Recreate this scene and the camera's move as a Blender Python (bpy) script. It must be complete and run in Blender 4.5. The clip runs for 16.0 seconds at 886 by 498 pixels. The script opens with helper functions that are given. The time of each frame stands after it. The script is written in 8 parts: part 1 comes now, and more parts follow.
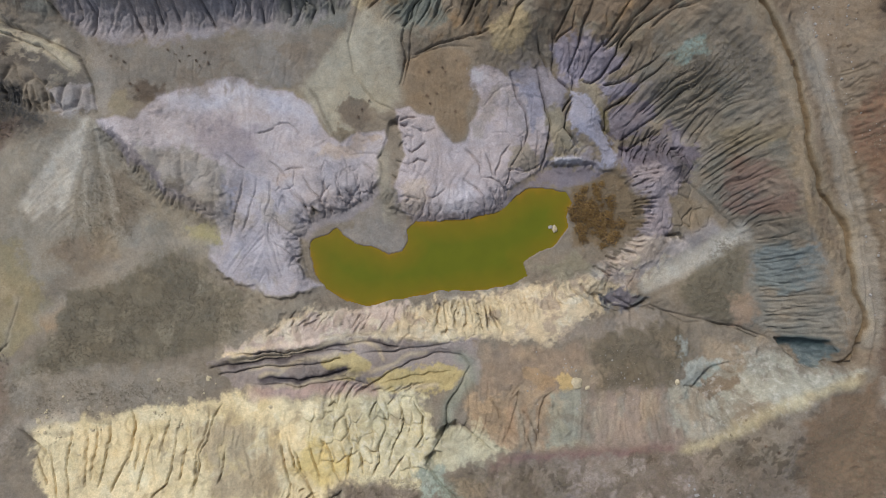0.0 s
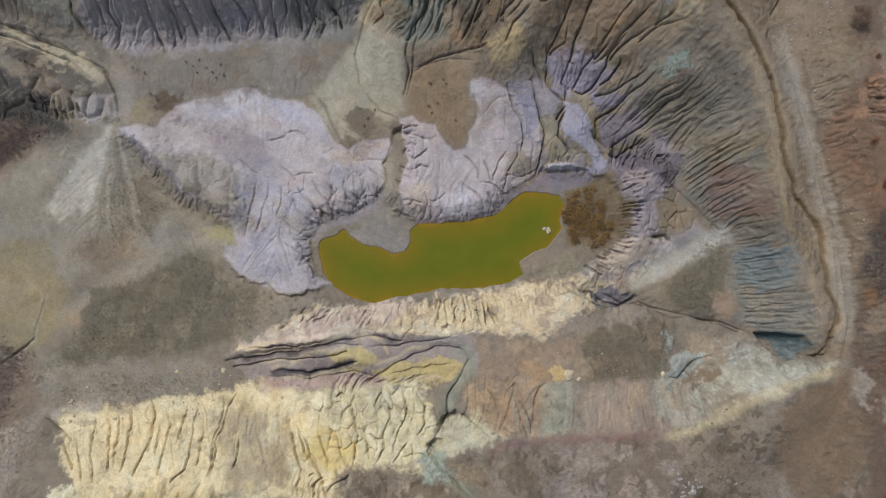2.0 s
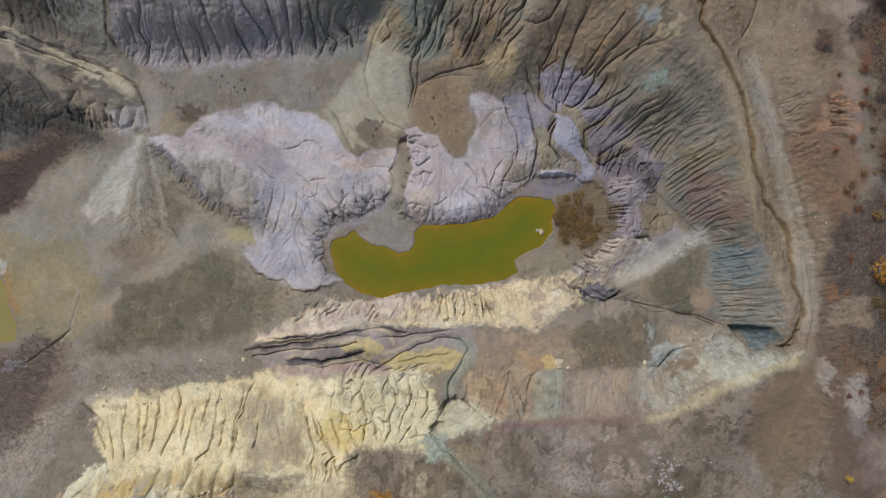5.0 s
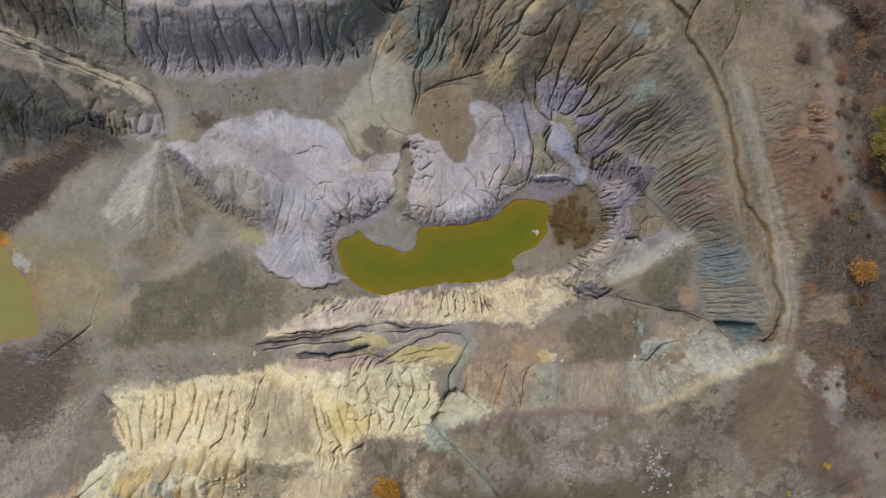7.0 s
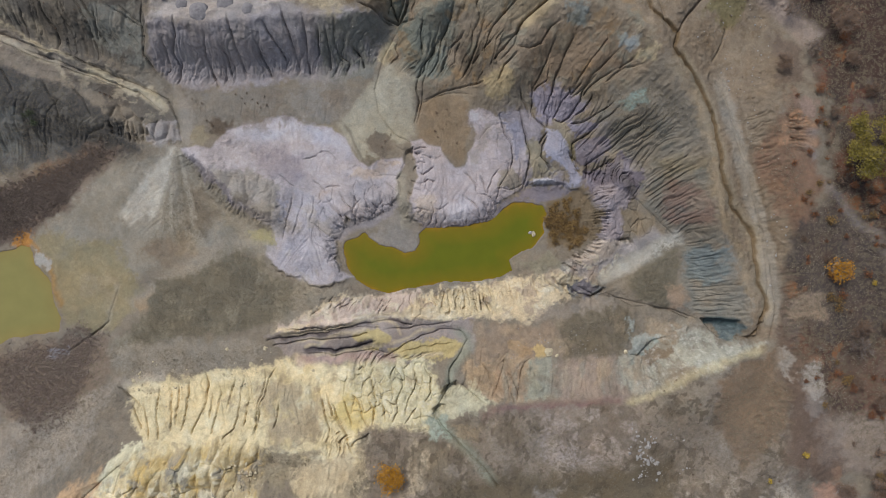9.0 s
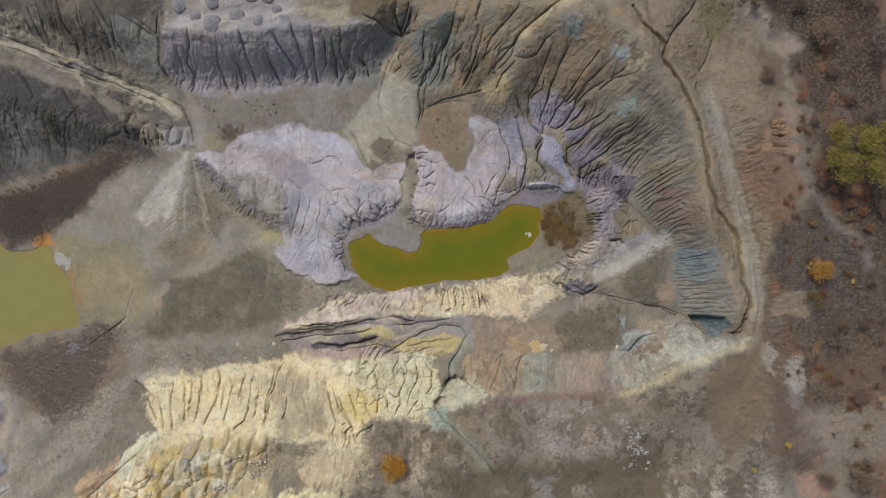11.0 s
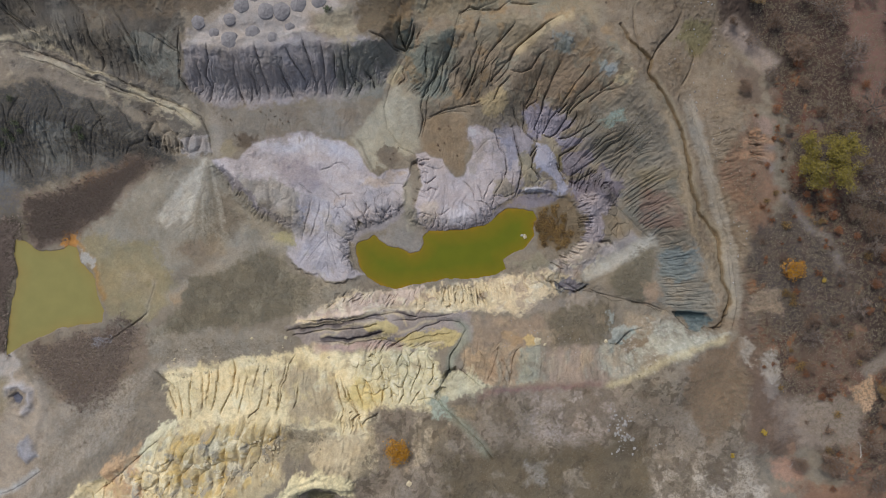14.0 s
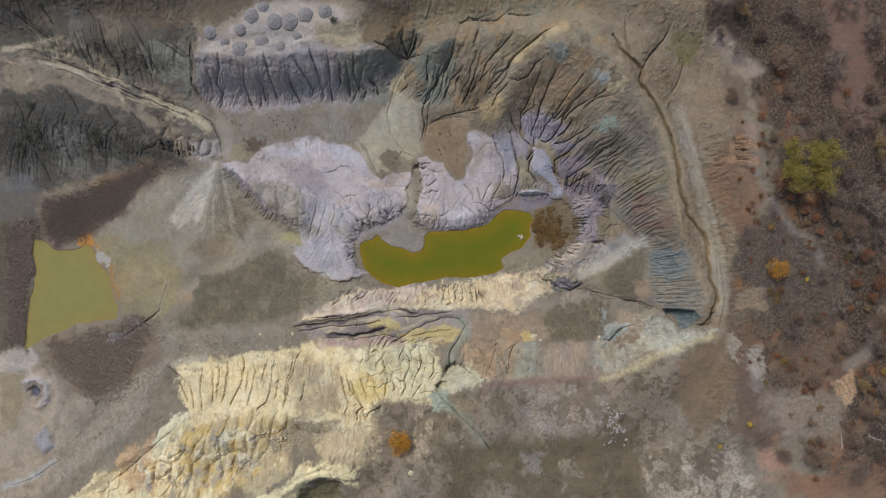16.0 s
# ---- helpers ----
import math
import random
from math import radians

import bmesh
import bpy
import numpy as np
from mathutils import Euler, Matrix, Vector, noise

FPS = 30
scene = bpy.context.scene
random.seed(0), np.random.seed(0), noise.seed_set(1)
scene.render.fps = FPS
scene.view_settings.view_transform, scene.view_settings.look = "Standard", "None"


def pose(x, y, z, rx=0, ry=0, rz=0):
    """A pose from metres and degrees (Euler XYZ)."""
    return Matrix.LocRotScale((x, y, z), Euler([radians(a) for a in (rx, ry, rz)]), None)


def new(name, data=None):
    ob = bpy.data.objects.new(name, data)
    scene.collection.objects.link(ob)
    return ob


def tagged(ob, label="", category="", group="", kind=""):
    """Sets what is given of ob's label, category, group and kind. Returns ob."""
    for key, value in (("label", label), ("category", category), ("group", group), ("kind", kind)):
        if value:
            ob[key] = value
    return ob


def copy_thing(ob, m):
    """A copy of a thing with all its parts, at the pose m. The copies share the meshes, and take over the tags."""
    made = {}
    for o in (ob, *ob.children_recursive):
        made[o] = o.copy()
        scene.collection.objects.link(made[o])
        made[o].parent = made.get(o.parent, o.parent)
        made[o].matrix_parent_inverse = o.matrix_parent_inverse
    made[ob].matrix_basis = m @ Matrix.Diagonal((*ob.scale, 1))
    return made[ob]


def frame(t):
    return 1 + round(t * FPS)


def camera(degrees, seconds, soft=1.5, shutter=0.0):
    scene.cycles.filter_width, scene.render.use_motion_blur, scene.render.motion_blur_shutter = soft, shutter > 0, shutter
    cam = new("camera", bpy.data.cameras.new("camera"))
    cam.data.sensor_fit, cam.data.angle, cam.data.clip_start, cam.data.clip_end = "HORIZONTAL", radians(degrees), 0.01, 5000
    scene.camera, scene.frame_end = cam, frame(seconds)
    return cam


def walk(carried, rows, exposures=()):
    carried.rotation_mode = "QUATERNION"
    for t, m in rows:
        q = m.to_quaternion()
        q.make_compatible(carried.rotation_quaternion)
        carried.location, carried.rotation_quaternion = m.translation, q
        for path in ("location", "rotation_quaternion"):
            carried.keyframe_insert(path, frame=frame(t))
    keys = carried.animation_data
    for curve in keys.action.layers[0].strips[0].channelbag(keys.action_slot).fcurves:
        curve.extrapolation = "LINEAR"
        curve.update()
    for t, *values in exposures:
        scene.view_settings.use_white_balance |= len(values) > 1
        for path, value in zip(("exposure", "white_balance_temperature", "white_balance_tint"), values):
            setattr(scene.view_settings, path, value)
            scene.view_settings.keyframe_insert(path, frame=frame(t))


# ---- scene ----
cam = camera(70, 16.0, soft=0.65)
# a steady vertical climb over the pit, looking straight down, with a slow half-degree turn
PATH = [
    (0.0, 1.07, -0.18, 92.63, -0.514),
    (2.0, 0.96, -0.14, 98.64, -0.445),
    (4.0, 0.79, -0.17, 104.65, -0.388),
    (6.5, 0.56, -0.21, 112.08, -0.318),
    (9.0, 0.35, -0.14, 119.49, -0.224),
    (11.5, 0.21, -0.06, 126.82, -0.150),
    (14.0, 0.08, 0.01, 134.15, -0.077),
    (16.0, 0.0, 0.0, 140.0, 0.0),
]
walk(cam, [(t, pose(x, y, z, -0.007, 0.029, turn)) for t, x, y, z, turn in PATH],
     exposures=[(0.0, 0.38, 6090, 9), (16.0, 0.38, 6110, 9)])

# ---- light: a hazy sky and a wide soft sun ----
SUN_TURN, SUN_HEIGHT = radians(-36), radians(52)
world = bpy.data.worlds.new("sky")
scene.world = world
world.use_nodes = True
sky = world.node_tree.nodes.new("ShaderNodeTexSky")
sky.sky_type, sky.sun_disc = "NISHITA", False
sky.sun_elevation, sky.sun_rotation = SUN_HEIGHT, SUN_TURN
sky.dust_density, sky.air_density, sky.ozone_density = 2.0, 1.0, 1.0
backdrop = world.node_tree.nodes["Background"]
backdrop.inputs["Strength"].default_value = 0.1
haze = world.node_tree.nodes.new("ShaderNodeHueSaturation")
haze.inputs["Saturation"].default_value = 0.5
world.node_tree.links.new(sky.outputs[0], haze.inputs["Color"])
world.node_tree.links.new(haze.outputs[0], backdrop.inputs[0])
sun = new("sun", bpy.data.lights.new("sun", "SUN"))
sun.data.energy, sun.data.angle, sun.data.color = 1.8, radians(7), (1.0, 0.95, 0.88)
sun_way = Vector((math.sin(SUN_TURN) * math.cos(SUN_HEIGHT), math.cos(SUN_TURN) * math.cos(SUN_HEIGHT), math.sin(SUN_HEIGHT)))
sun.matrix_world = Matrix.Translation(sun_way * 300) @ sun_way.to_track_quat("Z", "Y").to_matrix().to_4x4()

# ---- materials ----
def material(name, roughness=0.9):
    m = bpy.data.materials.new(name)
    m.use_nodes = True
    b = m.node_tree.nodes["Principled BSDF"]
    b.inputs["Roughness"].default_value = roughness
    b.inputs["Specular IOR Level"].default_value = 0.2
    return m, m.node_tree.nodes, m.node_tree.links, b


def noise_node(nodes, links, size, detail=4, rough=0.6, vector=None, kind="ShaderNodeTexNoise"):
    n = nodes.new(kind)
    n.inputs["Scale"].default_value = 1 / size
    if kind == "ShaderNodeTexNoise":
        n.inputs["Detail"].default_value, n.inputs["Roughness"].default_value = detail, rough
    if vector is not None:
        links.new(vector, n.inputs["Vector"])
    return n


def ramp_node(nodes, links, source, lo, hi, a, b):
    r = nodes.new("ShaderNodeMapRange")
    r.inputs[1].default_value, r.inputs[2].default_value = lo, hi
    r.inputs[3].default_value, r.inputs[4].default_value = a, b
    links.new(source, r.inputs[0])
    return r.outputs[0]


def mix_node(nodes, links, kind, factor, a, b):
    m = nodes.new("ShaderNodeMix")
    m.data_type, m.blend_type, m.clamp_result = "RGBA", kind, False
    for socket, value in ((m.inputs["Factor"], factor), (m.inputs[6], a), (m.inputs[7], b)):
        if hasattr(value, "is_linked"):
            links.new(value, socket)
        else:
            socket.default_value = value
    return m.outputs[2]


def grey(nodes, links, value):
    c = nodes.new("ShaderNodeCombineColor")
    for k in range(3):
        links.new(value, c.inputs[k])
    return c.outputs[0]


def bump_node(nodes, links, height, strength, distance, normal=None):
    b = nodes.new("ShaderNodeBump")
    b.inputs["Strength"].default_value, b.inputs["Distance"].default_value = strength, distance
    links.new(height, b.inputs["Height"])
    if normal is not None:
        links.new(normal, b.inputs["Normal"])
    return b.outputs[0]


def earth_material():
    """Bare clay and spoil: the mineral colour of the place, broken by grains, crusts and dry litter."""
    m, nodes, links, b = material("eroded_clay", 0.95)
    place = nodes.new("ShaderNodeNewGeometry").outputs["Position"]
    mineral = nodes.new("ShaderNodeAttribute")
    mineral.attribute_name = "mineral"
    cover = nodes.new("ShaderNodeAttribute")
    cover.attribute_name = "cover"
    split = nodes.new("ShaderNodeSeparateColor")
    links.new(cover.outputs["Color"], split.inputs[0])
    litter, crust, hard = split.outputs[0], split.outputs[1], split.outputs[2]
    broad = noise_node(nodes, links, 5.0, 5, 0.6, place)
    mid = noise_node(nodes, links, 0.9, 6, 0.7, place)
    fine = noise_node(nodes, links, 0.3, 4, 0.7, place)
    colour = mineral.outputs["Color"]
    colour = mix_node(nodes, links, "MULTIPLY", 1.0, colour, grey(nodes, links, ramp_node(nodes, links, broad.outputs["Fac"], 0.3, 0.7, 0.92, 1.08)))
    colour = mix_node(nodes, links, "MULTIPLY", 1.0, colour, grey(nodes, links, ramp_node(nodes, links, mid.outputs["Fac"], 0.3, 0.7, 0.93, 1.07)))
    colour = mix_node(nodes, links, "MULTIPLY", 1.0, colour, grey(nodes, links, ramp_node(nodes, links, fine.outputs["Fac"], 0.3, 0.7, 0.88, 1.12)))
    # creases of the crumbling clay, strongest on the slopes
    crease = noise_node(nodes, links, 1.5, 6, 0.62, place)
    crease.noise_type = "RIDGED_MULTIFRACTAL"
    crease.inputs["Distortion"].default_value = 0.4
    grit = noise_node(nodes, links, 0.14, 2, 0.6, place)
    seam = ramp_node(nodes, links, crease.outputs["Fac"], 0.3, 1.5, 0.8, 1.12)
    seamed = mix_node(nodes, links, "MULTIPLY", 1.0, colour, grey(nodes, links, seam))
    colour = mix_node(nodes, links, "MIX", ramp_node(nodes, links, hard, 0.0, 1.0, 0.35, 1.0), colour, seamed)
    colour = mix_node(nodes, links, "MULTIPLY", 1.0, colour, grey(nodes, links, ramp_node(nodes, links, grit.outputs["Fac"], 0.3, 0.7, 0.87, 1.13)))
    # salt crust in blotches
    salt = ramp_node(nodes, links, mid.outputs["Fac"], 0.52, 0.66, 0.0, 1.0)
    product = nodes.new("ShaderNodeMath")
    product.operation = "MULTIPLY"
    links.new(salt, product.inputs[0]), links.new(crust, product.inputs[1])
    colour = mix_node(nodes, links, "MIX", product.outputs[0], colour, (0.55, 0.52, 0.46, 1))
    # dry litter and low dead plants as speckles
    speck = noise_node(nodes, links, 0.55, 4, 0.75, place)
    cut = ramp_node(nodes, links, speck.outputs["Fac"], 0.49, 0.57, 0.0, 0.9)
    part_of = nodes.new("ShaderNodeMath")
    part_of.operation = "MULTIPLY"
    links.new(cut, part_of.inputs[0]), links.new(litter, part_of.inputs[1])
    straw = mix_node(nodes, links, "MIX", mid.outputs["Fac"], (0.085, 0.070, 0.046, 1), (0.18, 0.148, 0.098, 1))
    colour = mix_node(nodes, links, "MIX", part_of.outputs[0], colour, straw)
    links.new(colour, b.inputs["Base Color"])
    n = bump_node(nodes, links, mid.outputs["Fac"], 0.35, 0.2)
    n = bump_node(nodes, links, fine.outputs["Fac"], 0.6, 0.07, n)
    relief = nodes.new("ShaderNodeMath")
    relief.operation = "MULTIPLY"
    links.new(crease.outputs["Fac"], relief.inputs[0]), links.new(ramp_node(nodes, links, hard, 0.0, 1.0, 0.25, 1.0), relief.inputs[1])
    n = bump_node(nodes, links, relief.outputs[0], 1.0, 0.4, n)
    n = bump_node(nodes, links, grit.outputs["Fac"], 0.6, 0.035, n)
    links.new(n, b.inputs["Normal"])
    return m


def water_material(name, deep, edge, shore_size):
    """Still, cloudy mineral water: opaque body colour under a smooth surface."""
    m, nodes, links, b = material(name, 0.12)
    b.inputs["Specular IOR Level"].default_value = 0.3
    place = nodes.new("ShaderNodeNewGeometry").outputs["Position"]
    depth = nodes.new("ShaderNodeAttribute")
    depth.attribute_name = "depth"
    cloud = noise_node(nodes, links, 9.0, 4, 0.6, place)
    total = nodes.new("ShaderNodeMath")
    total.operation = "MULTIPLY_ADD"
    links.new(cloud.outputs["Fac"], total.inputs[0])
    total.inputs[1].default_value = shore_size * 1.7
    links.new(depth.outputs["Fac"], total.inputs[2])
    r = nodes.new("ShaderNodeValToRGB")
    r.color_ramp.elements[0].position, r.color_ramp.elements[0].color = 0.05, edge
    r.color_ramp.elements[1].position, r.color_ramp.elements[1].color = 1.0, deep
    mid = r.color_ramp.elements.new(0.3)
    mid.color = tuple(0.35 * e + 0.65 * d for e, d in zip(edge, deep))
    links.new(ramp_node(nodes, links, total.outputs[0], shore_size * 0.6, shore_size * 2.0, 0.0, 1.0), r.inputs[0])
    patch = noise_node(nodes, links, 3.0, 3, 0.5, place)
    colour = mix_node(nodes, links, "MULTIPLY", 1.0, r.outputs[0], grey(nodes, links, ramp_node(nodes, links, patch.outputs["Fac"], 0.3, 0.7, 0.95, 1.05)))
    links.new(colour, b.inputs["Base Color"])
    ripple = noise_node(nodes, links, 0.6, 2, 0.5, place)
    links.new(bump_node(nodes, links, ripple.outputs["Fac"], 0.05, 0.05), b.inputs["Normal"])
    return m


def plant_material(name, dark, light):
    """Dead stems and leaves: each one its own shade."""
    m, nodes, links, b = material(name, 0.85)
    chance = nodes.new("ShaderNodeNewGeometry").outputs["Random Per Island"]
    whole = nodes.new("ShaderNodeObjectInfo").outputs["Random"]
    colour = mix_node(nodes, links, "MIX", chance, (*dark, 1), (*light, 1))
    colour = mix_node(nodes, links, "MULTIPLY", 1.0, colour, grey(nodes, links, ramp_node(nodes, links, whole, 0.0, 1.0, 0.8, 1.25)))
    links.new(colour, b.inputs["Base Color"])
    return m


def rock_material(name, dark, light, size=0.3):
    m, nodes, links, b = material(name, 0.9)
    place = nodes.new("ShaderNodeNewGeometry").outputs["Position"]
    grain = noise_node(nodes, links, size, 5, 0.65, place)
    fine = noise_node(nodes, links, size * 0.2, 3, 0.6, place)
    links.new(mix_node(nodes, links, "MIX", ramp_node(nodes, links, grain.outputs["Fac"], 0.3, 0.7, 0.0, 1.0), (*dark, 1), (*light, 1)), b.inputs["Base Color"])
    links.new(bump_node(nodes, links, fine.outputs["Fac"], 0.5, size * 0.3), b.inputs["Normal"])
    return m


EARTH = earth_material()
BARK = plant_material("grey_bark", (0.07, 0.055, 0.048), (0.12, 0.10, 0.088))
PALE_WOOD = plant_material("bleached_wood", (0.34, 0.31, 0.28), (0.46, 0.43, 0.39))
TWIG = plant_material("grey_twigs", (0.13, 0.105, 0.09), (0.24, 0.21, 0.19))
REED = plant_material("dead_reed", (0.14, 0.105, 0.087), (0.31, 0.245, 0.2))
GRASS = plant_material("dead_grass", (0.15, 0.125, 0.092), (0.26, 0.225, 0.17))
LEAF = {
    "rusty": plant_material("rusty_leaves", (0.13, 0.05, 0.022), (0.26, 0.11, 0.045)),
    "brown": plant_material("brown_leaves", (0.10, 0.065, 0.044), (0.21, 0.135, 0.088)),
    "orange": plant_material("orange_leaves", (0.31, 0.13, 0.014), (0.55, 0.28, 0.03)),
    "olive": plant_material("olive_leaves", (0.11, 0.088, 0.018), (0.23, 0.18, 0.04)),
    "yellow": plant_material("yellow_leaves", (0.28, 0.17, 0.015), (0.5, 0.36, 0.04)),
    "green": plant_material("dull_green_leaves", (0.045, 0.06, 0.03), (0.10, 0.115, 0.06)),
    "golden": plant_material("golden_brown_leaves", (0.13, 0.08, 0.03), (0.29, 0.18, 0.065)),
}
SPOIL = rock_material("grey_spoil", (0.16, 0.147, 0.15), (0.25, 0.232, 0.232), 0.5)
ROCK = rock_material("cream_rock", (0.34, 0.28, 0.18), (0.58, 0.49, 0.33), 0.4)
GREY_ROCK = rock_material("grey_rock", (0.18, 0.165, 0.15), (0.42, 0.39, 0.36), 0.3)


# ---- the shape of the land ----
STEP = 0.14
HALF_X, HALF_Y = 98.98, 57.4
AX = np.arange(-HALF_X, HALF_X + STEP / 2, STEP)
AY = np.arange(-HALF_Y, HALF_Y + STEP / 2, STEP)
GX, GY = np.meshgrid(AX, AY)


def lattice(x, y, seed):
    """Smooth value noise in -1..1 with cells one unit wide."""
    table = np.random.default_rng(seed).uniform(-1, 1, (256, 256))
    i, j = np.floor(x).astype(int), np.floor(y).astype(int)
    u, v = x - i, y - j
    u, v = u * u * u * (u * (u * 6 - 15) + 10), v * v * v * (v * (v * 6 - 15) + 10)
    i, j, i2, j2 = i & 255, j & 255, (i + 1) & 255, (j + 1) & 255
    return (table[j, i] * (1 - u) + table[j, i2] * u) * (1 - v) + (table[j2, i] * (1 - u) + table[j2, i2] * u) * v


def fbm(x, y, size, seed, octaves=4, gain=0.5):
    total, amount, norm = 0.0, 1.0, 0.0
    for k in range(octaves):
        total = total + amount * lattice(x / size + 17.3 * k, y / size - 9.1 * k, seed + k)
        norm, amount, size = norm + amount, amount * gain, size / 2.03
    return total / norm


def smooth(a, lo, hi):
    t = np.clip((a - lo) / (hi - lo), 0, 1)
    return t * t * (3 - 2 * t)


def blur(a, cells):
    """Three box blurs, close to a Gaussian of that many cells."""
    r = max(1, int(round(cells)))
    for _ in range(3):
        for axis in (0, 1):
            pad = [(0, 0), (0, 0)]
            pad[axis] = (r + 1, r)
            c = np.cumsum(np.pad(a, pad, mode="edge"), axis=axis)
            n = a.shape[axis]
            hi = np.take(c, range(2 * r + 1, 2 * r + 1 + n), axis=axis)
            lo = np.take(c, range(0, n), axis=axis)
            a = (hi - lo) / (2 * r + 1)
    return a


def sample(grid, x, y):
    """A grid of the land's size, read between its nodes."""
    u = np.clip((np.asarray(x, float) + HALF_X) / STEP, 0, len(AX) - 1.001)
    v = np.clip((np.asarray(y, float) + HALF_Y) / STEP, 0, len(AY) - 1.001)
    i, j = u.astype(int), v.astype(int)
    u, v = u - i, v - j
    return (grid[j, i] * (1 - u) + grid[j, i + 1] * u) * (1 - v) + (grid[j + 1, i] * (1 - u) + grid[j + 1, i + 1] * u) * v


LEVELS = []


def level(points, weight=1.0, closed=False):
    """A line on the land with the heights along it: a crest, a foot, a shore."""
    pts = np.array(points, float)
    LEVELS.append((np.vstack([pts, pts[:1]]) if closed else pts, weight))


def landform(x, y):
    """The broad form: every place takes its height from the lines round it."""
    top, bottom = np.zeros_like(x), np.zeros_like(x)
    for pts, weight in LEVELS:
        near, high = np.full_like(x, 1e12), np.zeros_like(x)
        for a, b in zip(pts[:-1], pts[1:]):
            dx, dy = b[0] - a[0], b[1] - a[1]
            t = np.clip(((x - a[0]) * dx + (y - a[1]) * dy) / (dx * dx + dy * dy + 1e-9), 0, 1)
            d = (x - a[0] - t * dx) ** 2 + (y - a[1] - t * dy) ** 2
            near, high = np.where(d < near, d, near), np.where(d < near, a[2] + t * (b[2] - a[2]), high)
        w = weight / (near + 0.6) ** 1.5
        top, bottom = top + w * high, bottom + w
    return top / bottom


# shores
POND_SHORE = [(-18.66, 0.07), (-18.41, 0.9), (-17.49, 1.63), (-15.59, 2.19), (-14.49, 3.17), (-13.68, 2.09), (-12.12, 0.84), (-9.23, 0.15), (-6.76, -0.95), (-4.94, -0.38), (-4.01, 1.18), (-4.16, 2.58), (-2.99, 3.81), (0.73, 4.11), (4.87, 4.32), (8.34, 4.79), (10.81, 5.91), (11.99, 7.56), (13.67, 8.62), (16.9, 8.6), (18.97, 8), (19.94, 6.34), (19.26, 4.28), (19.58, 2.87), (18.24, 1.23), (16.91, -0.08), (14.75, -1.06), (13, -2.2), (13.2, -4.34), (10.97, -5.57), (7.25, -6.03), (2.29, -6.24), (-2.67, -7.01), (-6.8, -7.79), (-10.52, -8.42), (-13.24, -7.74), (-15.89, -6.15), (-17.51, -4.07)]
LOWER_SHORE = [(-90.61, 2.11), (-88.37, 1.61), (-86.25, 0.11), (-83.37, -0.51), (-80.62, -0.01), (-79.37, 1.11), (-77.74, 0.36), (-77.11, -1.14), (-76.49, -3.02), (-75.11, -4.64), (-73.61, -6.39), (-73.11, -9.89), (-71.99, -13.02), (-72.31, -15.26), (-75.36, -15.9), (-80.62, -16.52), (-85.21, -18.39), (-89, -20.15), (-92.45, -22.61), (-92.59, -19.89), (-91.88, -13.9), (-90.87, -8.89), (-89.88, -4.89), (-90.96, -1.14)]
level([(x, y, 0.12) for x, y in POND_SHORE], 1.0, True)
level([(x, y, 0.1) for x, y in LOWER_SHORE], 1.0, True)
# the white basin and the banks of the pond
level([(-37.51, 21.72, 1.8), (-27.6, 21.07, 2), (-20.24, 18.63, 1.8), (-22.7, 13.7, 1.8), (-32.39, 14.84, 2.6), (-40.86, 17.25, 3)])
level([(-27.7, 7.54, 1.5), (-30.28, 1.37, 1), (-26.64, -4.85, 0.6)])
level([(-5.42, 13.68, 2), (1.98, 11.24, 1.7), (9.38, 12.46, 1.8)])
level([(-21.41, 21.65, 2.2), (-15.28, 17.37, 2), (-10.34, 19.81, 2.2), (-2.95, 21.02, 2.3)])
level([(-10.41, 13.76, 1.2), (-10.46, 5.11, 0.5), (-11.73, 2, 0.25)])
# the grey bluff
level([(-48.81, 30.7, 3), (-43.55, 29.65, 2.2), (-32.41, 29.59, 2.5), (-22.57, 28.95, 2.6), (-16.39, 30.7, 3)], 1.6)
level([(-51.54, 40.39, 8.5), (-44.91, 40.82, 9), (-36.59, 40.08, 9.5), (-26.1, 41.13, 9.5), (-19.18, 41.64, 9), (-12.16, 42.81, 9)], 1.6)
level([(-90.3, 57.7, 11), (-55.75, 56.55, 11), (-21.11, 55.19, 11.5), (1.81, 54.54, 13), (24.2, 53.9, 14.5), (52.01, 53.68, 15)])
level([(-49.37, 44.36, 9.6), (-38.68, 47.6, 10.3), (-21.31, 47.6, 10.3)])
# the head of the valley
level([(-6.41, 45.24, 7), (-7.5, 41.22, 4.6), (-10.24, 35.49, 3.4), (-11.53, 29.57, 2.6), (-9.73, 21.05, 2.1)])
level([(-2.83, 42.55, 8), (6.48, 44.12, 10.3), (13.28, 45.33, 11.8), (22.23, 43.2, 13)])
level([(14.02, 38.36, 10.2), (10.88, 31.11, 7.5), (7.98, 27.32, 4.6)])
level([(1.91, 40.62, 6.6), (-2.3, 31.62, 4.3), (-3.54, 27.6, 3.2), (-4.18, 22.24, 2.4)])
level([(6.83, 25.49, 3.4), (9.34, 18.56, 2.3)])
level([(18.42, 25.12, 3.4), (19.67, 23.33, 3.2), (25.31, 19.17, 2.4), (26.77, 13.76, 1.2)])
level([(25.07, 34.94, 10), (20.98, 31.11, 6.5), (17.75, 26.88, 3.8)])
level([(31.44, 35.43, 12.4), (30.88, 31.46, 10), (28.28, 26.48, 5.8), (25.16, 22.11, 3.2)])
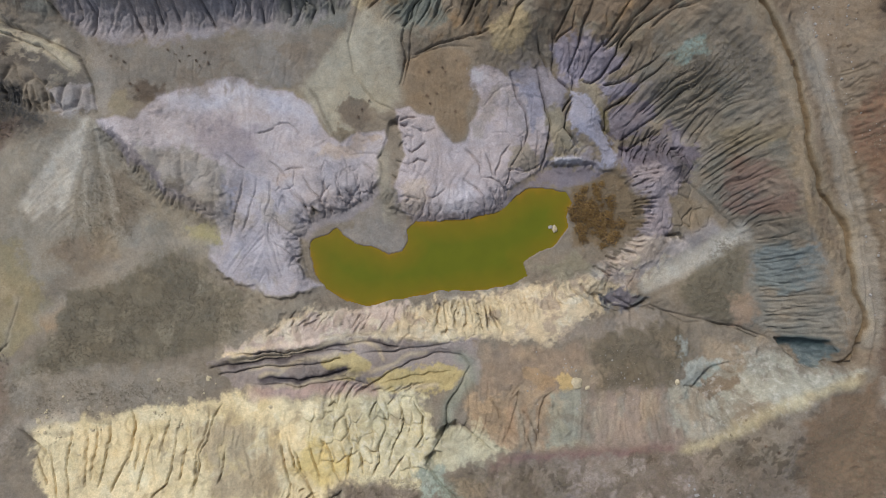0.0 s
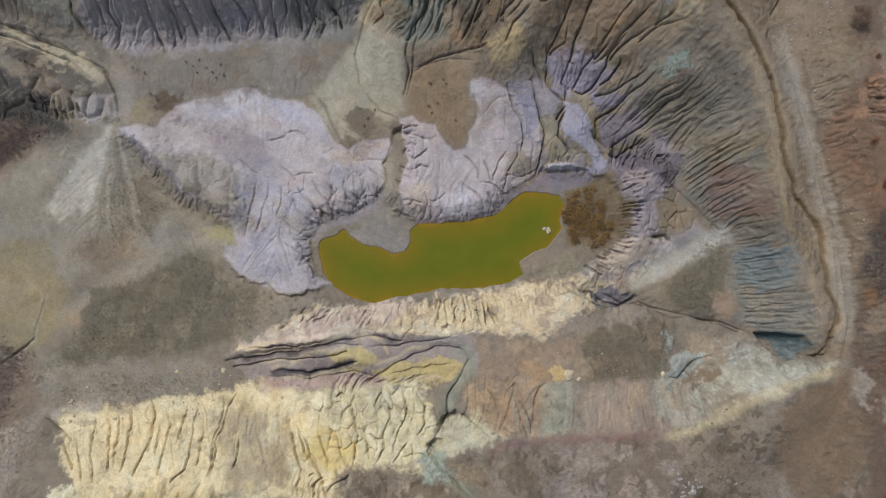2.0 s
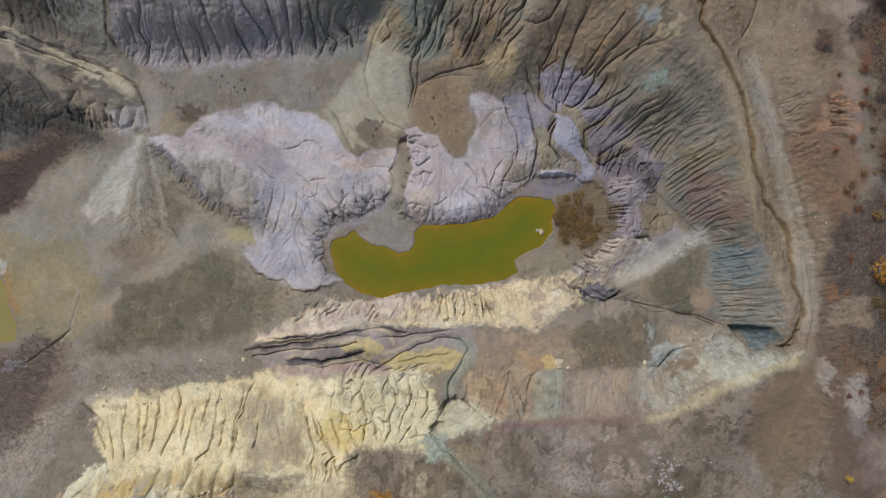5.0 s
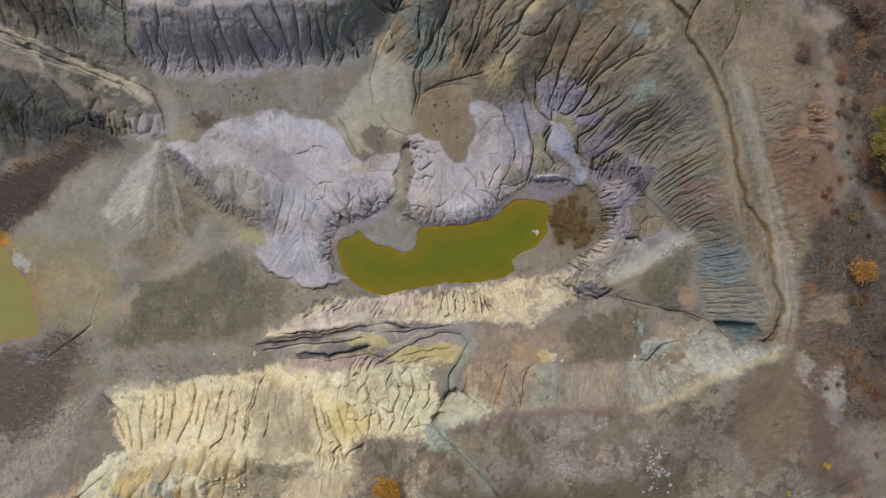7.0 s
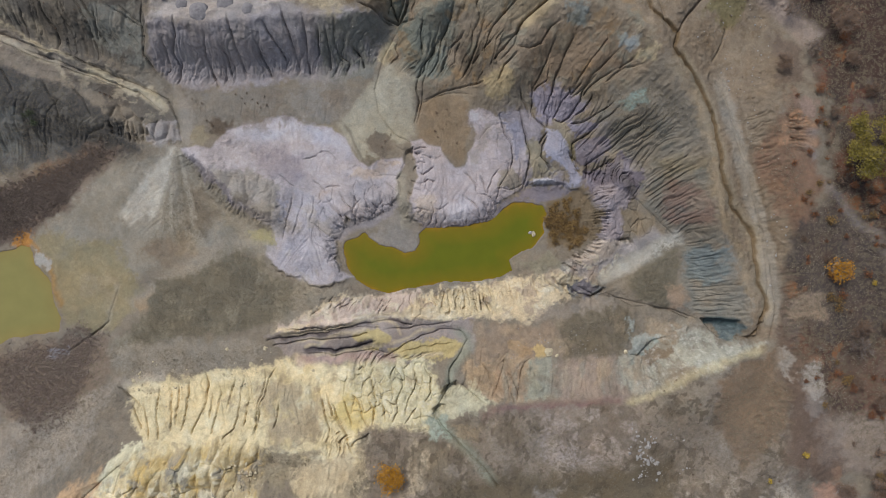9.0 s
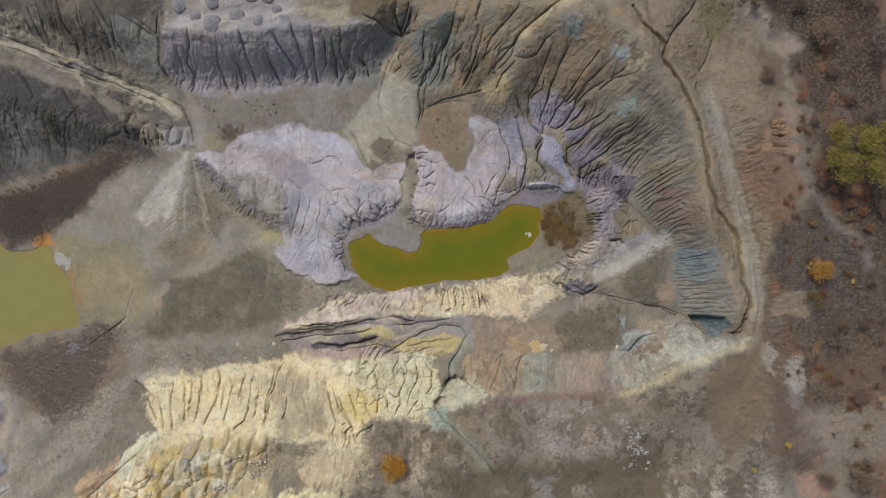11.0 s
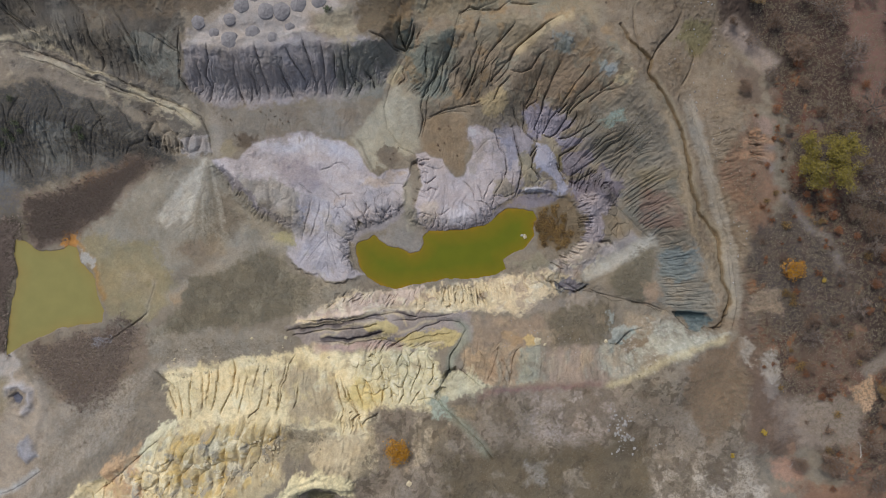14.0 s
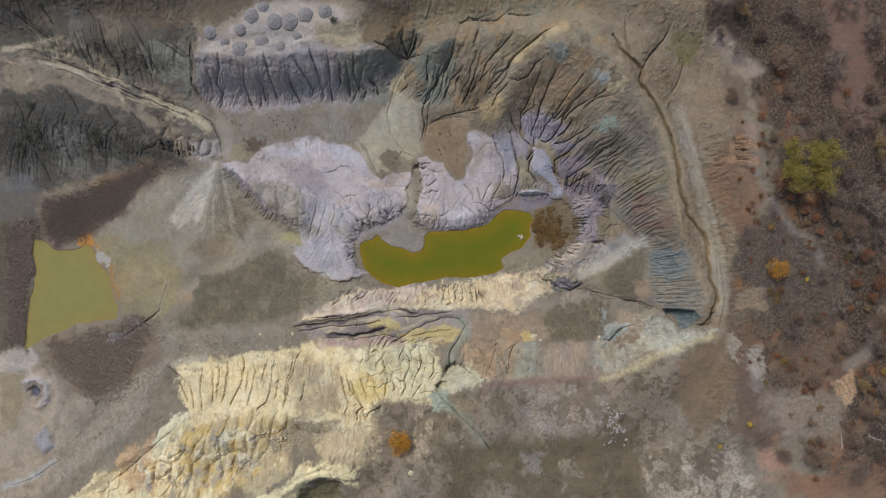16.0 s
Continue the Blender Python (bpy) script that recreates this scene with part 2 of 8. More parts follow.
# the rim and the foot of the great slope
level([(28.8, 42.86, 14), (35.47, 36.59, 14.3), (39.17, 30.68, 13.2), (43.51, 23.52, 12.1), (45.9, 16.14, 11.8), (47.23, 7.01, 11.3), (48.57, 0.12, 10.8), (52.27, -6.84, 10.2), (54.26, -12.69, 9.6)], 1.5)
level([(30, 18.42, 3.4), (36.21, 13.58, 3), (37.46, 8.08, 2.9), (41.16, 3.19, 2.8), (44.13, 1.34, 3.1), (43.36, -4.75, 3.6), (44.38, -10.79, 4.2)], 1.5)
level([(33.47, 12.85, 4.2), (30.39, 8.6, 4.4), (28.9, 4.98, 4), (29.83, 1.33, 4.2), (24.48, -1.71, 3.6), (21.47, -5.37, 3.4), (14.22, -7.23, 2.7)])
level([(26.85, 11.31, 0.8), (27.24, 6.34, 0.7), (26.26, 1.99, 0.6), (21.3, -1.12, 0.5), (17.57, -2.62, 0.4)])
level([(47.8, -14.61, 4.8), (43.23, -12.02, 4), (33.86, -9.94, 2.6), (27.93, -8.77, 1.6), (24.86, -6.92, 1.5)])
level([(37.51, 5.03, 2.7), (42.35, 0.73, 2.9), (33.86, -3.56, 2.6), (29.08, -6.65, 2)])
# the southern bank and its clefts
level([(-27.68, -15.32, 1.6), (-17.67, -12.76, 2.6), (-7.83, -11.5, 3), (1.95, -12.09, 3.2), (11.73, -12.09, 3.2), (17.83, -12.7, 3.2), (25.27, -11.53, 2.6)])
level([(-32.72, -16.98, 1.2), (-22.8, -18.22, 1.2), (-12.85, -19.4, 1.6), (-5.42, -17.13, 2), (1.96, -16.45, 2.5)])
level([(-15.17, -16.39, 3), (-7.81, -18.42, 3.4), (0.73, -17.88, 3.8)])
level([(-58.83, -24.7, 1), (-47.59, -23.42, 1.2), (-36.41, -22.17, 1.3), (-27.68, -21.13, 1.6), (-17.72, -21.41, 2.2)], 1.3)
level([(-59.2, -34.13, 3), (-46.77, -33.98, 3.6), (-34.49, -31.45, 4), (-22.28, -30.15, 4.4), (-10.12, -30.01, 5)])
level([(-71.99, -47.56, 6.5), (-54.33, -43.63, 8.3), (-39.42, -40.01, 7.8), (-26.72, -35.67, 6.4), (-15.94, -35.56, 6.8)])
level([(-80.61, -59.99, 8), (-55.31, -57.03, 12), (-24.48, -44.7, 11.3), (-9.86, -42.15, 8.5), (-1.62, -46.13, 10.5), (-9.53, -57.72, 13)])
level([(8.37, -37.08, 9.8), (18.41, -37.64, 9.5), (30.92, -34.76, 9.8), (38.89, -27.59, 9.6), (48.51, -23.2, 9.4), (57.53, -17.39, 9.3)])
level([(13.43, -53.15, 10.3), (36.76, -53.4, 9.7), (59.09, -47.01, 8.7), (83.75, -53.69, 9)])
level([(1.92, -31.1, 5.5), (0.73, -25.29, 4.5), (0.12, -20.61, 3.4)])
level([(17.83, -18.66, 6), (25.8, -18.99, 6.2), (33.07, -19.05, 5.8), (38.2, -19.22, 4.6)])
level([(13.69, -27.03, 7.8), (25.34, -28.04, 8.6), (34.62, -26.78, 9)])
level([(21.37, -14.45, 4), (32.16, -13.78, 4.6)])
# the eastern plain
level([(59.66, 21.62, 13.2), (62.25, 10.38, 12.3), (65.65, -22, 11), (62.07, -34.63, 10.3)])
level([(75.52, 38.67, 13), (78.8, 4.64, 13.2), (81.51, -18.1, 12.5), (82.6, -39.11, 10.8)])
level([(96.3, 49.61, 14), (103.05, 4.61, 14), (99.74, -52.87, 11)])
# the western flats, the fan and the valley above it
level([(-69, -3.61, 0.5), (-57.67, -9.82, 0.8), (-45.11, -7.31, 1.2), (-35.25, -6.08, 1), (-45.08, -14.74, 1.3), (-66.42, -14.8, 0.7)])
level([(-48.3, 18.42, 3.4), (-51.85, 12.41, 2.4), (-56.14, 6.31, 1.5), (-62.64, 1.37, 0.8)], 1.3)
level([(-47.18, 14.87, 2.4), (-44.98, 7.54, 1.6), (-41.39, 1.36, 1.2), (-35.22, 0.12, 1.1)])
level([(-94.5, 36.28, 5), (-80.15, 33.92, 4.8), (-68.39, 29.22, 4.2), (-58.86, 24.44, 3.8), (-52.86, 20.58, 3.6)])
level([(-97.3, 11.29, 1), (-87.43, 13.79, 0.9), (-75.01, 16.27, 0.9), (-62.41, 16.84, 1.3)])
level([(-95.06, 42.56, 4.2), (-83.12, 40.83, 3.9), (-71.12, 36.66, 3.6), (-59.07, 31.25, 3.3), (-50.36, 27.01, 3.1), (-47.84, 20.87, 3.3)])
level([(-81.53, 46.61, 6.5), (-60.56, 45.6, 7), (-54.48, 38.52, 5.6), (-58.69, 35.28, 4.2)])
level([(-86.01, -35.32, 1.2), (-89.53, -44.39, 1.5), (-97.16, -25.9, 1.2), (-72.22, -32.03, 1.5), (-78.12, -39.31, 2)])
# the scarp over the fan
level([(-45.95, 17.46, 4.2), (-41.71, 14.07, 4.2), (-36.97, 9.61, 3.8), (-31.02, 6.84, 3.2), (-27.27, 4.79, 2.4)])
level([(-47.46, 15.12, 2.3), (-43.68, 9.75, 1.8), (-38.83, 5.32, 1.5), (-31.75, 2.11, 1.1)])
level([(-17.74, 8.13, 2), (-11.58, 8.5, 2), (-9.73, 11.2, 2.1)])
level([(-4.8, 8.13, 2.1), (1.97, 6.29, 1.9), (8.14, 7.52, 1.9)])
level([(-27.68, -2.35, 1.6), (-21.49, 0.12, 1.7), (-20.29, -3.59, 1.4)])
# half-way up the great slope and the bluff
level([(32.53, 23.1, 8), (38.77, 18.44, 7.6), (42.21, 11.38, 7.2), (43.7, 4.87, 7), (46.59, -0.12, 6.9), (48.45, -7.01, 7), (49.83, -11.77, 6.8)])
level([(36.23, 21.18, 5.2), (38.09, 15.19, 5), (40.29, 8.56, 4.9), (42.76, 2.78, 4.7), (45.35, -1.09, 4.9), (46.42, -8.3, 5.3)])
level([(35.29, 25.07, 10), (41.38, 20.46, 9.8), (44.04, 13.52, 9.5), (45.55, 5.96, 9.2), (47.52, 0.12, 8.9), (50.41, -6.92, 8.7), (51.86, -11.64, 8.3)])

# the broad land, first on a metre grid
CX, CY = np.meshgrid(np.arange(-HALF_X - 1, HALF_X + 2, 1.0), np.arange(-HALF_Y - 1, HALF_Y + 2, 1.0))
COARSE = landform(CX, CY)


def finer(coarse, x, y):
    u, v = x + HALF_X + 1, y + HALF_Y + 1
    i, j = np.clip(u.astype(int), 0, coarse.shape[1] - 2), np.clip(v.astype(int), 0, coarse.shape[0] - 2)
    u, v = u - i, v - j
    return (coarse[j, i] * (1 - u) + coarse[j, i + 1] * u) * (1 - v) + (coarse[j + 1, i] * (1 - u) + coarse[j + 1, i + 1] * u) * v


LAND = blur(finer(COARSE, GX, GY), 4)
WX = fbm(GX, GY, 9.0, 11, 5, 0.6)
WY = fbm(GX, GY, 9.0, 31, 5, 0.6)
W2X = fbm(GX, GY, 2.2, 51, 3)
W2Y = fbm(GX, GY, 2.2, 71, 3)


def window(points, margin):
    pts = np.array(points, float)[:, :2]
    i0 = int(np.clip((pts[:, 0].min() - margin + HALF_X) / STEP, 0, len(AX) - 1))
    i1 = int(np.clip((pts[:, 0].max() + margin + HALF_X) / STEP + 2, 1, len(AX)))
    j0 = int(np.clip((pts[:, 1].min() - margin + HALF_Y) / STEP, 0, len(AY) - 1))
    j1 = int(np.clip((pts[:, 1].max() + margin + HALF_Y) / STEP + 2, 1, len(AY)))
    return (slice(j0, max(j1, j0 + 1)), slice(i0, max(i1, i0 + 1))), pts


def bent(w, warp, rag):
    return GX[w] + warp * 3 * WX[w] + rag * W2X[w], GY[w] + warp * 3 * WY[w] + rag * W2Y[w]


def inside(points, margin=4.0, warp=0.5, rag=0.3):
    """Metres inside the outline (negative outside), with a ragged edge."""
    w, pts = window(points, margin + 3 * warp + rag)
    x, y = bent(w, warp, rag)
    near, odd = np.full_like(x, 1e9), np.zeros(x.shape, bool)
    for a, b in zip(pts, np.roll(pts, -1, axis=0)):
        dx, dy = b - a
        t = np.clip(((x - a[0]) * dx + (y - a[1]) * dy) / (dx * dx + dy * dy + 1e-9), 0, 1)
        near = np.minimum(near, (x - a[0] - t * dx) ** 2 + (y - a[1] - t * dy) ** 2)
        odd ^= ((a[1] > y) != (b[1] > y)) & (x < dx * (y - a[1]) / (dy if abs(dy) > 1e-9 else 1e-9) + a[0])
    return w, np.sqrt(near) * np.where(odd, 1, -1)


def along(points, reach, warp=0.15, rag=0.2):
    """The distance from a line and how far along it, 0 to 1."""
    w, pts = window(points, reach + 3 * warp + rag)
    x, y = bent(w, warp, rag)
    near, how = np.full_like(x, 1e9), np.zeros_like(x)
    length = np.r_[0, np.cumsum(np.hypot(*np.diff(pts, axis=0).T))]
    for k, (a, b) in enumerate(zip(pts[:-1], pts[1:])):
        dx, dy = b - a
        t = np.clip(((x - a[0]) * dx + (y - a[1]) * dy) / (dx * dx + dy * dy + 1e-9), 0, 1)
        d = (x - a[0] - t * dx) ** 2 + (y - a[1] - t * dy) ** 2
        how = np.where(d < near, (length[k] + t * (length[k + 1] - length[k])) / length[-1], how)
        near = np.minimum(near, d)
    return w, np.sqrt(near), how


def lift(points, height, edge=0.8, warp=0.4, rag=0.6):
    w, d = inside(points, edge + 1, warp, rag)
    LAND[w] += height * smooth(d, -edge / 2, edge / 2)


def carve(points, width, depth, warp=0.15, rag=0.25, taper=True, flanks=1.0):
    """A gully: a narrow cleft between flanks that round off into the spurs; a crack has next to none."""
    flank = 0.35 + 1.1 * width
    w, d, how = along(points, 3.0 * flank, warp * 0.7, rag * 0.7)
    full = smooth(how, -0.02, 0.3) * (1 - 0.6 * smooth(how, 0.9, 1.02)) if taper else 1.0
    full = full * np.clip(0.9 + 0.5 * WX[w] + 0.4 * W2Y[w], 0.3, 1.4)
    half = 0.1 + 0.15 * width
    slot = 1 - smooth(d, 0.25 * half, 1.4 * half)
    LAND[w] -= full * (0.9 * depth * slot + 0.45 * flanks * depth * np.exp(-(d / flank) ** 1.2))


def crest(points, width, height, warp=0.2, rag=0.3):
    w, d, how = along(points, width * 1.6, warp, rag)
    LAND[w] += height * np.exp(-(d / width * 1.4) ** 2) * smooth(how, -0.02, 0.15) * (1 - smooth(how, 0.85, 1.02))


def cells(w, size, seed):
    """Distances to the nearest and second nearest of scattered points, in cells."""
    x, y = (GX[w] + 0.4 * W2X[w] + 0.5 * WX[w]) / size, (0.6 * GY[w] + 0.4 * W2Y[w] + 0.5 * WY[w]) / size
    table = np.random.default_rng(seed).uniform(0.1, 0.9, (2, 512, 512))
    i, j = np.floor(x).astype(int), np.floor(y).astype(int)
    first, second = np.full_like(x, 9.0), np.full_like(x, 9.0)
    for di in (-1, 0, 1):
        for dj in (-1, 0, 1):
            a, b = (i + di) & 511, (j + dj) & 511
            d = np.hypot(i + di + table[0, b, a] - x, j + dj + table[1, b, a] - y)
            second = np.minimum(second, np.maximum(first, d))
            first = np.minimum(first, d)
    return first, second


def lumps(points, size, height, seed, edge=3.0):
    """Rounded blocks of clay parted by cracks."""
    w, d = inside(points, 1, 0.6, 0.4)
    first, second = cells(w, size, seed)
    LAND[w] += height * smooth(d, 0, edge) * (np.clip((second - first) * 2.2, 0, 1) ** 0.6 - 0.6 - 0.5 * first ** 2)


def crackle(points, size, width, depth, seed, edge=1.5):
    """A net of thin cracks in drying clay."""
    w, d = inside(points, 1, 0.6, 0.4)
    first, second = cells(w, size, seed)
    broken = smooth(fbm(GX[w], GY[w], size * 2.0, seed + 50, 3), -0.2, 0.2)
    LAND[w] -= depth * smooth(d, 0, edge) * broken * np.clip(1 - (second - first) * size / width, 0, 1)


def meander(a, b, rng, wander, parts=6):
    """A winding path between two places."""
    side = np.array([-(b - a)[1], (b - a)[0]]) / (np.hypot(*(b - a)) + 1e-6)
    sway = np.r_[0, np.cumsum(rng.normal(0, wander * 0.5, parts - 1))]
    sway -= np.linspace(0, sway[-1], parts)
    return [a + (b - a) * q + side * (s + rng.normal(0, wander * 0.2)) for q, s in zip(np.linspace(0, 1, parts), sway)]


def gully(a, b, rng, width, depth, wander, branches=0.9):
    path = meander(a, b, rng, wander)
    width = 0.12 + 0.15 * width
    carve(path, width, depth, 0.1, 0.2)
    length = np.hypot(*(b - a))
    for _ in range(rng.poisson(branches)):
        k = rng.integers(1, 5)
        turn = rng.choice((-1, 1)) * rng.uniform(0.25, 0.7)
        back = (a - b) / length * rng.uniform(0.12, 0.32) * length
        head = path[k] + np.array([back[0] * math.cos(turn) - back[1] * math.sin(turn), back[0] * math.sin(turn) + back[1] * math.cos(turn)])
        carve(meander(head, path[k], rng, wander * 0.5, 4), width * 0.85, depth * 0.7, 0.1, 0.2)


def nearest_on(line, x, y):
    """The distance from a line and the place along it, 0 to 1."""
    near, how = np.full_like(x, 1e9), np.zeros_like(x)
    length = np.r_[0, np.cumsum(np.hypot(*np.diff(line, axis=0).T))]
    for k, (a, b) in enumerate(zip(line[:-1], line[1:])):
        dx, dy = b - a
        t = np.clip(((x - a[0]) * dx + (y - a[1]) * dy) / (dx * dx + dy * dy + 1e-9), 0, 1)
        d = (x - a[0] - t * dx) ** 2 + (y - a[1] - t * dy) ** 2
        how = np.where(d < near, (length[k] + t * (length[k + 1] - length[k])) / length[-1], how)
        near = np.minimum(near, d)
    return np.sqrt(near), how


def clefts(q, v, seed, head, metres):
    """Sharp valleys at uneven steps of q, each with its own depth and its own head along v; spurs between are rounded."""
    table = np.random.default_rng(seed).uniform(0, 1, (3, 1024))
    cell, best, deep = np.floor(q).astype(int), np.full_like(q, 9.0), np.zeros_like(q)
    for k in (-1, 0, 1):
        c = (cell + k) & 1023
        d = np.abs(q - (cell + k + 0.15 + 0.7 * table[0][c]))
        start = head * table[2][c]
        full = (0.3 + 0.9 * table[1][c]) * smooth(v, start, start + 0.22)
        deep = np.where(d < best, full, deep)
        best = np.minimum(best, d)
    return deep * (0.75 * (1 - np.clip(1.7 * best, 0, 1) ** 0.6) + 0.7 * (1 - smooth(best * metres, 0.03, 0.18)))


def rills(low, high, count, width, depth, seed, wander=0.6):
    """Spurs and branching clefts down a slope, from a line at its top to one at its foot."""
    low, high = np.array(low, float)[:, :2], np.array(high, float)[:, :2]
    w, d = inside(np.vstack([high, low[::-1]]), 0.8, 0.3, 0.4)
    x, y = bent(w, 0.08, 0.12)
    dh, uh = nearest_on(high, x, y)
    dl, ul = nearest_on(low, x, y)
    v = dh / (dh + dl + 1e-6)
    q = (uh * (1 - v) + ul * v) * count
    q = q + 0.5 * wander * lattice(q * 0.8 + 3.7, v * 2.5 + seed, seed + 1) + 0.16 * lattice(q * 2.4, v * 7 + seed, seed + 2)
    span = (np.hypot(*np.diff(high, axis=0).T).sum() * (1 - v) + np.hypot(*np.diff(low, axis=0).T).sum() * v) / count
    drop = clefts(q, v, seed + 3, 0.35, span) + 0.6 * (1 - 0.5 * v) * clefts(q * 2.3 + 7.1, v, seed + 4, 0.6, span / 2.3) + 0.35 * (1 - 0.6 * v) * clefts(q * 5.1 + 1.3, v, seed + 5, 0.7, span / 5.1)
    LAND[w] -= depth * drop * smooth(d, -0.2, 0.9) * (1 - 0.6 * smooth(v, 0.8, 1.0))


def fringe(edge, reach, count, width, depth, seed):
    """Short branching gullies that eat back from the brink of a step."""
    rng = np.random.default_rng(seed)
    edge = np.array(edge, float)[:, :2]
    s = np.r_[0, np.cumsum(np.hypot(*np.diff(edge, axis=0).T))]
    for _ in range(count):
        q = rng.uniform(0, s[-1])
        foot = np.array([np.interp(q, s, edge[:, k]) for k in (0, 1)])
        step = np.array([np.interp(q + 1.5, s, edge[:, k]) - np.interp(q - 1.5, s, edge[:, k]) for k in (0, 1)])
        out = np.array([-step[1], step[0]]) / (np.hypot(*step) + 1e-6)
        turn = rng.normal(0, 0.45)
        out = np.array([out[0] * math.cos(turn) - out[1] * math.sin(turn), out[0] * math.sin(turn) + out[1] * math.cos(turn)])
        gully(foot + out * reach * rng.uniform(0.4, 1.2), foot - out * 0.6, rng, width * rng.uniform(0.6, 1.3), depth * rng.uniform(0.4, 1.3), 0.5, 1.6)


# steps in the land: the white terrace above the pond, the scarp over the fan
TERRACE = [(-47.93, 18.52), (-45.2, 19.14), (-42.17, 18.3), (-40.77, 20.14), (-39.9, 21.92), (-37.17, 23.08), (-33.46, 23.66), (-29.34, 24.62), (-27.34, 24.13), (-25.37, 22.93), (-23.75, 22.59), (-21.7, 23.03), (-20.09, 22.69), (-18.1, 20.67), (-16.93, 18.26), (-15.34, 16.23), (-13.6, 15.11), (-11.97, 16.23), (-10.51, 16.55), (-7, 16.72), (-6.52, 15.49), (-7.21, 14.4), (-8.03, 13.24), (-8.19, 11.42), (-7.91, 9.82), (-9.06, 8.83), (-9.92, 7.22), (-11.55, 6.57), (-13.88, 5.45), (-16.35, 5.14), (-17.6, 5.96), (-18.06, 4.6), (-18.4, 3.37), (-19.74, 2.14), (-20.15, 0.08), (-19.89, -2.39), (-18.71, -4.21), (-16.31, -5.08), (-20.74, -6.32), (-23.96, -6.69), (-26.45, -6.02), (-28.02, -4.76), (-31.02, -3.25), (-32.82, -1.27), (-32.64, 0.2), (-31.34, 1.41), (-31.54, 4.1), (-34.32, 5.35), (-38.37, 6.2), (-40.62, 8.22), (-42.08, 10.47), (-44.12, 12.44), (-46.25, 15.05), (-47.26, 16.95)]
TERRACE_EAST = [(-5.59, 20), (-3.79, 20.27), (-2.75, 19.29), (-0.74, 18.87), (0.85, 16.47), (2.46, 15.27), (4.24, 15.25), (5.3, 17.99), (6.35, 21.09), (5.07, 24.15), (5.55, 25.3), (7.29, 25.86), (8.87, 25.36), (10.48, 24.09), (12.48, 22.93), (14.47, 21.71), (15.69, 19.77), (16.54, 17.44), (16.09, 14.36), (15.19, 11.28), (12.73, 9.68), (10.63, 7.61), (10.23, 6.24), (7.35, 4.96), (2.39, 4.34), (-2.56, 4.54), (-4.6, 5.04), (-6.48, 5.71), (-5.77, 7.72), (-6.08, 9.36), (-5.4, 11.38), (-4.37, 13.33), (-4.66, 16.13), (-5.28, 18.14)]
HOLLOW = [(-31.02, -3.41), (-28.02, -4.93), (-23.95, -6.93), (-20.73, -6.49), (-16.14, -5.25), (-18.55, -4.38), (-19.89, -2.39), (-20.15, 0.08), (-19.74, 2.14), (-18.4, 3.37), (-18.06, 4.6), (-17.6, 5.96), (-16.35, 5.14), (-13.88, 5.45), (-11.55, 6.57), (-9.92, 7.22), (-9.06, 8.83), (-7.91, 9.82), (-8.19, 11.42), (-8.03, 13.24), (-7.21, 14.4), (-6.52, 15.49), (-6.01, 18.17), (-5.27, 18.95), (-4.66, 16.13), (-4.53, 13.33), (-5.49, 11.39), (-6.25, 9.37), (-5.94, 7.73), (-6.65, 5.72), (-4.61, 4.88), (-2.56, 4.38), (2.38, 4.18), (7.35, 4.8), (10.4, 6.07), (10.8, 7.62), (12.83, 9.52), (15.36, 11.12), (17.63, 11.89), (21.96, 11.9), (25.85, 11.17), (28.35, 8.97), (28.55, 5.23), (27.97, 2.07), (21.65, -3.12), (18.52, -4.16), (13.76, -5.3), (10.54, -6.13), (-2.67, -7.5), (-10.9, -9.04), (-15.04, -7.39), (-16.13, -5.9), (-19.05, -7.14), (-25.58, -7.65)]
w, d = inside(HOLLOW, 3.0, 0.12, 0.9)
FALL = np.zeros_like(LAND)
FALL[w] = smooth(d, -0.25, 0.2)
w, d = inside([(-7.56, 17.38), (-3.86, 17.42), (-3.59, 10.48), (-4.76, 7.26), (-8.12, 7.22), (-8.82, 10.57), (-7.97, 14.47)], 2.0, 0.1, 0.2)
FALL[w] *= 1 - 0.75 * smooth(d, -1.0, 1.0)
LAND = LAND * (1 - FALL) + np.minimum(LAND, 0.2 + 0.4 * (LAND - 0.25)) * FALL
fringe(HOLLOW[6:40], 5.5, 34, 0.2, 0.26, 101)
fringe(HOLLOW[6:40], 2.2, 44, 0.15, 0.22, 102)
# the scarp over the fan and the lumpy ground behind it
rills([(-31.47, 3.62), (-34.58, 4.81), (-38.58, 5.63), (-41.2, 7.92), (-42.79, 10.24), (-44.86, 12.29), (-47.06, 15), (-47.93, 16.97)], [(-30.53, 5.66), (-33.44, 7.24), (-36.7, 8.37), (-38.65, 9.95), (-39.43, 11.66), (-41.94, 13.59), (-44.17, 15.83), (-45.99, 17.63)], 17, 0.4, 0.28, 103, 1.6)
lumps([(-44.3, 15.24), (-39.85, 14.72), (-35.25, 14.49), (-29.82, 13.72), (-28.3, 11.48), (-29.81, 7.41), (-31.39, 4.73), (-37.04, 7.31), (-40.69, 10.84), (-43.8, 13.16)], 2.8, 0.3, 104, 1.0)
rills([(-31.02, -3.25), (-27.24, -5.18), (-22.38, -6.31), (-17.5, -4.89)], [(-29.12, 9.05), (-26.72, 11.48), (-23.54, 10.66), (-20.29, 9)], 12, 0.3, 0.17, 105, 1.4)
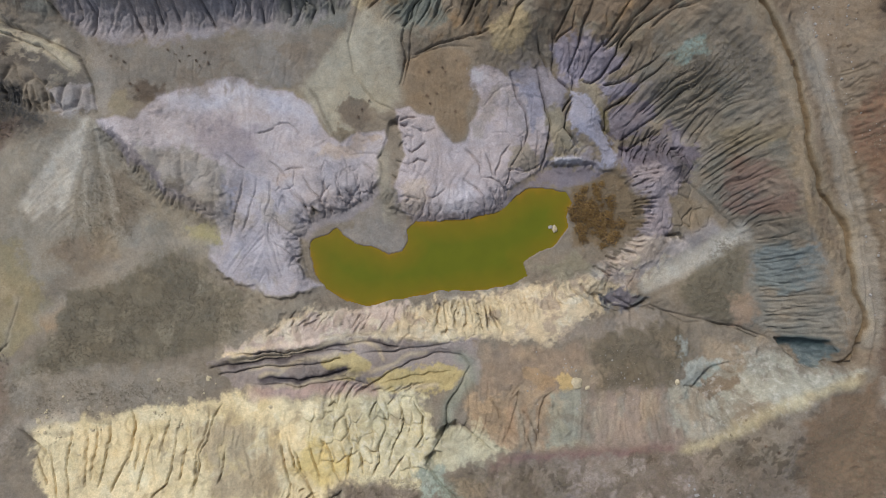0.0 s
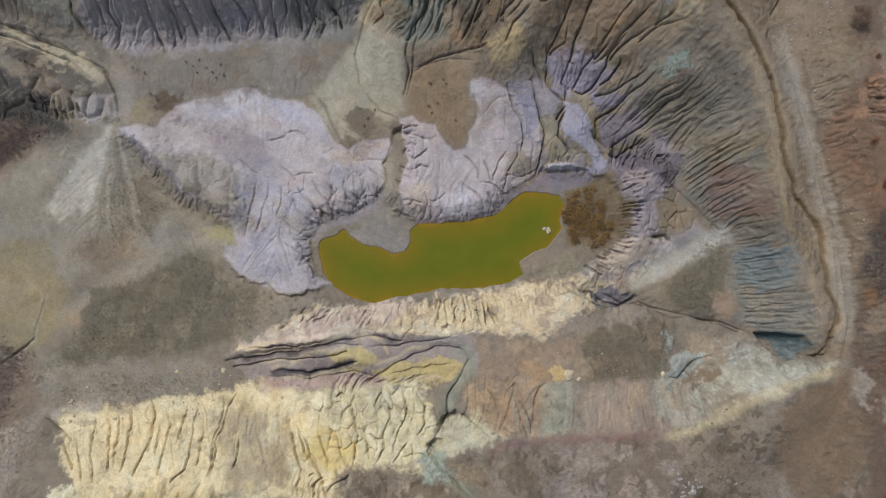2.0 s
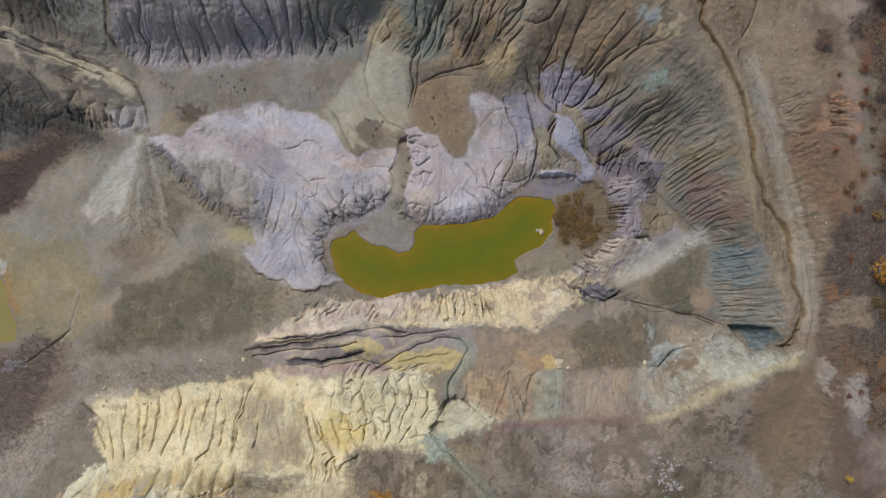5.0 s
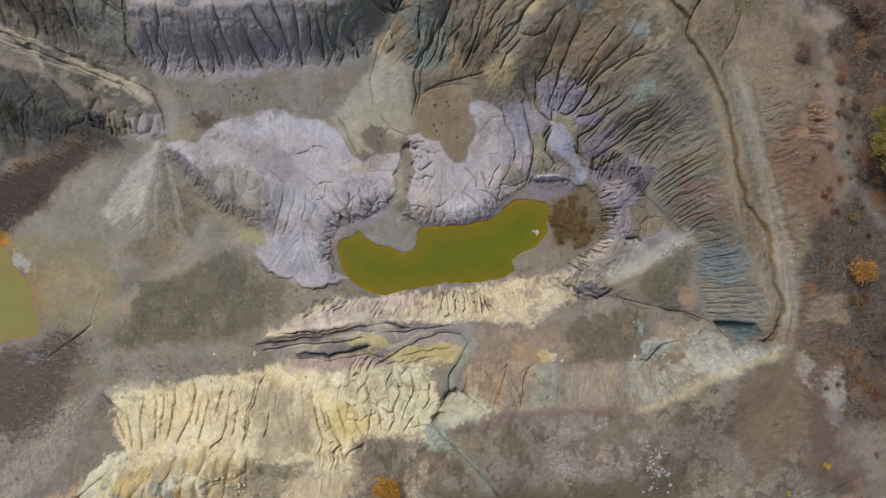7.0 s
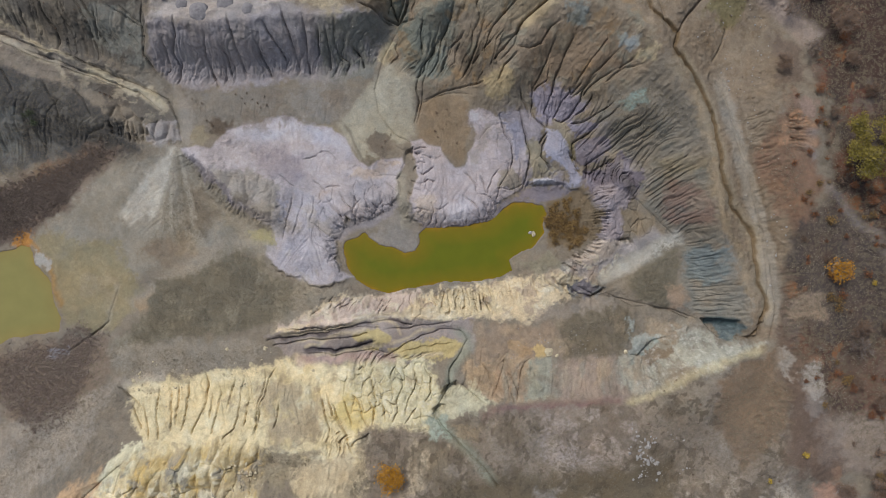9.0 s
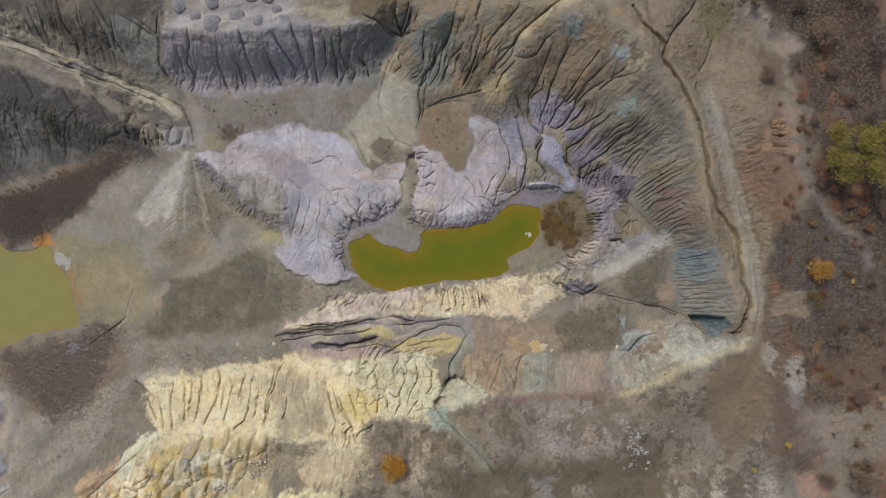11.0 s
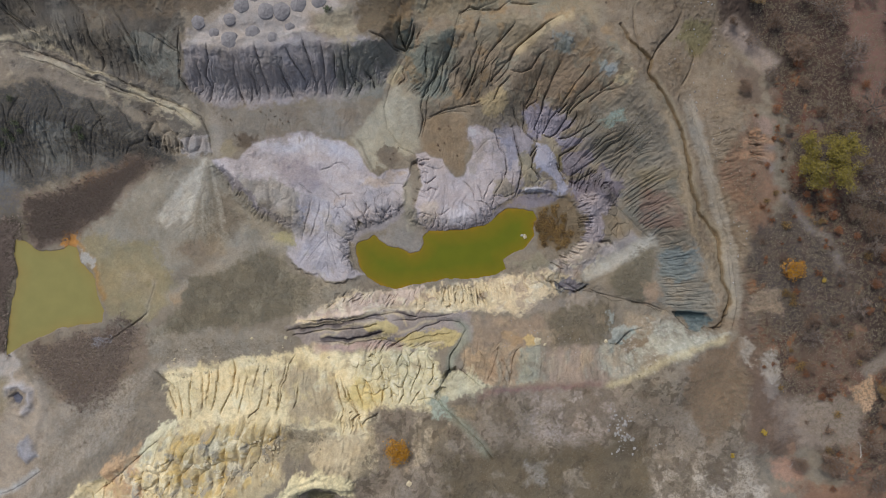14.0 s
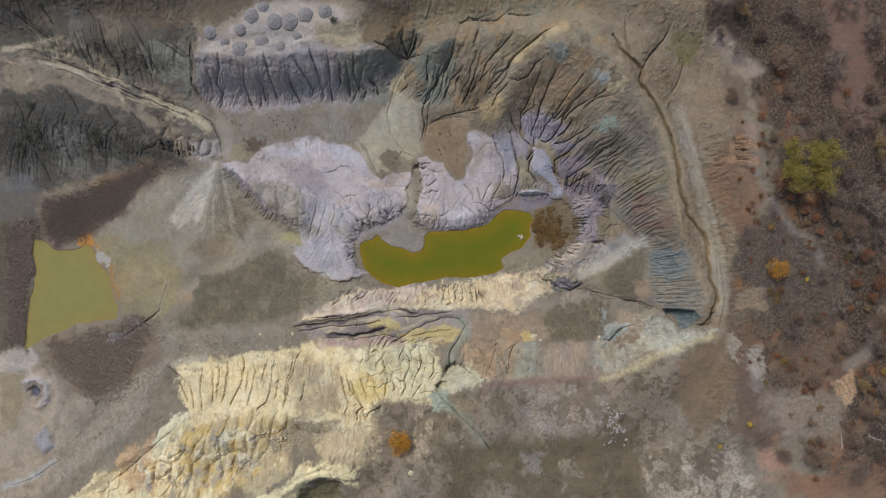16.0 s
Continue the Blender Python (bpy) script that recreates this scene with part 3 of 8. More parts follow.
for line in ([(-30.21, 13.88), (-29.2, 13.08), (-28.28, 12.12), (-27.36, 11.48)], [(-27.53, 11.08), (-27.8, 9.08), (-28.25, 6.64), (-28.88, 4.62), (-29.68, 1.8)], [(-25.55, 10.67), (-25.88, 8.26), (-26.77, 5.4), (-27.72, 2.59)], [(-23.56, 9.85), (-23.75, 7.42), (-24.56, 4.99)], [(-21.52, 9.99), (-20.32, 7.79), (-18.85, 6.2), (-18.04, 5.01)], [(-19.05, 10.61), (-17.88, 8.58), (-16.68, 7.52), (-16.2, 6.41)], [(-24.3, 12.68), (-22.71, 11.86), (-21.51, 10.48)],
             [(-23.31, 17.55), (-22.26, 18.19), (-21.04, 18.18), (-20.07, 17.27), (-19.42, 16.29)], [(-25.85, 16.72), (-24.26, 16.97), (-23.15, 17.46)], [(-21.9, 11.21), (-20.68, 11.6), (-18.64, 11.41)], [(-17.03, 10.59), (-15.83, 8.96), (-15.06, 7.34), (-13.95, 6.24)], [(-13.82, 11.4), (-14.21, 9.35), (-13.59, 7.73), (-13.45, 6.39)], [(-10.62, 9.77), (-11.86, 7.75), (-12.98, 6.4)], [(-10.6, 12.64), (-9.38, 11.39), (-8.39, 10.14)], [(-20.48, 4.98), (-19.38, 4.02), (-18.39, 3.53)]):
    carve(line, 0.08, 0.36, 0.1, 0.35, flanks=0.5)
# the eastern terrace
for line in ([(6.31, 9.91), (8.1, 9.97), (9.33, 9.42), (10.18, 8.4), (10.45, 7.61)], [(4.07, 14.3), (5.29, 13.25), (6.33, 12.03), (6.48, 10.8)], [(7.32, 13.63), (7.96, 12.01), (8.59, 10.22)], [(10.96, 14.79), (9.75, 13.2), (8.93, 11.19), (8.75, 9.98)], [(3.64, 10.26), (4.84, 9.19), (6.05, 8.36), (6.94, 7.16), (7.33, 5.6)], [(-1.66, 7.61), (-0.69, 7.21), (0.36, 7.6), (1.18, 8.41)], [(-4.36, 14.37), (-3.39, 13.87), (-2.41, 14.35), (-1.43, 15.3)],
             [(-5.2, 18.14), (-3.97, 18.83), (-2.76, 18.81)], [(-2.12, 5.25), (-1.5, 7.21), (-1.81, 8.42)], [(-0.91, 4.45), (-1.04, 6.03)], [(-5.78, 7.32), (-4.51, 7.41), (-2.48, 7.06)], [(-3.65, 12.1), (-2.43, 12.9), (-1.21, 12.48)], [(12.97, 15.95), (12.59, 13.98), (10.98, 11.6), (10.43, 8.81)], [(15.96, 12.45), (14.34, 11.43), (12.7, 10.87), (10.57, 11.04)], [(7.27, 8.76), (8.24, 7.95), (8.95, 6.38), (9.41, 5.43)]):
    carve(line, 0.1, 0.5, 0.1, 0.35, flanks=0.5)
lift([(16.78, 12.36), (17.53, 12.87), (21.06, 12.83), (21.53, 12.06), (18.82, 11.77), (17.07, 11.9)], 0.7, 0.6, 0.05, 0.1)
lift([(-51.56, 40.05), (-49.65, 42.28), (-35.43, 42.66), (-16.85, 43.4), (-11.02, 44.66), (-11.08, 40.79), (-16.86, 39.94), (-26.11, 39.52), (-36.61, 38.36), (-44.96, 38.99)], 0.9, 2.0, 0.4, 0.8)

# rills of the grey bluff
rills([(-52.89, 31.81), (-47.07, 29.54), (-37.36, 30.23), (-27.47, 31.39), (-17.62, 31.33), (-11.49, 33.13)], [(-51.56, 40.05), (-44.96, 38.99), (-35.44, 38.82), (-26.1, 39.97), (-16.85, 40.49), (-8.35, 40.64)], 15, 0.9, 0.5, 1, 1.2)
rills([(-52.89, 31.81), (-47.07, 29.54), (-37.36, 30.23), (-27.47, 31.39), (-17.62, 31.33), (-11.49, 33.13)], [(-52.15, 37.54), (-45.35, 36.96), (-35.72, 36.54), (-26.21, 37.79), (-16.97, 38.41), (-8.36, 39.51)], 14, 0.45, 0.25, 2, 1.0)
for line in ([(-46.45, 41.47), (-46.95, 37.8), (-48.52, 35.58), (-47.86, 33.64)], [(-41.23, 38.71), (-42.57, 35.02), (-42.25, 32.6), (-41.2, 30.28)], [(-51.83, 44.37), (-53.53, 40.59), (-53.74, 35.09), (-52.19, 32.38)], [(-36.77, 41.21), (-36.49, 36.64), (-36.35, 34.09), (-36, 32.24)], [(-32.96, 37.8), (-32.4, 34.97), (-31.07, 31.6)], [(-27.88, 42.75), (-26.86, 38.71), (-26.32, 35.9), (-25.99, 33.45)], [(-24.05, 41.58), (-23.74, 37.79), (-24.24, 34.11), (-24.1, 31.74)], [(-18.54, 41.01), (-19.14, 37.05), (-17.99, 34)],
             [(-21.48, 39.31), (-22.1, 35.02)], [(-15.09, 43.21), (-12.17, 42.02), (-10.32, 40.87), (-8.89, 40.47)], [(-47.4, 35.12), (-48.41, 30.46)], [(-31.21, 40.05), (-30.33, 38.08), (-28.64, 35.37), (-28.11, 34.1)], [(-20.36, 39.76), (-20.21, 36.08), (-20.37, 33.14)], [(-16.31, 37.12), (-14.54, 35.14), (-13.99, 33.32)], [(-28.67, 32.49), (-27.63, 34.56)], [(-39.48, 36.68), (-38.75, 34.94), (-38.57, 31.99)]):
    carve(line, 0.34, 0.8)
# rills west of it, down to the valley floor
rills([(-87.88, 40.18), (-75.92, 37.84), (-63.89, 34.26), (-54.02, 32.36)], [(-91.82, 51.65), (-78.93, 50.04), (-65.78, 48.8), (-55.04, 44.01)], 20, 0.8, 0.4, 3, 1.2)
carve([(-92.48, 50.84), (-88.94, 48.54), (-85.1, 45.49), (-82.12, 43.94)], 0.4, 0.8)
carve([(-66.38, 48.81), (-64.65, 45.28), (-62.28, 41.28), (-62.61, 37.74)], 0.35, 0.7)
carve([(-60.52, 44.11), (-57.75, 42.47), (-53.12, 39.75), (-53.15, 36.03)], 0.3, 0.6)
# the valley channel, its pale ribs, and the dark slope beyond
carve([(-95.06, 43.16), (-87.88, 42.61), (-79.52, 39.03), (-73.52, 36.88), (-67.51, 35.46), (-61.48, 32.45), (-56.65, 30.64), (-50.36, 27.62), (-48.36, 23.32), (-47.82, 19.64)], 0.5, 0.7)
crest([(-95.06, 41.83), (-89.09, 41.63), (-81.91, 40.71), (-74.72, 37.24), (-67.51, 34.49), (-60.27, 30.87), (-54.23, 28.83), (-50.84, 26.03)], 0.6, 0.5, 0.3, 0.9)
crest([(-77.12, 38.07), (-68.72, 35.7), (-60.25, 32.81), (-53, 30.04)], 0.5, 0.4, 0.3, 0.9)
carve([(-79.43, 37.53), (-72.3, 35.42), (-63.89, 32.07), (-55.44, 28.7), (-51.56, 25.53)], 0.4, 0.6)
crest([(-87.65, 44.67), (-80.74, 43.96), (-75.37, 41.79), (-71.08, 38.46)], 1.2, 0.5, 0.3, 0.9)
carve([(-90.28, 40.77), (-81.84, 38.37), (-74.59, 35.35), (-66.26, 32.4), (-59.05, 29.4)], 0.7, 0.6)
rills([(-97.3, 13.16), (-87.43, 14.41), (-75.01, 16.89), (-64.83, 19.3)], [(-94.53, 33.28), (-80.16, 33.32), (-68.39, 28.62), (-58.86, 24.44)], 20, 0.9, 0.3, 4, 1.4)
rills([(-61.16, 20.96), (-56.64, 19.04), (-52.29, 19.01)], [(-61.85, 25.03), (-57.66, 24.45), (-53.46, 22.65)], 8, 0.6, 0.7, 5)
lumps([(-63.03, 26.84), (-55.3, 25.09), (-48.72, 22.71), (-48.67, 19.64), (-52.93, 18.41), (-60.24, 21.83)], 2.4, 0.8, 6, 1.0)
# single gullies of the north-western slopes
for line in ([(-82.71, 35.15), (-79.7, 32.49), (-78.09, 29.18)], [(-83.74, 27.8), (-82.59, 24.6), (-82.25, 21.15), (-81.16, 17.52)], [(-73.24, 31.61), (-70.94, 27.41), (-69.82, 23.4)], [(-67.91, 30.45), (-65.52, 27.43), (-63.85, 24.45)], [(-77.44, 25.74), (-75.82, 22.32), (-73.89, 18.75)], [(-92.3, 32.7), (-90.15, 29.17), (-89.93, 24.59)], [(-89.6, 21.13), (-88.18, 18.75), (-86.38, 15.03)], [(-89.69, 51.72), (-88.21, 48.74), (-85.2, 46.06)], [(-84.39, 51.12), (-82.35, 47.28)], [(-66.63, 45.95), (-64.48, 43.13), (-63.54, 40.98), (-63.61, 38.45)], [(-57.84, 43.68), (-55.6, 42), (-53.67, 40.46)], [(-62.2, 44.15), (-62.23, 40.02), (-60.75, 36.59)], [(-74.97, 50.9), (-73.17, 47.73)]):
    carve(line, 0.24, 0.5, 0.15, 0.4)
# fine wash on the flats, the small fans and the terrace
rills([(-46.12, 20.24), (-40.26, 22.05), (-29.74, 24.78), (-24.95, 23.16), (-18.45, 23.46)], [(-47.38, 30.95), (-39.37, 29.3), (-29.59, 29.77), (-23.14, 30.5), (-16.63, 31.29)], 22, 0.2, 0.09, 61, 1.2)
rills([(-1.95, 19.32), (1.65, 15.67), (4.49, 16.03)], [(-3.87, 27.27), (0.16, 27.97), (4.92, 26.45)], 9, 0.2, 0.08, 63, 1.2)
rills([(-35.28, 16.28), (-29.8, 15.49), (-25.86, 14.7), (-21.93, 11.46), (-17, 13.83)], [(-40.2, 21.21), (-33.89, 23.51), (-28.15, 24.22), (-20.9, 22.54), (-14.55, 15.26)], 24, 0.2, 0.06, 64, 1.0)
rills([(-4.5, 11.35), (-2.54, 5.68), (2.38, 4.81), (9.84, 7.24)], [(-3.6, 18.62), (-0.75, 17.69), (3.27, 14.86), (8.13, 18.38)], 15, 0.2, 0.13, 65, 1.2)
rills([(-46.52, 1.13), (-38.55, -2.2), (-32.03, -4.71)], [(-54.95, 11.71), (-47.8, 17.88), (-42.09, 9.99)], 20, 0.2, 0.06, 66, 1.2)
rills([(17.87, -25.96), (24.54, -26.63), (32.65, -26.57), (41.44, -25.04)], [(18.34, -19.61), (25.28, -18.88), (33.94, -19.83), (41.22, -17.68)], 34, 0.2, 0.1, 67, 0.7)
# rills of the fan
rills([(-61.9, 5.09), (-57.51, 1.36), (-51.18, -1.11), (-45.04, 1.36)], [(-48.93, 18.42), (-48.42, 18.42), (-48.06, 18.17), (-47.68, 18.17)], 60, 0.45, 0.05, 7, 0.4)
# the valley head
carve([(-5.84, 44.2), (-5.25, 41.67), (-6.89, 40.6), (-8.5, 38.35), (-10.62, 34.31), (-12.02, 29.56), (-11.43, 25.31), (-8.49, 21.29), (-4.8, 19.18)], 0.14, 0.25)
carve([(13.26, 49.02), (8.76, 47.62), (3.27, 46.55), (2.11, 42.8), (1.31, 39.5), (-1.93, 34.14), (-3.28, 29.92), (-3.55, 26.42), (-4.42, 23.44)], 0.24, 0.45)
carve([(22.8, 44.92), (17.28, 41.54), (14.02, 38.94), (12.97, 35.41), (10.37, 33.34)], 0.24, 0.45)
carve([(6.78, 27.97), (1.95, 28.33), (-1.71, 27.58), (-3.42, 26.77)], 0.25, 0.3)
carve([(-10.5, 41.4), (-8.69, 41.17), (-7.5, 40.75)], 0.7, 1.2)
carve([(-9.22, 45.62), (-8.59, 43.67), (-7.49, 41.21)], 0.7, 1.3)
carve([(-5.46, 45.23), (-6.23, 42.68), (-7.5, 40.87)], 0.7, 1.2)
rills([(-10.26, 33.72), (-5.35, 30.53), (0.73, 30.43), (7.91, 30.09), (11.36, 30.88)], [(-5.9, 41.03), (0.7, 43.45), (7.63, 44.04), (13.28, 43.63), (16.79, 40.93)], 9, 0.7, 0.75, 8)
rills([(-3.5, 35.08), (1.93, 33.25), (7.88, 31.75)], [(-2.84, 40.35), (1.9, 41.6), (8.85, 40.27)], 6, 0.3, 0.4, 9)
rills([(16.47, 23.67), (19.39, 22.62), (22.44, 23), (24.35, 19.51), (26.96, 15.17)], [(13.55, 31.7), (17.88, 33.46), (24.31, 32.73), (30.87, 30.23), (35.23, 24.17)], 13, 0.3, 0.35, 10)
for line in ([(16.43, 31.16), (16.68, 28.57), (16.71, 26.81), (16.45, 24.81), (17.25, 23.64), (18.48, 22.89), (19.3, 22.12)], [(19.6, 32.74), (19.12, 30.23), (17.47, 29.43), (16.78, 28.38)], [(21.91, 32.74), (20.7, 30.62), (20.46, 29.32), (19.85, 27.66), (19.36, 26.31), (18.9, 24.88), (19.77, 23.79), (19.65, 22.15)], [(23.74, 29), (23.01, 27.68), (22.22, 26.72), (21.71, 25.86), (21.24, 24.8), (20.77, 23.72)], [(28.24, 31.34), (26.89, 29.74), (25.61, 28.18), (25.44, 26.66), (24.66, 25.37), (23.73, 24), (22.35, 23.13), (20.94, 23.5)],
             [(30.98, 31.06), (28.24, 29.91), (26.91, 28.81), (25.85, 27.5)], [(31.32, 26.32), (29.63, 24.83), (27.73, 23.7), (26.29, 23.06), (24.13, 22.9)], [(32.61, 25.98), (30.51, 23.82), (29.09, 22.72), (28.14, 21.65), (26.98, 20.85), (25.45, 19.97), (24.35, 19.27), (24.6, 16.76), (26.09, 15.15)], [(35.86, 22.36), (34.11, 21.19), (32.84, 19.7), (31.49, 18.3), (29.99, 17.34), (28.29, 16.19), (26.91, 15.14)], [(31.84, 16.22), (29.46, 14.96), (27.96, 13.71), (26.63, 14.03)], [(10.44, 25.52), (11.3, 22.96), (11.99, 20.7), (12.96, 19.11), (13.37, 16.33), (12.99, 14.37)],
             [(14.18, 29.66), (14.76, 27.76), (15.64, 25.97), (16.2, 23.78)], [(13.9, 27.01), (14.84, 23.62), (15.42, 21.69), (15.93, 19.76), (16.54, 17.44), (16.22, 15.14), (15.93, 12.83), (15.37, 11.04)], [(19.3, 22.12), (19.76, 20.51), (18.89, 18.94), (18.55, 17.03), (19.57, 15.71), (20.7, 14.15)], [(23.63, 18.1), (24.86, 15.96), (25.95, 13.86)], [(23.12, 28.96), (23.35, 28.28), (23.72, 27.74)], [(25.41, 29.81), (24.48, 28.8), (23.7, 27.87)], [(19.68, 21.3), (18.71, 20.03), (18.32, 19.26)], [(27.62, 27.84), (26.82, 26.31), (26.06, 25.11), (24.8, 24.35)]):
    carve(line, 0.26, 0.8, 0.1, 0.25)
for line in ([(15.94, 50.04), (13.2, 48.13), (10.96, 46.63), (7.58, 46.99), (5.28, 47.71), (3.55, 46.18), (2.4, 42.92), (1.6, 40.58), (0.05, 37.95), (-1.76, 35.18), (-3.58, 32.81), (-4.45, 29.34), (-3.99, 27.05), (-4.86, 23.46)], [(23.52, 45), (19.98, 43.37), (17.28, 41.46), (14.56, 39.58), (13.67, 37.93), (12.32, 36.33), (10.07, 34.27), (8.96, 32.76)], [(21.49, 39.31), (19.17, 38.33), (17.63, 35.84), (15.88, 35.05), (13.53, 35.26)], [(31.28, 34.42), (29.03, 32.55), (27.14, 30.72), (25.74, 28.78), (23.82, 27.13)], [(23.75, 37.33), (22.34, 34.71), (21.41, 32.15), (20.43, 30.08), (20, 27.91)],
             [(-3.99, 27.05), (0.66, 28.69), (3.33, 29.25), (7.85, 30.32)], [(28.04, 37.8), (28.72, 35.65), (26.27, 32.73), (24.4, 29.8)], [(7.57, 45.77), (6.44, 42.49), (7.07, 40.44)], [(14.35, 44.16), (12.73, 42.18), (11.08, 40.74)], [(20.37, 37.25), (19.07, 33.38), (16.95, 29.68), (16.48, 27.49)], [(34.89, 31.52), (31.94, 31.18), (29.03, 29.08)], [(-2.9, 41.44), (-3.54, 38.44), (-3.21, 35.13)], [(4.79, 39.22), (1.85, 36.13), (0.05, 32.15)], [(11.11, 38.52), (7.75, 35.62), (5.46, 33.13)], [(-5.88, 46.36), (-6.55, 43.89), (-7.61, 41.69)], [(-8.22, 46.8), (-8.66, 44.29), (-9.41, 41.81)], [(-4.09, 45.11), (-5.08, 42.8), (-4.72, 40.89), (-7.85, 41.2)], [(18.84, 47.36), (16.6, 47.13), (13.21, 47.7)], [(33.71, 33.19), (32.85, 32.32), (30.9, 30.95)], [(14.11, 34.66), (11.27, 32.57), (10.18, 29.9)]):
    carve(line, 0.34, 0.6, 0.12, 0.25)
# the great eastern slope
FOOT = [(27.63, 19.07), (32.48, 15.99), (36.19, 13.57), (38.04, 8.07), (41.64, 3.17), (44.44, 1.34), (44.43, -5.95), (46.08, -12.58)]
RIM = [(35.56, 26.26), (39.14, 25.94), (43.01, 22.42), (45.17, 16.17), (46.76, 7.03), (48.71, 0.12), (52.66, -6.84), (54.02, -12.11)]
rills(FOOT, RIM, 54, 0.2, 0.36, 15, 0.9)
rills(FOOT, RIM, 26, 0.1, 0.18, 16, 0.7)
rills([(44.39, 0.12), (44.41, -3.52), (44.63, -7.16), (46.09, -12.94)], [(47.97, -0.47), (50.47, -2.78), (52.91, -7.43), (54, -11.52)], 17, 0.1, 0.12, 17)
# the gully and the ruts along the rim
RIM_GULLY = [(33.94, 42.96), (36.1, 39.25), (38.41, 37.51), (39.9, 36.06), (39.07, 33.76), (42.8, 29.48), (45.68, 23.93), (47.24, 17.89), (48.56, 12.77), (49.87, 7.98), (52.37, 4.79), (54.2, 2.46), (54.47, -1.64), (55.22, -6.29), (56.49, -9.22), (55.75, -13.88), (54.49, -15.55), (52.65, -15.87)]
carve(RIM_GULLY, 1.1, 0.8, 0.15, 0.6, False, 0.4)
carve([(46.17, 45.95), (44.62, 42.34), (41.59, 38.75), (39.78, 36.05)], 0.7, 0.7)
carve([(36.63, 47.04), (36.84, 41.92), (37.57, 38.36), (39.03, 36.44)], 0.6, 0.5)
carve([(47.76, 40.29), (49.12, 37.59), (48.59, 34.74), (46.72, 31.76)], 0.6, 0.4)
carve([(48.55, 26.06), (50.6, 20.91), (52.85, 15.18), (55.45, 4.8), (57.29, -3.38), (58.28, -11.56), (57.44, -15.64)], 0.28, 0.3, 0.1, 0.2, False)
carve([(50.61, 19.18), (52.38, 15.18), (54.4, 8.29), (55.96, 2.46), (56.97, -6.89), (56.49, -13.89)], 0.26, 0.28, 0.1, 0.2, False)
rills([(50.97, 26.12), (53.33, 16.31), (54.68, 11.73)], [(55.69, 27.04), (56.92, 19.43), (58.84, 12.66)], 11, 0.7, 0.2, 18, 1.2)
rills([(57.89, 22.77), (58.51, 19.39), (58.66, 16.03)], [(61.86, 22.77), (63.77, 18.3), (62.67, 14.9)], 6, 0.4, 0.5, 19)
# crags round the head of the pond
crest([(35.55, 11.73), (32.24, 11.03), (30.05, 8.36), (28.93, 4.98), (29.84, 1.58), (32.35, 1.95)], 2.0, 1.0)
rills([(28.25, 11.28), (27.99, 7.55), (27.66, 4.45), (27.34, 1.98), (24.87, 0.12), (21.62, -2.95)], [(33.47, 12.25), (31.64, 8.36), (31.43, 4.99), (31.08, 1.94), (28.16, -1.71), (24.79, -5.43)], 30, 0.6, 0.7, 20)
carve([(33.77, 13.48), (36.81, 11.74), (35.56, 9.65), (38.06, 6.85), (39.9, 4.77), (42.76, 1.95)], 0.16, 0.3)
carve([(31.7, 1.34), (34.24, 1.58), (35.17, 0.61)], 1.0, 1.4)
rills([(26.79, 12.53), (29.98, 11.09), (33.47, 11.64)], [(27.65, 18.48), (31.85, 17.21), (36.19, 13.57)], 12, 0.7, 0.7, 21)
carve([(48.85, -15.76), (46.09, -12.94), (42.63, -11.42), (37.39, -10.63), (32.68, -9.46), (27.92, -8.77), (25.47, -7.29)], 0.35, 0.5)
carve([(23.57, -7.28), (25.42, -8.76), (27.91, -9.26), (30.3, -7.88)], 1.0, 0.9)
# the hollow of the teal pool
lift([(46.86, -12.92), (49.5, -12.85), (52.51, -13.01), (53.36, -14.86), (52.25, -16.59), (50.14, -16.56), (48.68, -15.3)], -1.5, 0.5, 0.1, 0.3)
carve([(53.04, -16.31), (55.39, -15.66), (56.22, -13.3)], 0.9, 1.2)
carve([(39.15, -16.55), (37.16, -17.98), (35.62, -19.62)], 1.2, 0.9)
# the southern bank
SHORE_S = [(-22.76, -8.78), (-16.65, -8.57), (-10.85, -9.11), (-1.75, -7.62), (6.99, -6.62), (13.15, -6.08), (17.95, -4.79), (22.08, -4.76)]
BANK_S = [(-26.42, -13.21), (-17.67, -12.39), (-10.29, -13.11), (-1.71, -12.71), (6.84, -12.7), (14.17, -11.48), (20.31, -9.67), (24.81, -8.52)]
rills(SHORE_S, BANK_S, 27, 0.55, 0.5, 22, 1.3)
rills([(-0.5, -7.37), (8.23, -7.35)], [(-0.49, -12.71), (10.5, -13.07)], 7, 0.7, 1.1, 24)
carve([(-32.72, -17.23), (-27.73, -16.59), (-21.45, -15.65), (-16.43, -14.35), (-10.29, -13.6), (-5.39, -14.1)], 0.24, 0.5, 0.2, 0.4, taper=False)
carve([(-31.47, -18.21), (-25.27, -17.22), (-17.72, -16.49), (-13.95, -15.78)], 0.22, 0.6, 0.2, 0.4, taper=False)
carve([(-29.6, -16.35), (-22.68, -15.41), (-16.43, -14.59), (-11.52, -14.83)], 0.2, 0.5, 0.2, 0.4)
carve([(-27.7, -19.66), (-20.26, -19.76), (-12.84, -18.88), (-9.72, -19.56)], 0.2, 0.5, 0.2, 0.4)
carve([(-11.51, -15.31), (-6.63, -14.85), (-1.71, -14.08), (1.96, -13.57)], 0.2, 0.5, 0.2, 0.4)
carve([(-8.46, -19.49), (-2.93, -18.17), (1.95, -17.71)], 0.2, 0.5, 0.2, 0.7)
carve([(-25.88, -18.94), (-21.55, -18.95), (-16.57, -18.42), (-12.23, -17.36)], 0.6, 0.85, 0.2, 0.5)
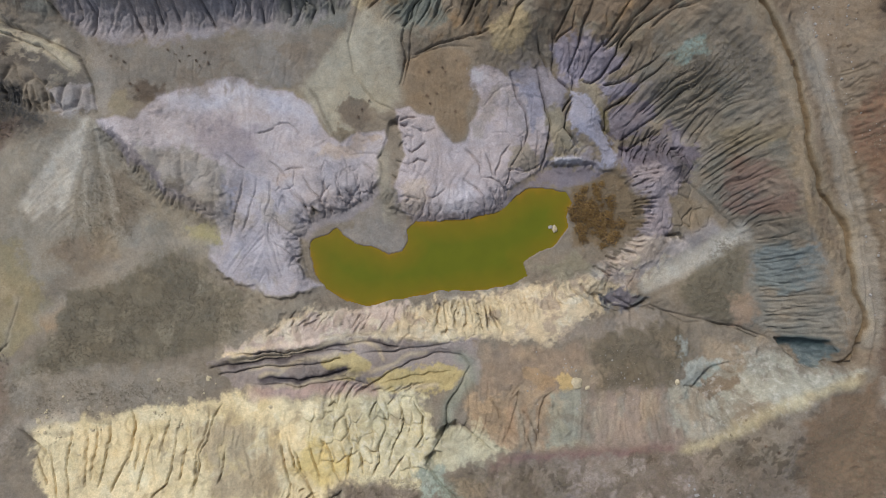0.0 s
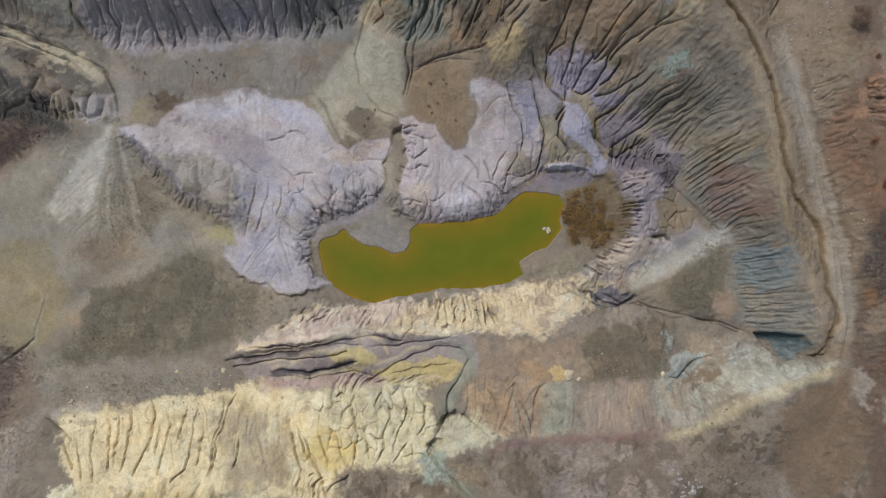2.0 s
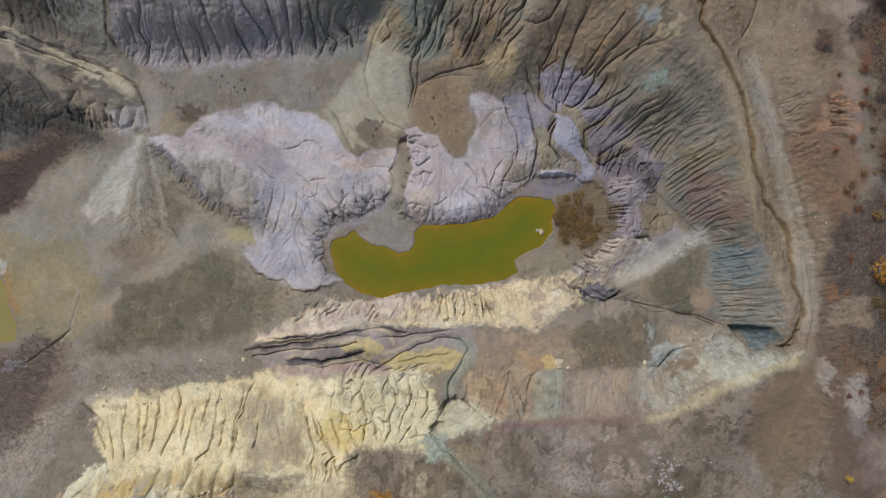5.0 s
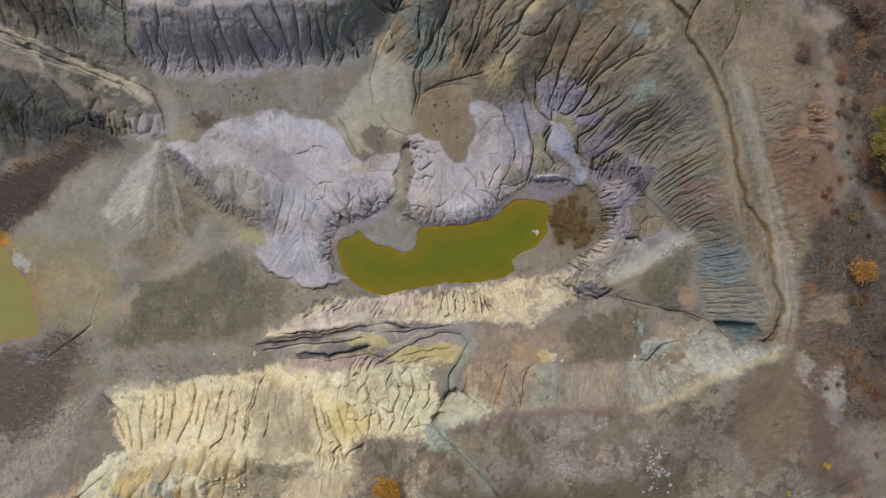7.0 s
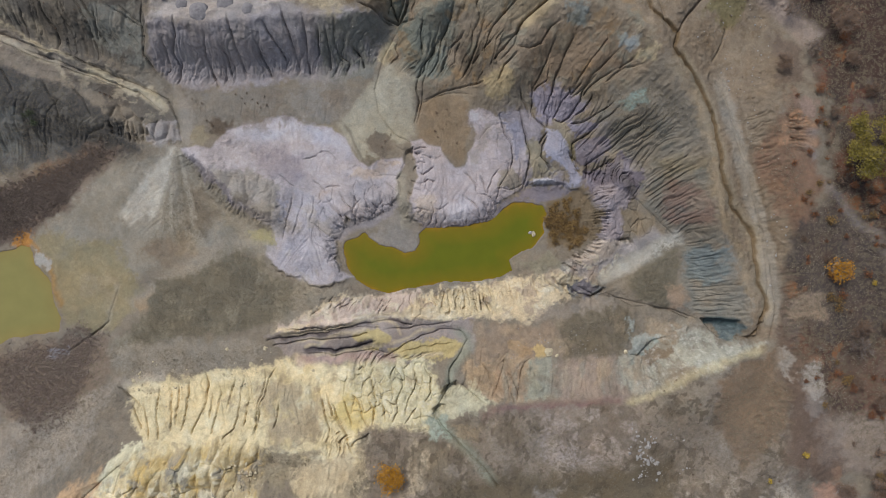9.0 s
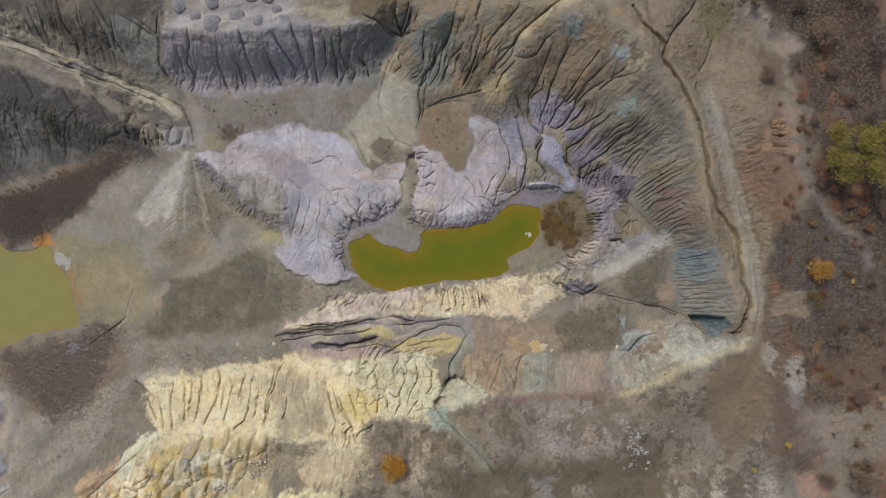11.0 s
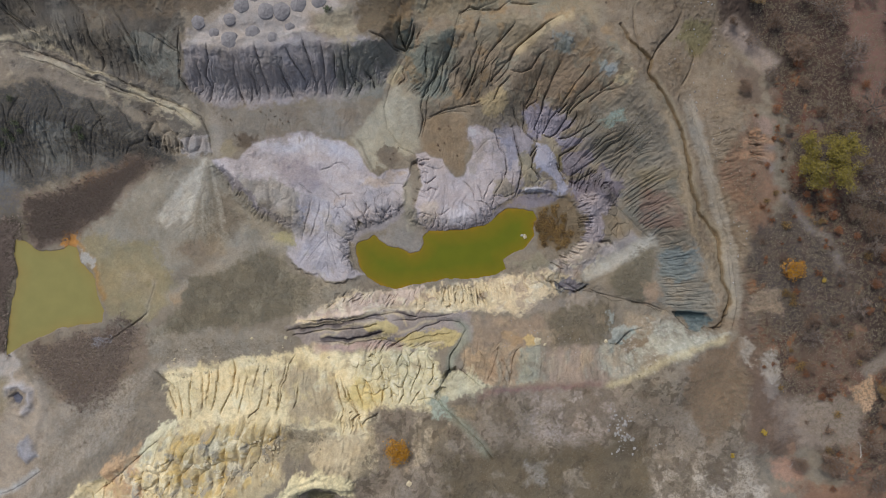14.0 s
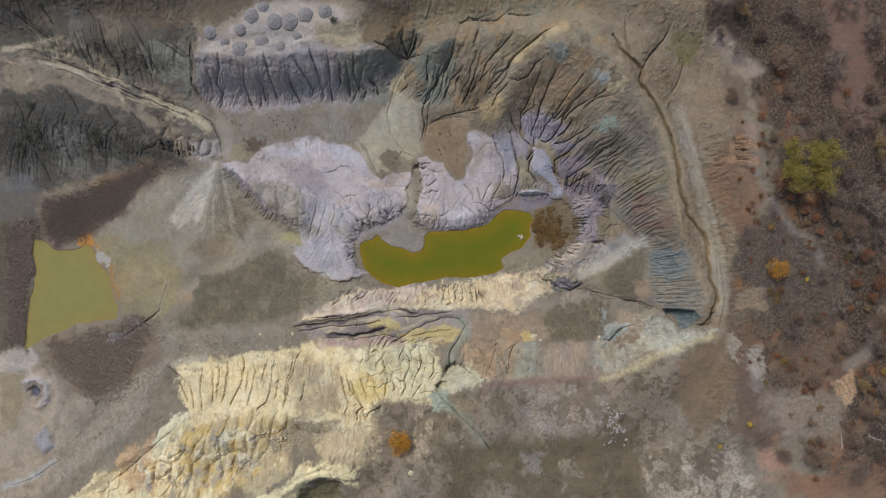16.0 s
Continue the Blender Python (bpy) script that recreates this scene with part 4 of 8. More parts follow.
carve([(-10.34, -20.19), (-6.62, -18.01), (-3.57, -16.35), (0.74, -14.83), (3.43, -15.32), (4.65, -17.01), (3.42, -19.41), (1.58, -22.02), (1.33, -24.7)], 0.28, 0.55, 0.2, 0.4, taper=False)
carve([(-30.21, -15.48), (-25.17, -15.05), (-20.17, -14.63), (-17.67, -14.11)], 0.25, 0.7, 0.2, 0.7)
lift([(-0.16, -26.03), (0.64, -25.04), (2.71, -24.05), (3.02, -24.78), (1.9, -26.41), (0.62, -27.09)], -1.7, 0.7, 0.1, 0.3)
lift([(-1.77, -29.21), (-0.73, -28.46), (0.61, -28.41), (0.29, -29.53), (-1.14, -30.08)], -1.3, 0.6, 0.1, 0.3)
carve([(1.33, -24.7), (0.12, -27.05), (-1.69, -29.97), (0.72, -32.89), (3.1, -35.01), (5.94, -37.16), (8.26, -39.45), (9.8, -41.66)], 0.35, 0.6, taper=False)
crest([(-31.47, -16.23), (-22.66, -14.41), (-15.2, -13.12)], 0.8, 0.6)
# the yellow slope and its cracks
YELLOW_TOP = [(-57.56, -26.55), (-51.33, -24.67), (-43.86, -23.66), (-36.41, -22.79), (-27.68, -22.37), (-20.16, -24.46)]
YELLOW_LOW = [(-54.04, -37), (-47.99, -35.2), (-43.07, -33.34), (-35.64, -33.82), (-26.72, -35.08), (-17.13, -36.17)]
rills(YELLOW_TOP, YELLOW_LOW, 24, 0.3, 0.2, 25, 1.1)
crackle([(-54, -38), (-26.69, -36), (-30, -42), (-41.71, -50.31), (-77.18, -54.17), (-64.58, -42.62)], 2.6, 0.3, 0.5, 36)
crackle([(-27.68, -12.85), (-17.83, -8.79), (11.97, -6.11), (24.52, -2.93), (35.13, 1.1), (27.88, -7.28), (17.83, -13.07), (-17.68, -15.23)], 1.9, 0.18, 0.3, 38)
crackle([(-20.2, -22.05), (-10.34, -20.55), (-0.49, -20.85), (1.92, -29.94), (-5.28, -33.5), (-16.18, -31.27)], 1.8, 0.26, 0.5, 39)
crackle([(26.79, 12.53), (33.64, 17.19), (37.34, 12.32), (39.91, 2.57), (33.69, 0.12), (26.75, 1.36)], 1.5, 0.2, 0.4, 40)
crackle([(4.39, 24.49), (23.5, 28.3), (33.17, 19.35), (33.47, 11.64), (6.9, 14.91)], 3.2, 0.18, 0.2, 41)
crackle([(-27.68, 8.77), (-6.65, 16.14), (-6.69, 5.08), (-17.83, 5.08)], 2.2, 0.2, 0.3, 42)
for line in ([(-52.85, -25.38), (-52.87, -28.97), (-52.25, -32.59), (-52.09, -34.89)], [(-47.27, -23.76), (-47.45, -28.09), (-47.11, -30.84), (-48.01, -33.51)], [(-43.65, -24.06), (-43.97, -26.66), (-44.16, -29.43), (-44.9, -31.56), (-45.86, -34.03)], [(-41.21, -25.77), (-41.08, -28.59), (-41.68, -30.83), (-42.24, -33.71)], [(-38.68, -23.82), (-39.27, -27.2), (-39.57, -29.24)], [(-37.06, -23.27), (-37.15, -27.83), (-37.37, -30.8), (-37.96, -32.9), (-40, -34.62)], [(-30.87, -21.66), (-32.45, -24.26), (-32.87, -27.18), (-33.6, -30.02), (-34.09, -32.32), (-34.12, -34.33)], [(-29.57, -28.04), (-30.3, -30.72), (-30.61, -32.82)],
             [(-57.63, -28.86), (-56.2, -30.96), (-55.39, -33.18)], [(-55.27, -28.72), (-54.34, -31.82), (-53.97, -34.95)], [(-60.9, -25.57), (-58.42, -27.37), (-55.54, -29.38)], [(-50.61, -25.79), (-49.85, -30.18), (-50.06, -33.29)], [(-49.15, -24.96), (-49, -28.74), (-49.01, -32.35)], [(-42.92, -26.31), (-42.55, -28.71), (-42.75, -30.79)], [(-35.38, -27.16), (-35.69, -29.96), (-36.23, -32.3)], [(-21.92, -26.29), (-21.36, -29.25), (-20.62, -32.11), (-19.66, -34.04)], [(-20.1, -27.59), (-19.09, -30.63), (-17.4, -33.26)], [(-17.92, -26.89), (-17.16, -29.81), (-16.36, -31.98)],
             [(-44.57, -22.2), (-43.78, -25.97), (-43.96, -30.45)], [(-32.77, -22.18), (-33.24, -25.79), (-34.04, -30.34), (-34.41, -33.75)], [(-21.13, -25.6), (-19.95, -30.2), (-17.3, -33.41), (-16, -36.77)], [(-11.53, -25.5), (-10.19, -31.24)]):
    carve(line, 0.1, 0.95, 0.14, 0.45, flanks=0.25)
for line in ([(-14.04, -22.76), (-13.01, -24.08), (-12.52, -25.9), (-12, -27.61), (-12.32, -29.93), (-12.71, -32.04)], [(-9.15, -21.59), (-7.53, -23.69), (-7.23, -25.48), (-8.18, -27.55), (-8.02, -29.82), (-8.96, -31.47)], [(-5.49, -20.72), (-4.68, -23.95), (-5.05, -25.75), (-5.97, -27.53), (-6.61, -30.45)], [(-3.07, -21.45), (-2.28, -23.85), (-2.04, -26.09), (-3.08, -27.77)], [(-16.44, -25.89), (-15.27, -28.28), (-14.46, -30.56), (-13.47, -32.14)], [(-9.89, -24.36), (-9.3, -22.9), (-8.81, -21.87)], [(-10.54, -27.52), (-9.35, -28.26), (-8.33, -28.27)], [(-4.25, -28.33), (-5.83, -30.63), (-6.6, -32.06)], [(-16.05, -22.57), (-15.04, -21.98), (-14.04, -22.76)]):
    carve(line, 0.1, 0.8, 0.14, 0.5, flanks=0.35)
lumps([(-18.34, -21.42), (-10.34, -20.55), (-1.71, -21.81), (-0.48, -29.96), (-5.28, -33.5), (-12.52, -32.62), (-17.4, -30.09)], 3.0, 0.22, 30)
lumps([(-50.38, -36.39), (-40.62, -33.32), (-31.87, -33.68), (-26.69, -38.02), (-35.88, -42.37), (-31.18, -41.22), (-40.67, -48.14), (-52.02, -52.59), (-61.38, -51.42), (-65.72, -46.15), (-54.17, -39.26)], 2.6, 1.0, 31)
lumps([(-74.4, -49.96), (-64.58, -42.62), (-54.95, -38), (-50.87, -38.28), (-57.03, -48.19), (-63.57, -52.47)], 4.0, 0.45, 32)
crest([(-78.69, -53.21), (-69.47, -45.68), (-62.44, -40.99), (-56.35, -37.77), (-54.81, -35.89)], 1.4, 0.9)
carve([(-72.5, -51.31), (-66.98, -47.15), (-61.52, -41.96), (-57.28, -38.55)], 0.2, 0.35)
rills([(-22.27, -31.34), (-16.01, -33.33), (-11.31, -32.97)], [(-21.9, -37.97), (-17.09, -38.44), (-14.75, -35.57)], 8, 0.5, 0.7, 33)
lift([(-33.73, -48.07), (-29.19, -44.71), (-23.51, -42.76), (-18.43, -44.17), (-17.34, -47.6), (-21.26, -47.03), (-25.74, -47), (-29.17, -48.35), (-32.61, -50.4)], 1.2, 1.5, 0.3, 0.5)
lift([(-28.63, -49.55), (-25.76, -47.95), (-20.75, -48.81), (-21.47, -52.38), (-29.3, -52.38)], -2.0, 2.5, 0.3, 0.5)
rills([(2.06, -26.25), (5.9, -28.11), (9.98, -29.53), (13.36, -27.89)], [(3.11, -17.74), (6.94, -16.93), (11.23, -17.61), (16.42, -19.62)], 16, 0.8, 0.2, 34, 1.0)
for line in ([(11.39, -19.07), (11.18, -21.6), (10.17, -23.78), (9.34, -25.96)], [(11.18, -21.6), (11.97, -24.67), (12.99, -27.51)], [(16.42, -19.46), (14.87, -20.78), (14.09, -23.24), (13.52, -26.75)], [(2.48, -23.92), (5.18, -25.99), (7.42, -27.96)], [(11.39, -21.94), (12.78, -23.6), (13.77, -25.63)], [(7.25, -20.74), (8.37, -22.56), (8.67, -23.91)]):
    carve(line, 0.2, 0.45)
carve([(40.6, -16.32), (39.1, -16.81), (38, -17.79), (36.71, -19.14), (35.38, -19.64), (34.13, -19.38)], 0.3, 0.4, 0.05, 0.15, False)
for line in ([(22.38, -6.74), (23.43, -8.39), (25.76, -9.42), (28.34, -9.16), (29.9, -8.09)], [(23.26, -6.77), (25.48, -8.48)], [(30.64, -8.49), (32.84, -9.66), (35.03, -10.98), (38.16, -10.83), (41.89, -11.59), (44.8, -12.98)]):
    carve(line, 0.22, 0.5, 0.08, 0.2, False)
rills([(-17.68, -24.44), (-10.33, -21.03), (-2.93, -20.87)], [(-15.31, -18.4), (-7.83, -19.46), (0.73, -18.38)], 12, 0.6, 0.5, 35)
# the south-western mud pots
crest([(-92.91, -30.88), (-91.67, -29.02), (-89.14, -28.38), (-87.01, -30.23), (-86.86, -32.75), (-88.61, -34.61), (-91.02, -34.34)], 0.9, 0.6)
lift([(-91.28, -30.87), (-89.78, -30.12), (-88.54, -31.12), (-88.82, -32.37), (-90.52, -32.6)], -0.8, 0.8, 0.1, 0.2)
lift([(-88.72, -40.75), (-87.27, -39.28), (-85.35, -40.49), (-85.07, -43.13), (-87.14, -44.66), (-88.68, -43.21)], 0.6, 1.4, 0.2, 0.3)
crest([(-97.28, -24.69), (-92.35, -25.94), (-87.38, -25.69), (-84.8, -27.14), (-84.18, -32.1), (-85.47, -37.08), (-84.63, -41.92)], 1.2, 0.4)
# ditches of the western flats
carve([(-61.37, -12.3), (-63.9, -14.79), (-67.68, -17.29), (-70.9, -19.44)], 0.5, 0.5)
carve([(-96.07, -52.32), (-90.35, -50.34), (-87.42, -48.58), (-83.32, -45.89)], 0.2, 0.25)
carve([(-60.19, -6.09), (-61.43, -9.82), (-62.89, -14.17)], 0.35, 0.15)

# running water: a few rounds of stream erosion cut the fine branches
SLOPE = np.hypot(*np.gradient(blur(LAND, 5), STEP))
HARD = smooth(SLOPE, 0.06, 0.35)


def erode(land, hard, step, rounds, power, seed):
    rows, cols = land.shape
    rng = np.random.default_rng(seed)
    h = land + rng.normal(0, 0.03, land.shape)
    index = np.arange(rows * cols).reshape(rows, cols)
    for _ in range(rounds):
        best, to = np.zeros_like(h), index.copy()
        for dj, di in ((0, 1), (0, -1), (1, 0), (-1, 0), (1, 1), (1, -1), (-1, 1), (-1, -1)):
            a = (slice(max(0, -dj), rows - max(0, dj)), slice(max(0, -di), cols - max(0, di)))
            b = (slice(max(0, dj), rows - max(0, -dj)), slice(max(0, di), cols - max(0, -di)))
            fall = (h[a] - h[b]) / math.hypot(dj, di) * rng.uniform(0.6, 1.4, h[a].shape)
            better = fall > best[a]
            best[a] = np.where(better, fall, best[a])
            to[a] = np.where(better, index[b], to[a])
        order = np.argsort(h, axis=None)
        flow, target = [1.0] * (rows * cols), to.ravel().tolist()
        for i in order[::-1].tolist():
            t = target[i]
            if t != i:
                flow[t] += flow[i]
        rate = (power * hard.ravel() * np.minimum(np.array(flow) * step * step, 60.0) ** 0.5 / step).tolist()
        z = h.ravel().tolist()
        for i in order.tolist():
            t = target[i]
            if t != i:
                z[i] = (z[i] + rate[i] * z[t]) / (1 + rate[i])
        h = np.array(z).reshape(rows, cols)
        h = h * 0.96 + 0.04 * blur(h, 1)
    return h


half = (slice(None, None, 2), slice(None, None, 2))
CUT = erode(LAND[half], HARD[half], STEP * 2, 12, 0.03, 3) - LAND[half]
CUT = blur(np.repeat(np.repeat(CUT, 2, 0), 2, 1)[: LAND.shape[0], : LAND.shape[1]], 1)
CUT -= blur(CUT, 20)
LAND += 0.3 * HARD * np.clip(CUT, -1.6, 0.8)


def streaks(size, length, seed, bend):
    """Grain drawn out along the fall of the land, as rain wash leaves it."""
    gy, gx = np.gradient(blur(LAND, bend), STEP)
    norm = np.hypot(gx, gy) + 1e-4
    gx, gy = gx / norm, gy / norm
    total = np.zeros_like(LAND)
    steps = 9
    for way in (-1, 1):
        x, y = GX.copy(), GY.copy()
        for _ in range(steps):
            i = np.clip(((x + HALF_X) / STEP).astype(int), 0, len(AX) - 1)
            j = np.clip(((y + HALF_Y) / STEP).astype(int), 0, len(AY) - 1)
            x, y = x + way * gx[j, i] * length / steps, y + way * gy[j, i] * length / steps
            total += lattice(x / size, y / size, seed)
    return total / (2 * steps) * 2.2


WASH = streaks(0.55, 2.6, 301, 8)
WASH_FINE = streaks(0.3, 1.2, 302, 4)
RIDGED = 1 - 2 * np.abs(fbm(GX + 0.6 * W2X, GY + 0.6 * W2Y, 1.3, 401, 3, 0.6))
STEEP = smooth(SLOPE, 0.2, 0.55)
LAND += (0.004 + 0.08 * STEEP) * WASH + 0.07 * STEEP * WASH_FINE
CRUMB = 1 - 2 * np.abs(fbm(GX, GY, 0.62, 421, 2, 0.7))
LAND += 0.05 * HARD * CRUMB + (0.02 + 0.08 * HARD) * RIDGED + (0.02 + 0.04 * HARD) * fbm(GX, GY, 0.9, 91, 2, 0.6) + 0.10 * fbm(GX, GY, 6.0, 95, 2)
# the beds of the ponds
for shore in (POND_SHORE, LOWER_SHORE):
    w, d = inside(shore, 4.0, 0.05, 0.35)
    LAND[w] = np.where(d > 0, np.minimum(LAND[w], -0.12 - 0.7 * smooth(d, 0, 6)), np.where(d > -4, np.maximum(LAND[w], 0.03 - 0.15 * smooth(d, -0.3, 0.0)), LAND[w]))


def ground_at(x, y):
    return float(sample(LAND, x, y))

# ---- what the land is made of ----
def tone(r, g, b):
    """A surface colour from an everyday 0-255 swatch."""
    return np.array([(v / 255 / 12.92 if v < 10.3 else ((v / 255 + 0.055) / 1.055) ** 2.4) for v in (r, g, b)])


MINERAL = np.ones((len(AY), len(AX), 3)) * tone(130, 119, 104)
COVER = np.zeros((len(AY), len(AX), 3))


FRAY = fbm(GX, GY, 1.6, 741, 4, 0.75)


def zone(points, rgb, soft=1.0, warp=0.5, rag=0.6, strength=1.0, fray=1.0):
    w, d = inside(points, soft, warp, rag)
    soft = 0.45 * soft
    f = (strength * smooth(d + fray * (1.1 + 0.6 * soft) * FRAY[w], -soft, soft))[..., None]
    MINERAL[w] = MINERAL[w] * (1 - f) + tone(*rgb) * f


def strip(points, width, rgb, soft=0.6, warp=0.15, rag=0.4, strength=1.0):
    w, d, how = along(points, width + soft, warp, rag)
    f = (strength * (1 - smooth(d, width - soft, width + soft)) * smooth(how, -0.01, 0.06) * (1 - smooth(how, 0.94, 1.01)))[..., None]
    MINERAL[w] = MINERAL[w] * (1 - f) + tone(*rgb) * f


def mottle(points, rgb, size, cut, seed, strength=0.8, edge=0.2, soft=1.5):
    """Blotches of another clay inside an outline."""
    w, d = inside(points, soft, 0.6, 0.6)
    n = fbm(GX[w] + 0.8 * W2X[w], GY[w] + 0.8 * W2Y[w], size, seed, 5, 0.6)
    f = (0.8 * strength * smooth(d, -soft, soft) * smooth(n, cut, cut + 1.3 * edge))[..., None]
    MINERAL[w] = MINERAL[w] * (1 - f) + tone(*rgb) * f


def litter(points, amount, soft=2.0, channel=0):
    w, d = inside(points, soft, 0.8, 0.8)
    COVER[..., channel][w] = np.maximum(COVER[..., channel][w], amount * smooth(d + 1.5 * FRAY[w], -soft, soft))


# the eastern wood and plain
zone([(56.61, 56.05), (62.72, 36.88), (64.11, 28.68), (68.01, 21.8), (67, 12.69), (64.68, 4.69), (58.71, -3.36), (60.07, -13.85), (63, -22.96), (66.59, -29.94), (71.64, -37.1), (81.36, -48.98), (83.71, -59.51), (105.71, -58.74), (103.37, 56.54)], (77, 62, 54), 3)
zone([(58.17, 8.16), (64.68, 4.69), (74.53, 2.39), (79.02, -6.7), (75.08, -13.62), (62.82, -13.69), (58.86, -6.86)], (76, 68, 64), 3)
zone([(71.13, -18.36), (81.51, -18.1), (83.26, -29.7), (73.51, -28.78)], (108, 80, 68), 3)
zone([(26.44, 53.88), (52.01, 53.68), (54.81, 43.41), (59.48, 35.85), (57.79, 27.52), (57.63, 16.06), (59.34, 2.41), (59.05, -13.89), (55.54, -18.55), (53.16, -11.54), (48.27, 0.12), (46.57, 12.73), (43.53, 22.96), (37.93, 32.85), (31.03, 40.58)], (134, 119, 101), 1.5)
zone([(49.79, 53.7), (57.79, 53.87), (62.69, 38.01), (58.13, 40.33), (54.04, 44.39)], (118, 104, 92), 2)
zone([(53.84, 16.29), (59.94, 27.46), (63.71, 20.56), (63.33, 12.64), (59.8, 2.41), (57.78, 7.04)], (122, 98, 81), 2.5)
zone([(56.1, 37.05), (61.66, 35.78), (62.37, 28.67), (57.79, 27.52)], (112, 98, 86), 2)
zone([(59.72, 25.66), (63.29, 26.3), (63.67, 22.25), (60.72, 21.07)], (142, 121, 108), 1.6)
strip([(37.97, 31.76), (42.83, 26.32), (44.71, 20.7), (46.57, 12.73), (48.55, 4.73), (51.78, -2.21), (54.21, -10.35)], 0.8, (160, 143, 116), 0.7, 0.2, 0.8, 0.5)
zone([(74.45, -49.05), (82.66, -42.6), (91.04, -49.82), (91.2, -59.21), (75.6, -59.57)], (136, 112, 96), 2)
# the brown slopes at the head of the valley
zone([(-15.33, 55.03), (26.44, 53.88), (31.05, 42.87), (22.79, 43.21), (13.38, 41.65), (-2.83, 44.96)], (142, 128, 106), 2)
zone([(-2.83, 44.96), (13.28, 47.06), (28.8, 42.86), (36.73, 33.91), (30.45, 25.1), (21.05, 30.01), (11.4, 29.81), (1.94, 29.27), (-10.28, 31.94), (-7.75, 40.07)], (140, 125, 106), 2)
zone([(18.06, 38.33), (29.1, 37.63), (31.44, 31.44), (21.32, 26.77), (13.85, 29.96)], (134, 116, 96), 2)
zone([(-7.75, 39.49), (1.87, 42.81), (1.93, 31.55), (-5.35, 30.53)], (118, 119, 108), 2)
zone([(3.11, 36.02), (7.77, 37.77), (10.15, 32.58), (4.36, 30.4)], (104, 93, 80), 1.5)
zone([(0.7, 46.43), (9.9, 46.73), (20, 43.3), (13.45, 38.38), (4.24, 41.31)], (138, 126, 106), 2)
zone([(8.47, 31.13), (11.88, 33.06), (13.29, 28.85), (9.15, 27.8)], (170, 152, 118), 1.2)
zone([(-9.9, 44.88), (-5.82, 45.82), (-5.9, 40.46), (-8.35, 40.08)], (92, 96, 90), 1)
zone([(21.7, 41.01), (24.51, 41.53), (24.89, 38.15), (21.99, 38.11)], (134, 134, 126), 1)
zone([(30.3, 35.99), (32.98, 35.82), (33.18, 34.09), (30.49, 34.27)], (150, 152, 148), 0.7)
zone([(33.16, 34.3), (36.16, 33.91), (35.78, 32.04), (32.87, 32.87)], (178, 162, 130), 0.8)
strip([(14.02, 38.36), (20, 42.74), (22.8, 44.34), (25.56, 45.13)], 0.9, (176, 158, 126), 0.7)
strip([(-8.38, 37.77), (-9.63, 35.47), (-10.87, 33.72)], 1.0, (172, 160, 132), 0.7)
# the great slope
zone([(35.56, 26.26), (43.54, 22.4), (46.57, 12.73), (48.71, 0.12), (44.84, 0.12), (38.68, 6.24), (33.71, 16), (28.77, 19.62), (29.46, 24.07)], (132, 124, 111), 1.5)
zone([(29.81, 27.43), (36.19, 29.32), (43.53, 22.96), (38.64, 17.9), (30.9, 20.64)], (126, 118, 106), 2)
zone([(31.45, 25.54), (35.02, 27.45), (35.54, 25.09), (32.53, 23.69)], (128, 140, 132), 1)
zone([(41.05, 12.58), (46.66, 9.31), (47.5, 3.58), (40.87, 4.99)], (130, 110, 98), 1.5)
zone([(38.55, 15.73), (45.37, 16.16), (46.02, 12.74), (40.13, 12.66)], (132, 122, 103), 1.5)
zone([(39.9, 3.79), (48.01, 3), (48.71, 0.12), (44.39, 0.12)], (120, 112, 100), 1)
zone([(44.4, -0.49), (48.75, -0.46), (52.9, -6.84), (54.27, -12.93), (49.51, -12.97), (44.37, -10.79)], (132, 126, 115), 1.2)
zone([(44.84, -1.09), (48.77, -0.58), (50.18, -4.54), (47.27, -7.04), (44.82, -4.11)], (120, 126, 124), 1.5)
zone([(45.46, -9.55), (53.57, -9.18), (54.27, -12.93), (48.58, -13.04)], (136, 130, 118), 1.5)
# the grey bluff and the ground over it
zone([(-51.56, 41.22), (-16.84, 42.81), (-11.12, 40.33), (-12.71, 33.12), (-22.56, 30.77), (-47.07, 29.54), (-53.19, 33.44)], (150, 142, 141), 1.5)
zone([(-21.49, 41.24), (-7.74, 41.22), (-12.73, 31.94), (-22.55, 31.37)], (124, 121, 112), 1.5)
zone([(-55.76, 55.41), (-16.48, 55.06), (-15.68, 44.58), (-21.5, 42.17), (-35.43, 41.49), (-44.92, 39.89), (-50.94, 41.78), (-46.99, 46.06), (-52.79, 51.28)], (146, 133, 118), 2)
zone([(-51.72, 41.05), (-47.15, 44.15), (-42.32, 45.95), (-38.76, 49.68), (-36.39, 51.01), (-21.33, 50.96), (-19.65, 48.2), (-24.91, 45.38), (-26.01, 42.38), (-30.61, 41.17), (-37.6, 40.07), (-44.68, 40.19)], (166, 156, 148), 2.5, 0.5, 0.7, 1.0, 0.6)
zone([(-24.91, 45.38), (-19.08, 48.22), (-16.32, 44.54), (-17.96, 41.36), (-23.13, 41.25)], (158, 148, 128), 2.0, 0.5, 0.7, 0.9)
zone([(-16.69, 50.91), (-7.46, 50.95), (-8.28, 45.34), (-11.09, 42.33), (-15.08, 42.58)], (106, 94, 80), 2.0, 0.5, 0.8, 0.9)
zone([(-17.3, 48.89), (-9.76, 50.08), (-7.37, 45.27), (-11.01, 42.29), (-15.68, 43.4)], (112, 98, 80), 1.5)
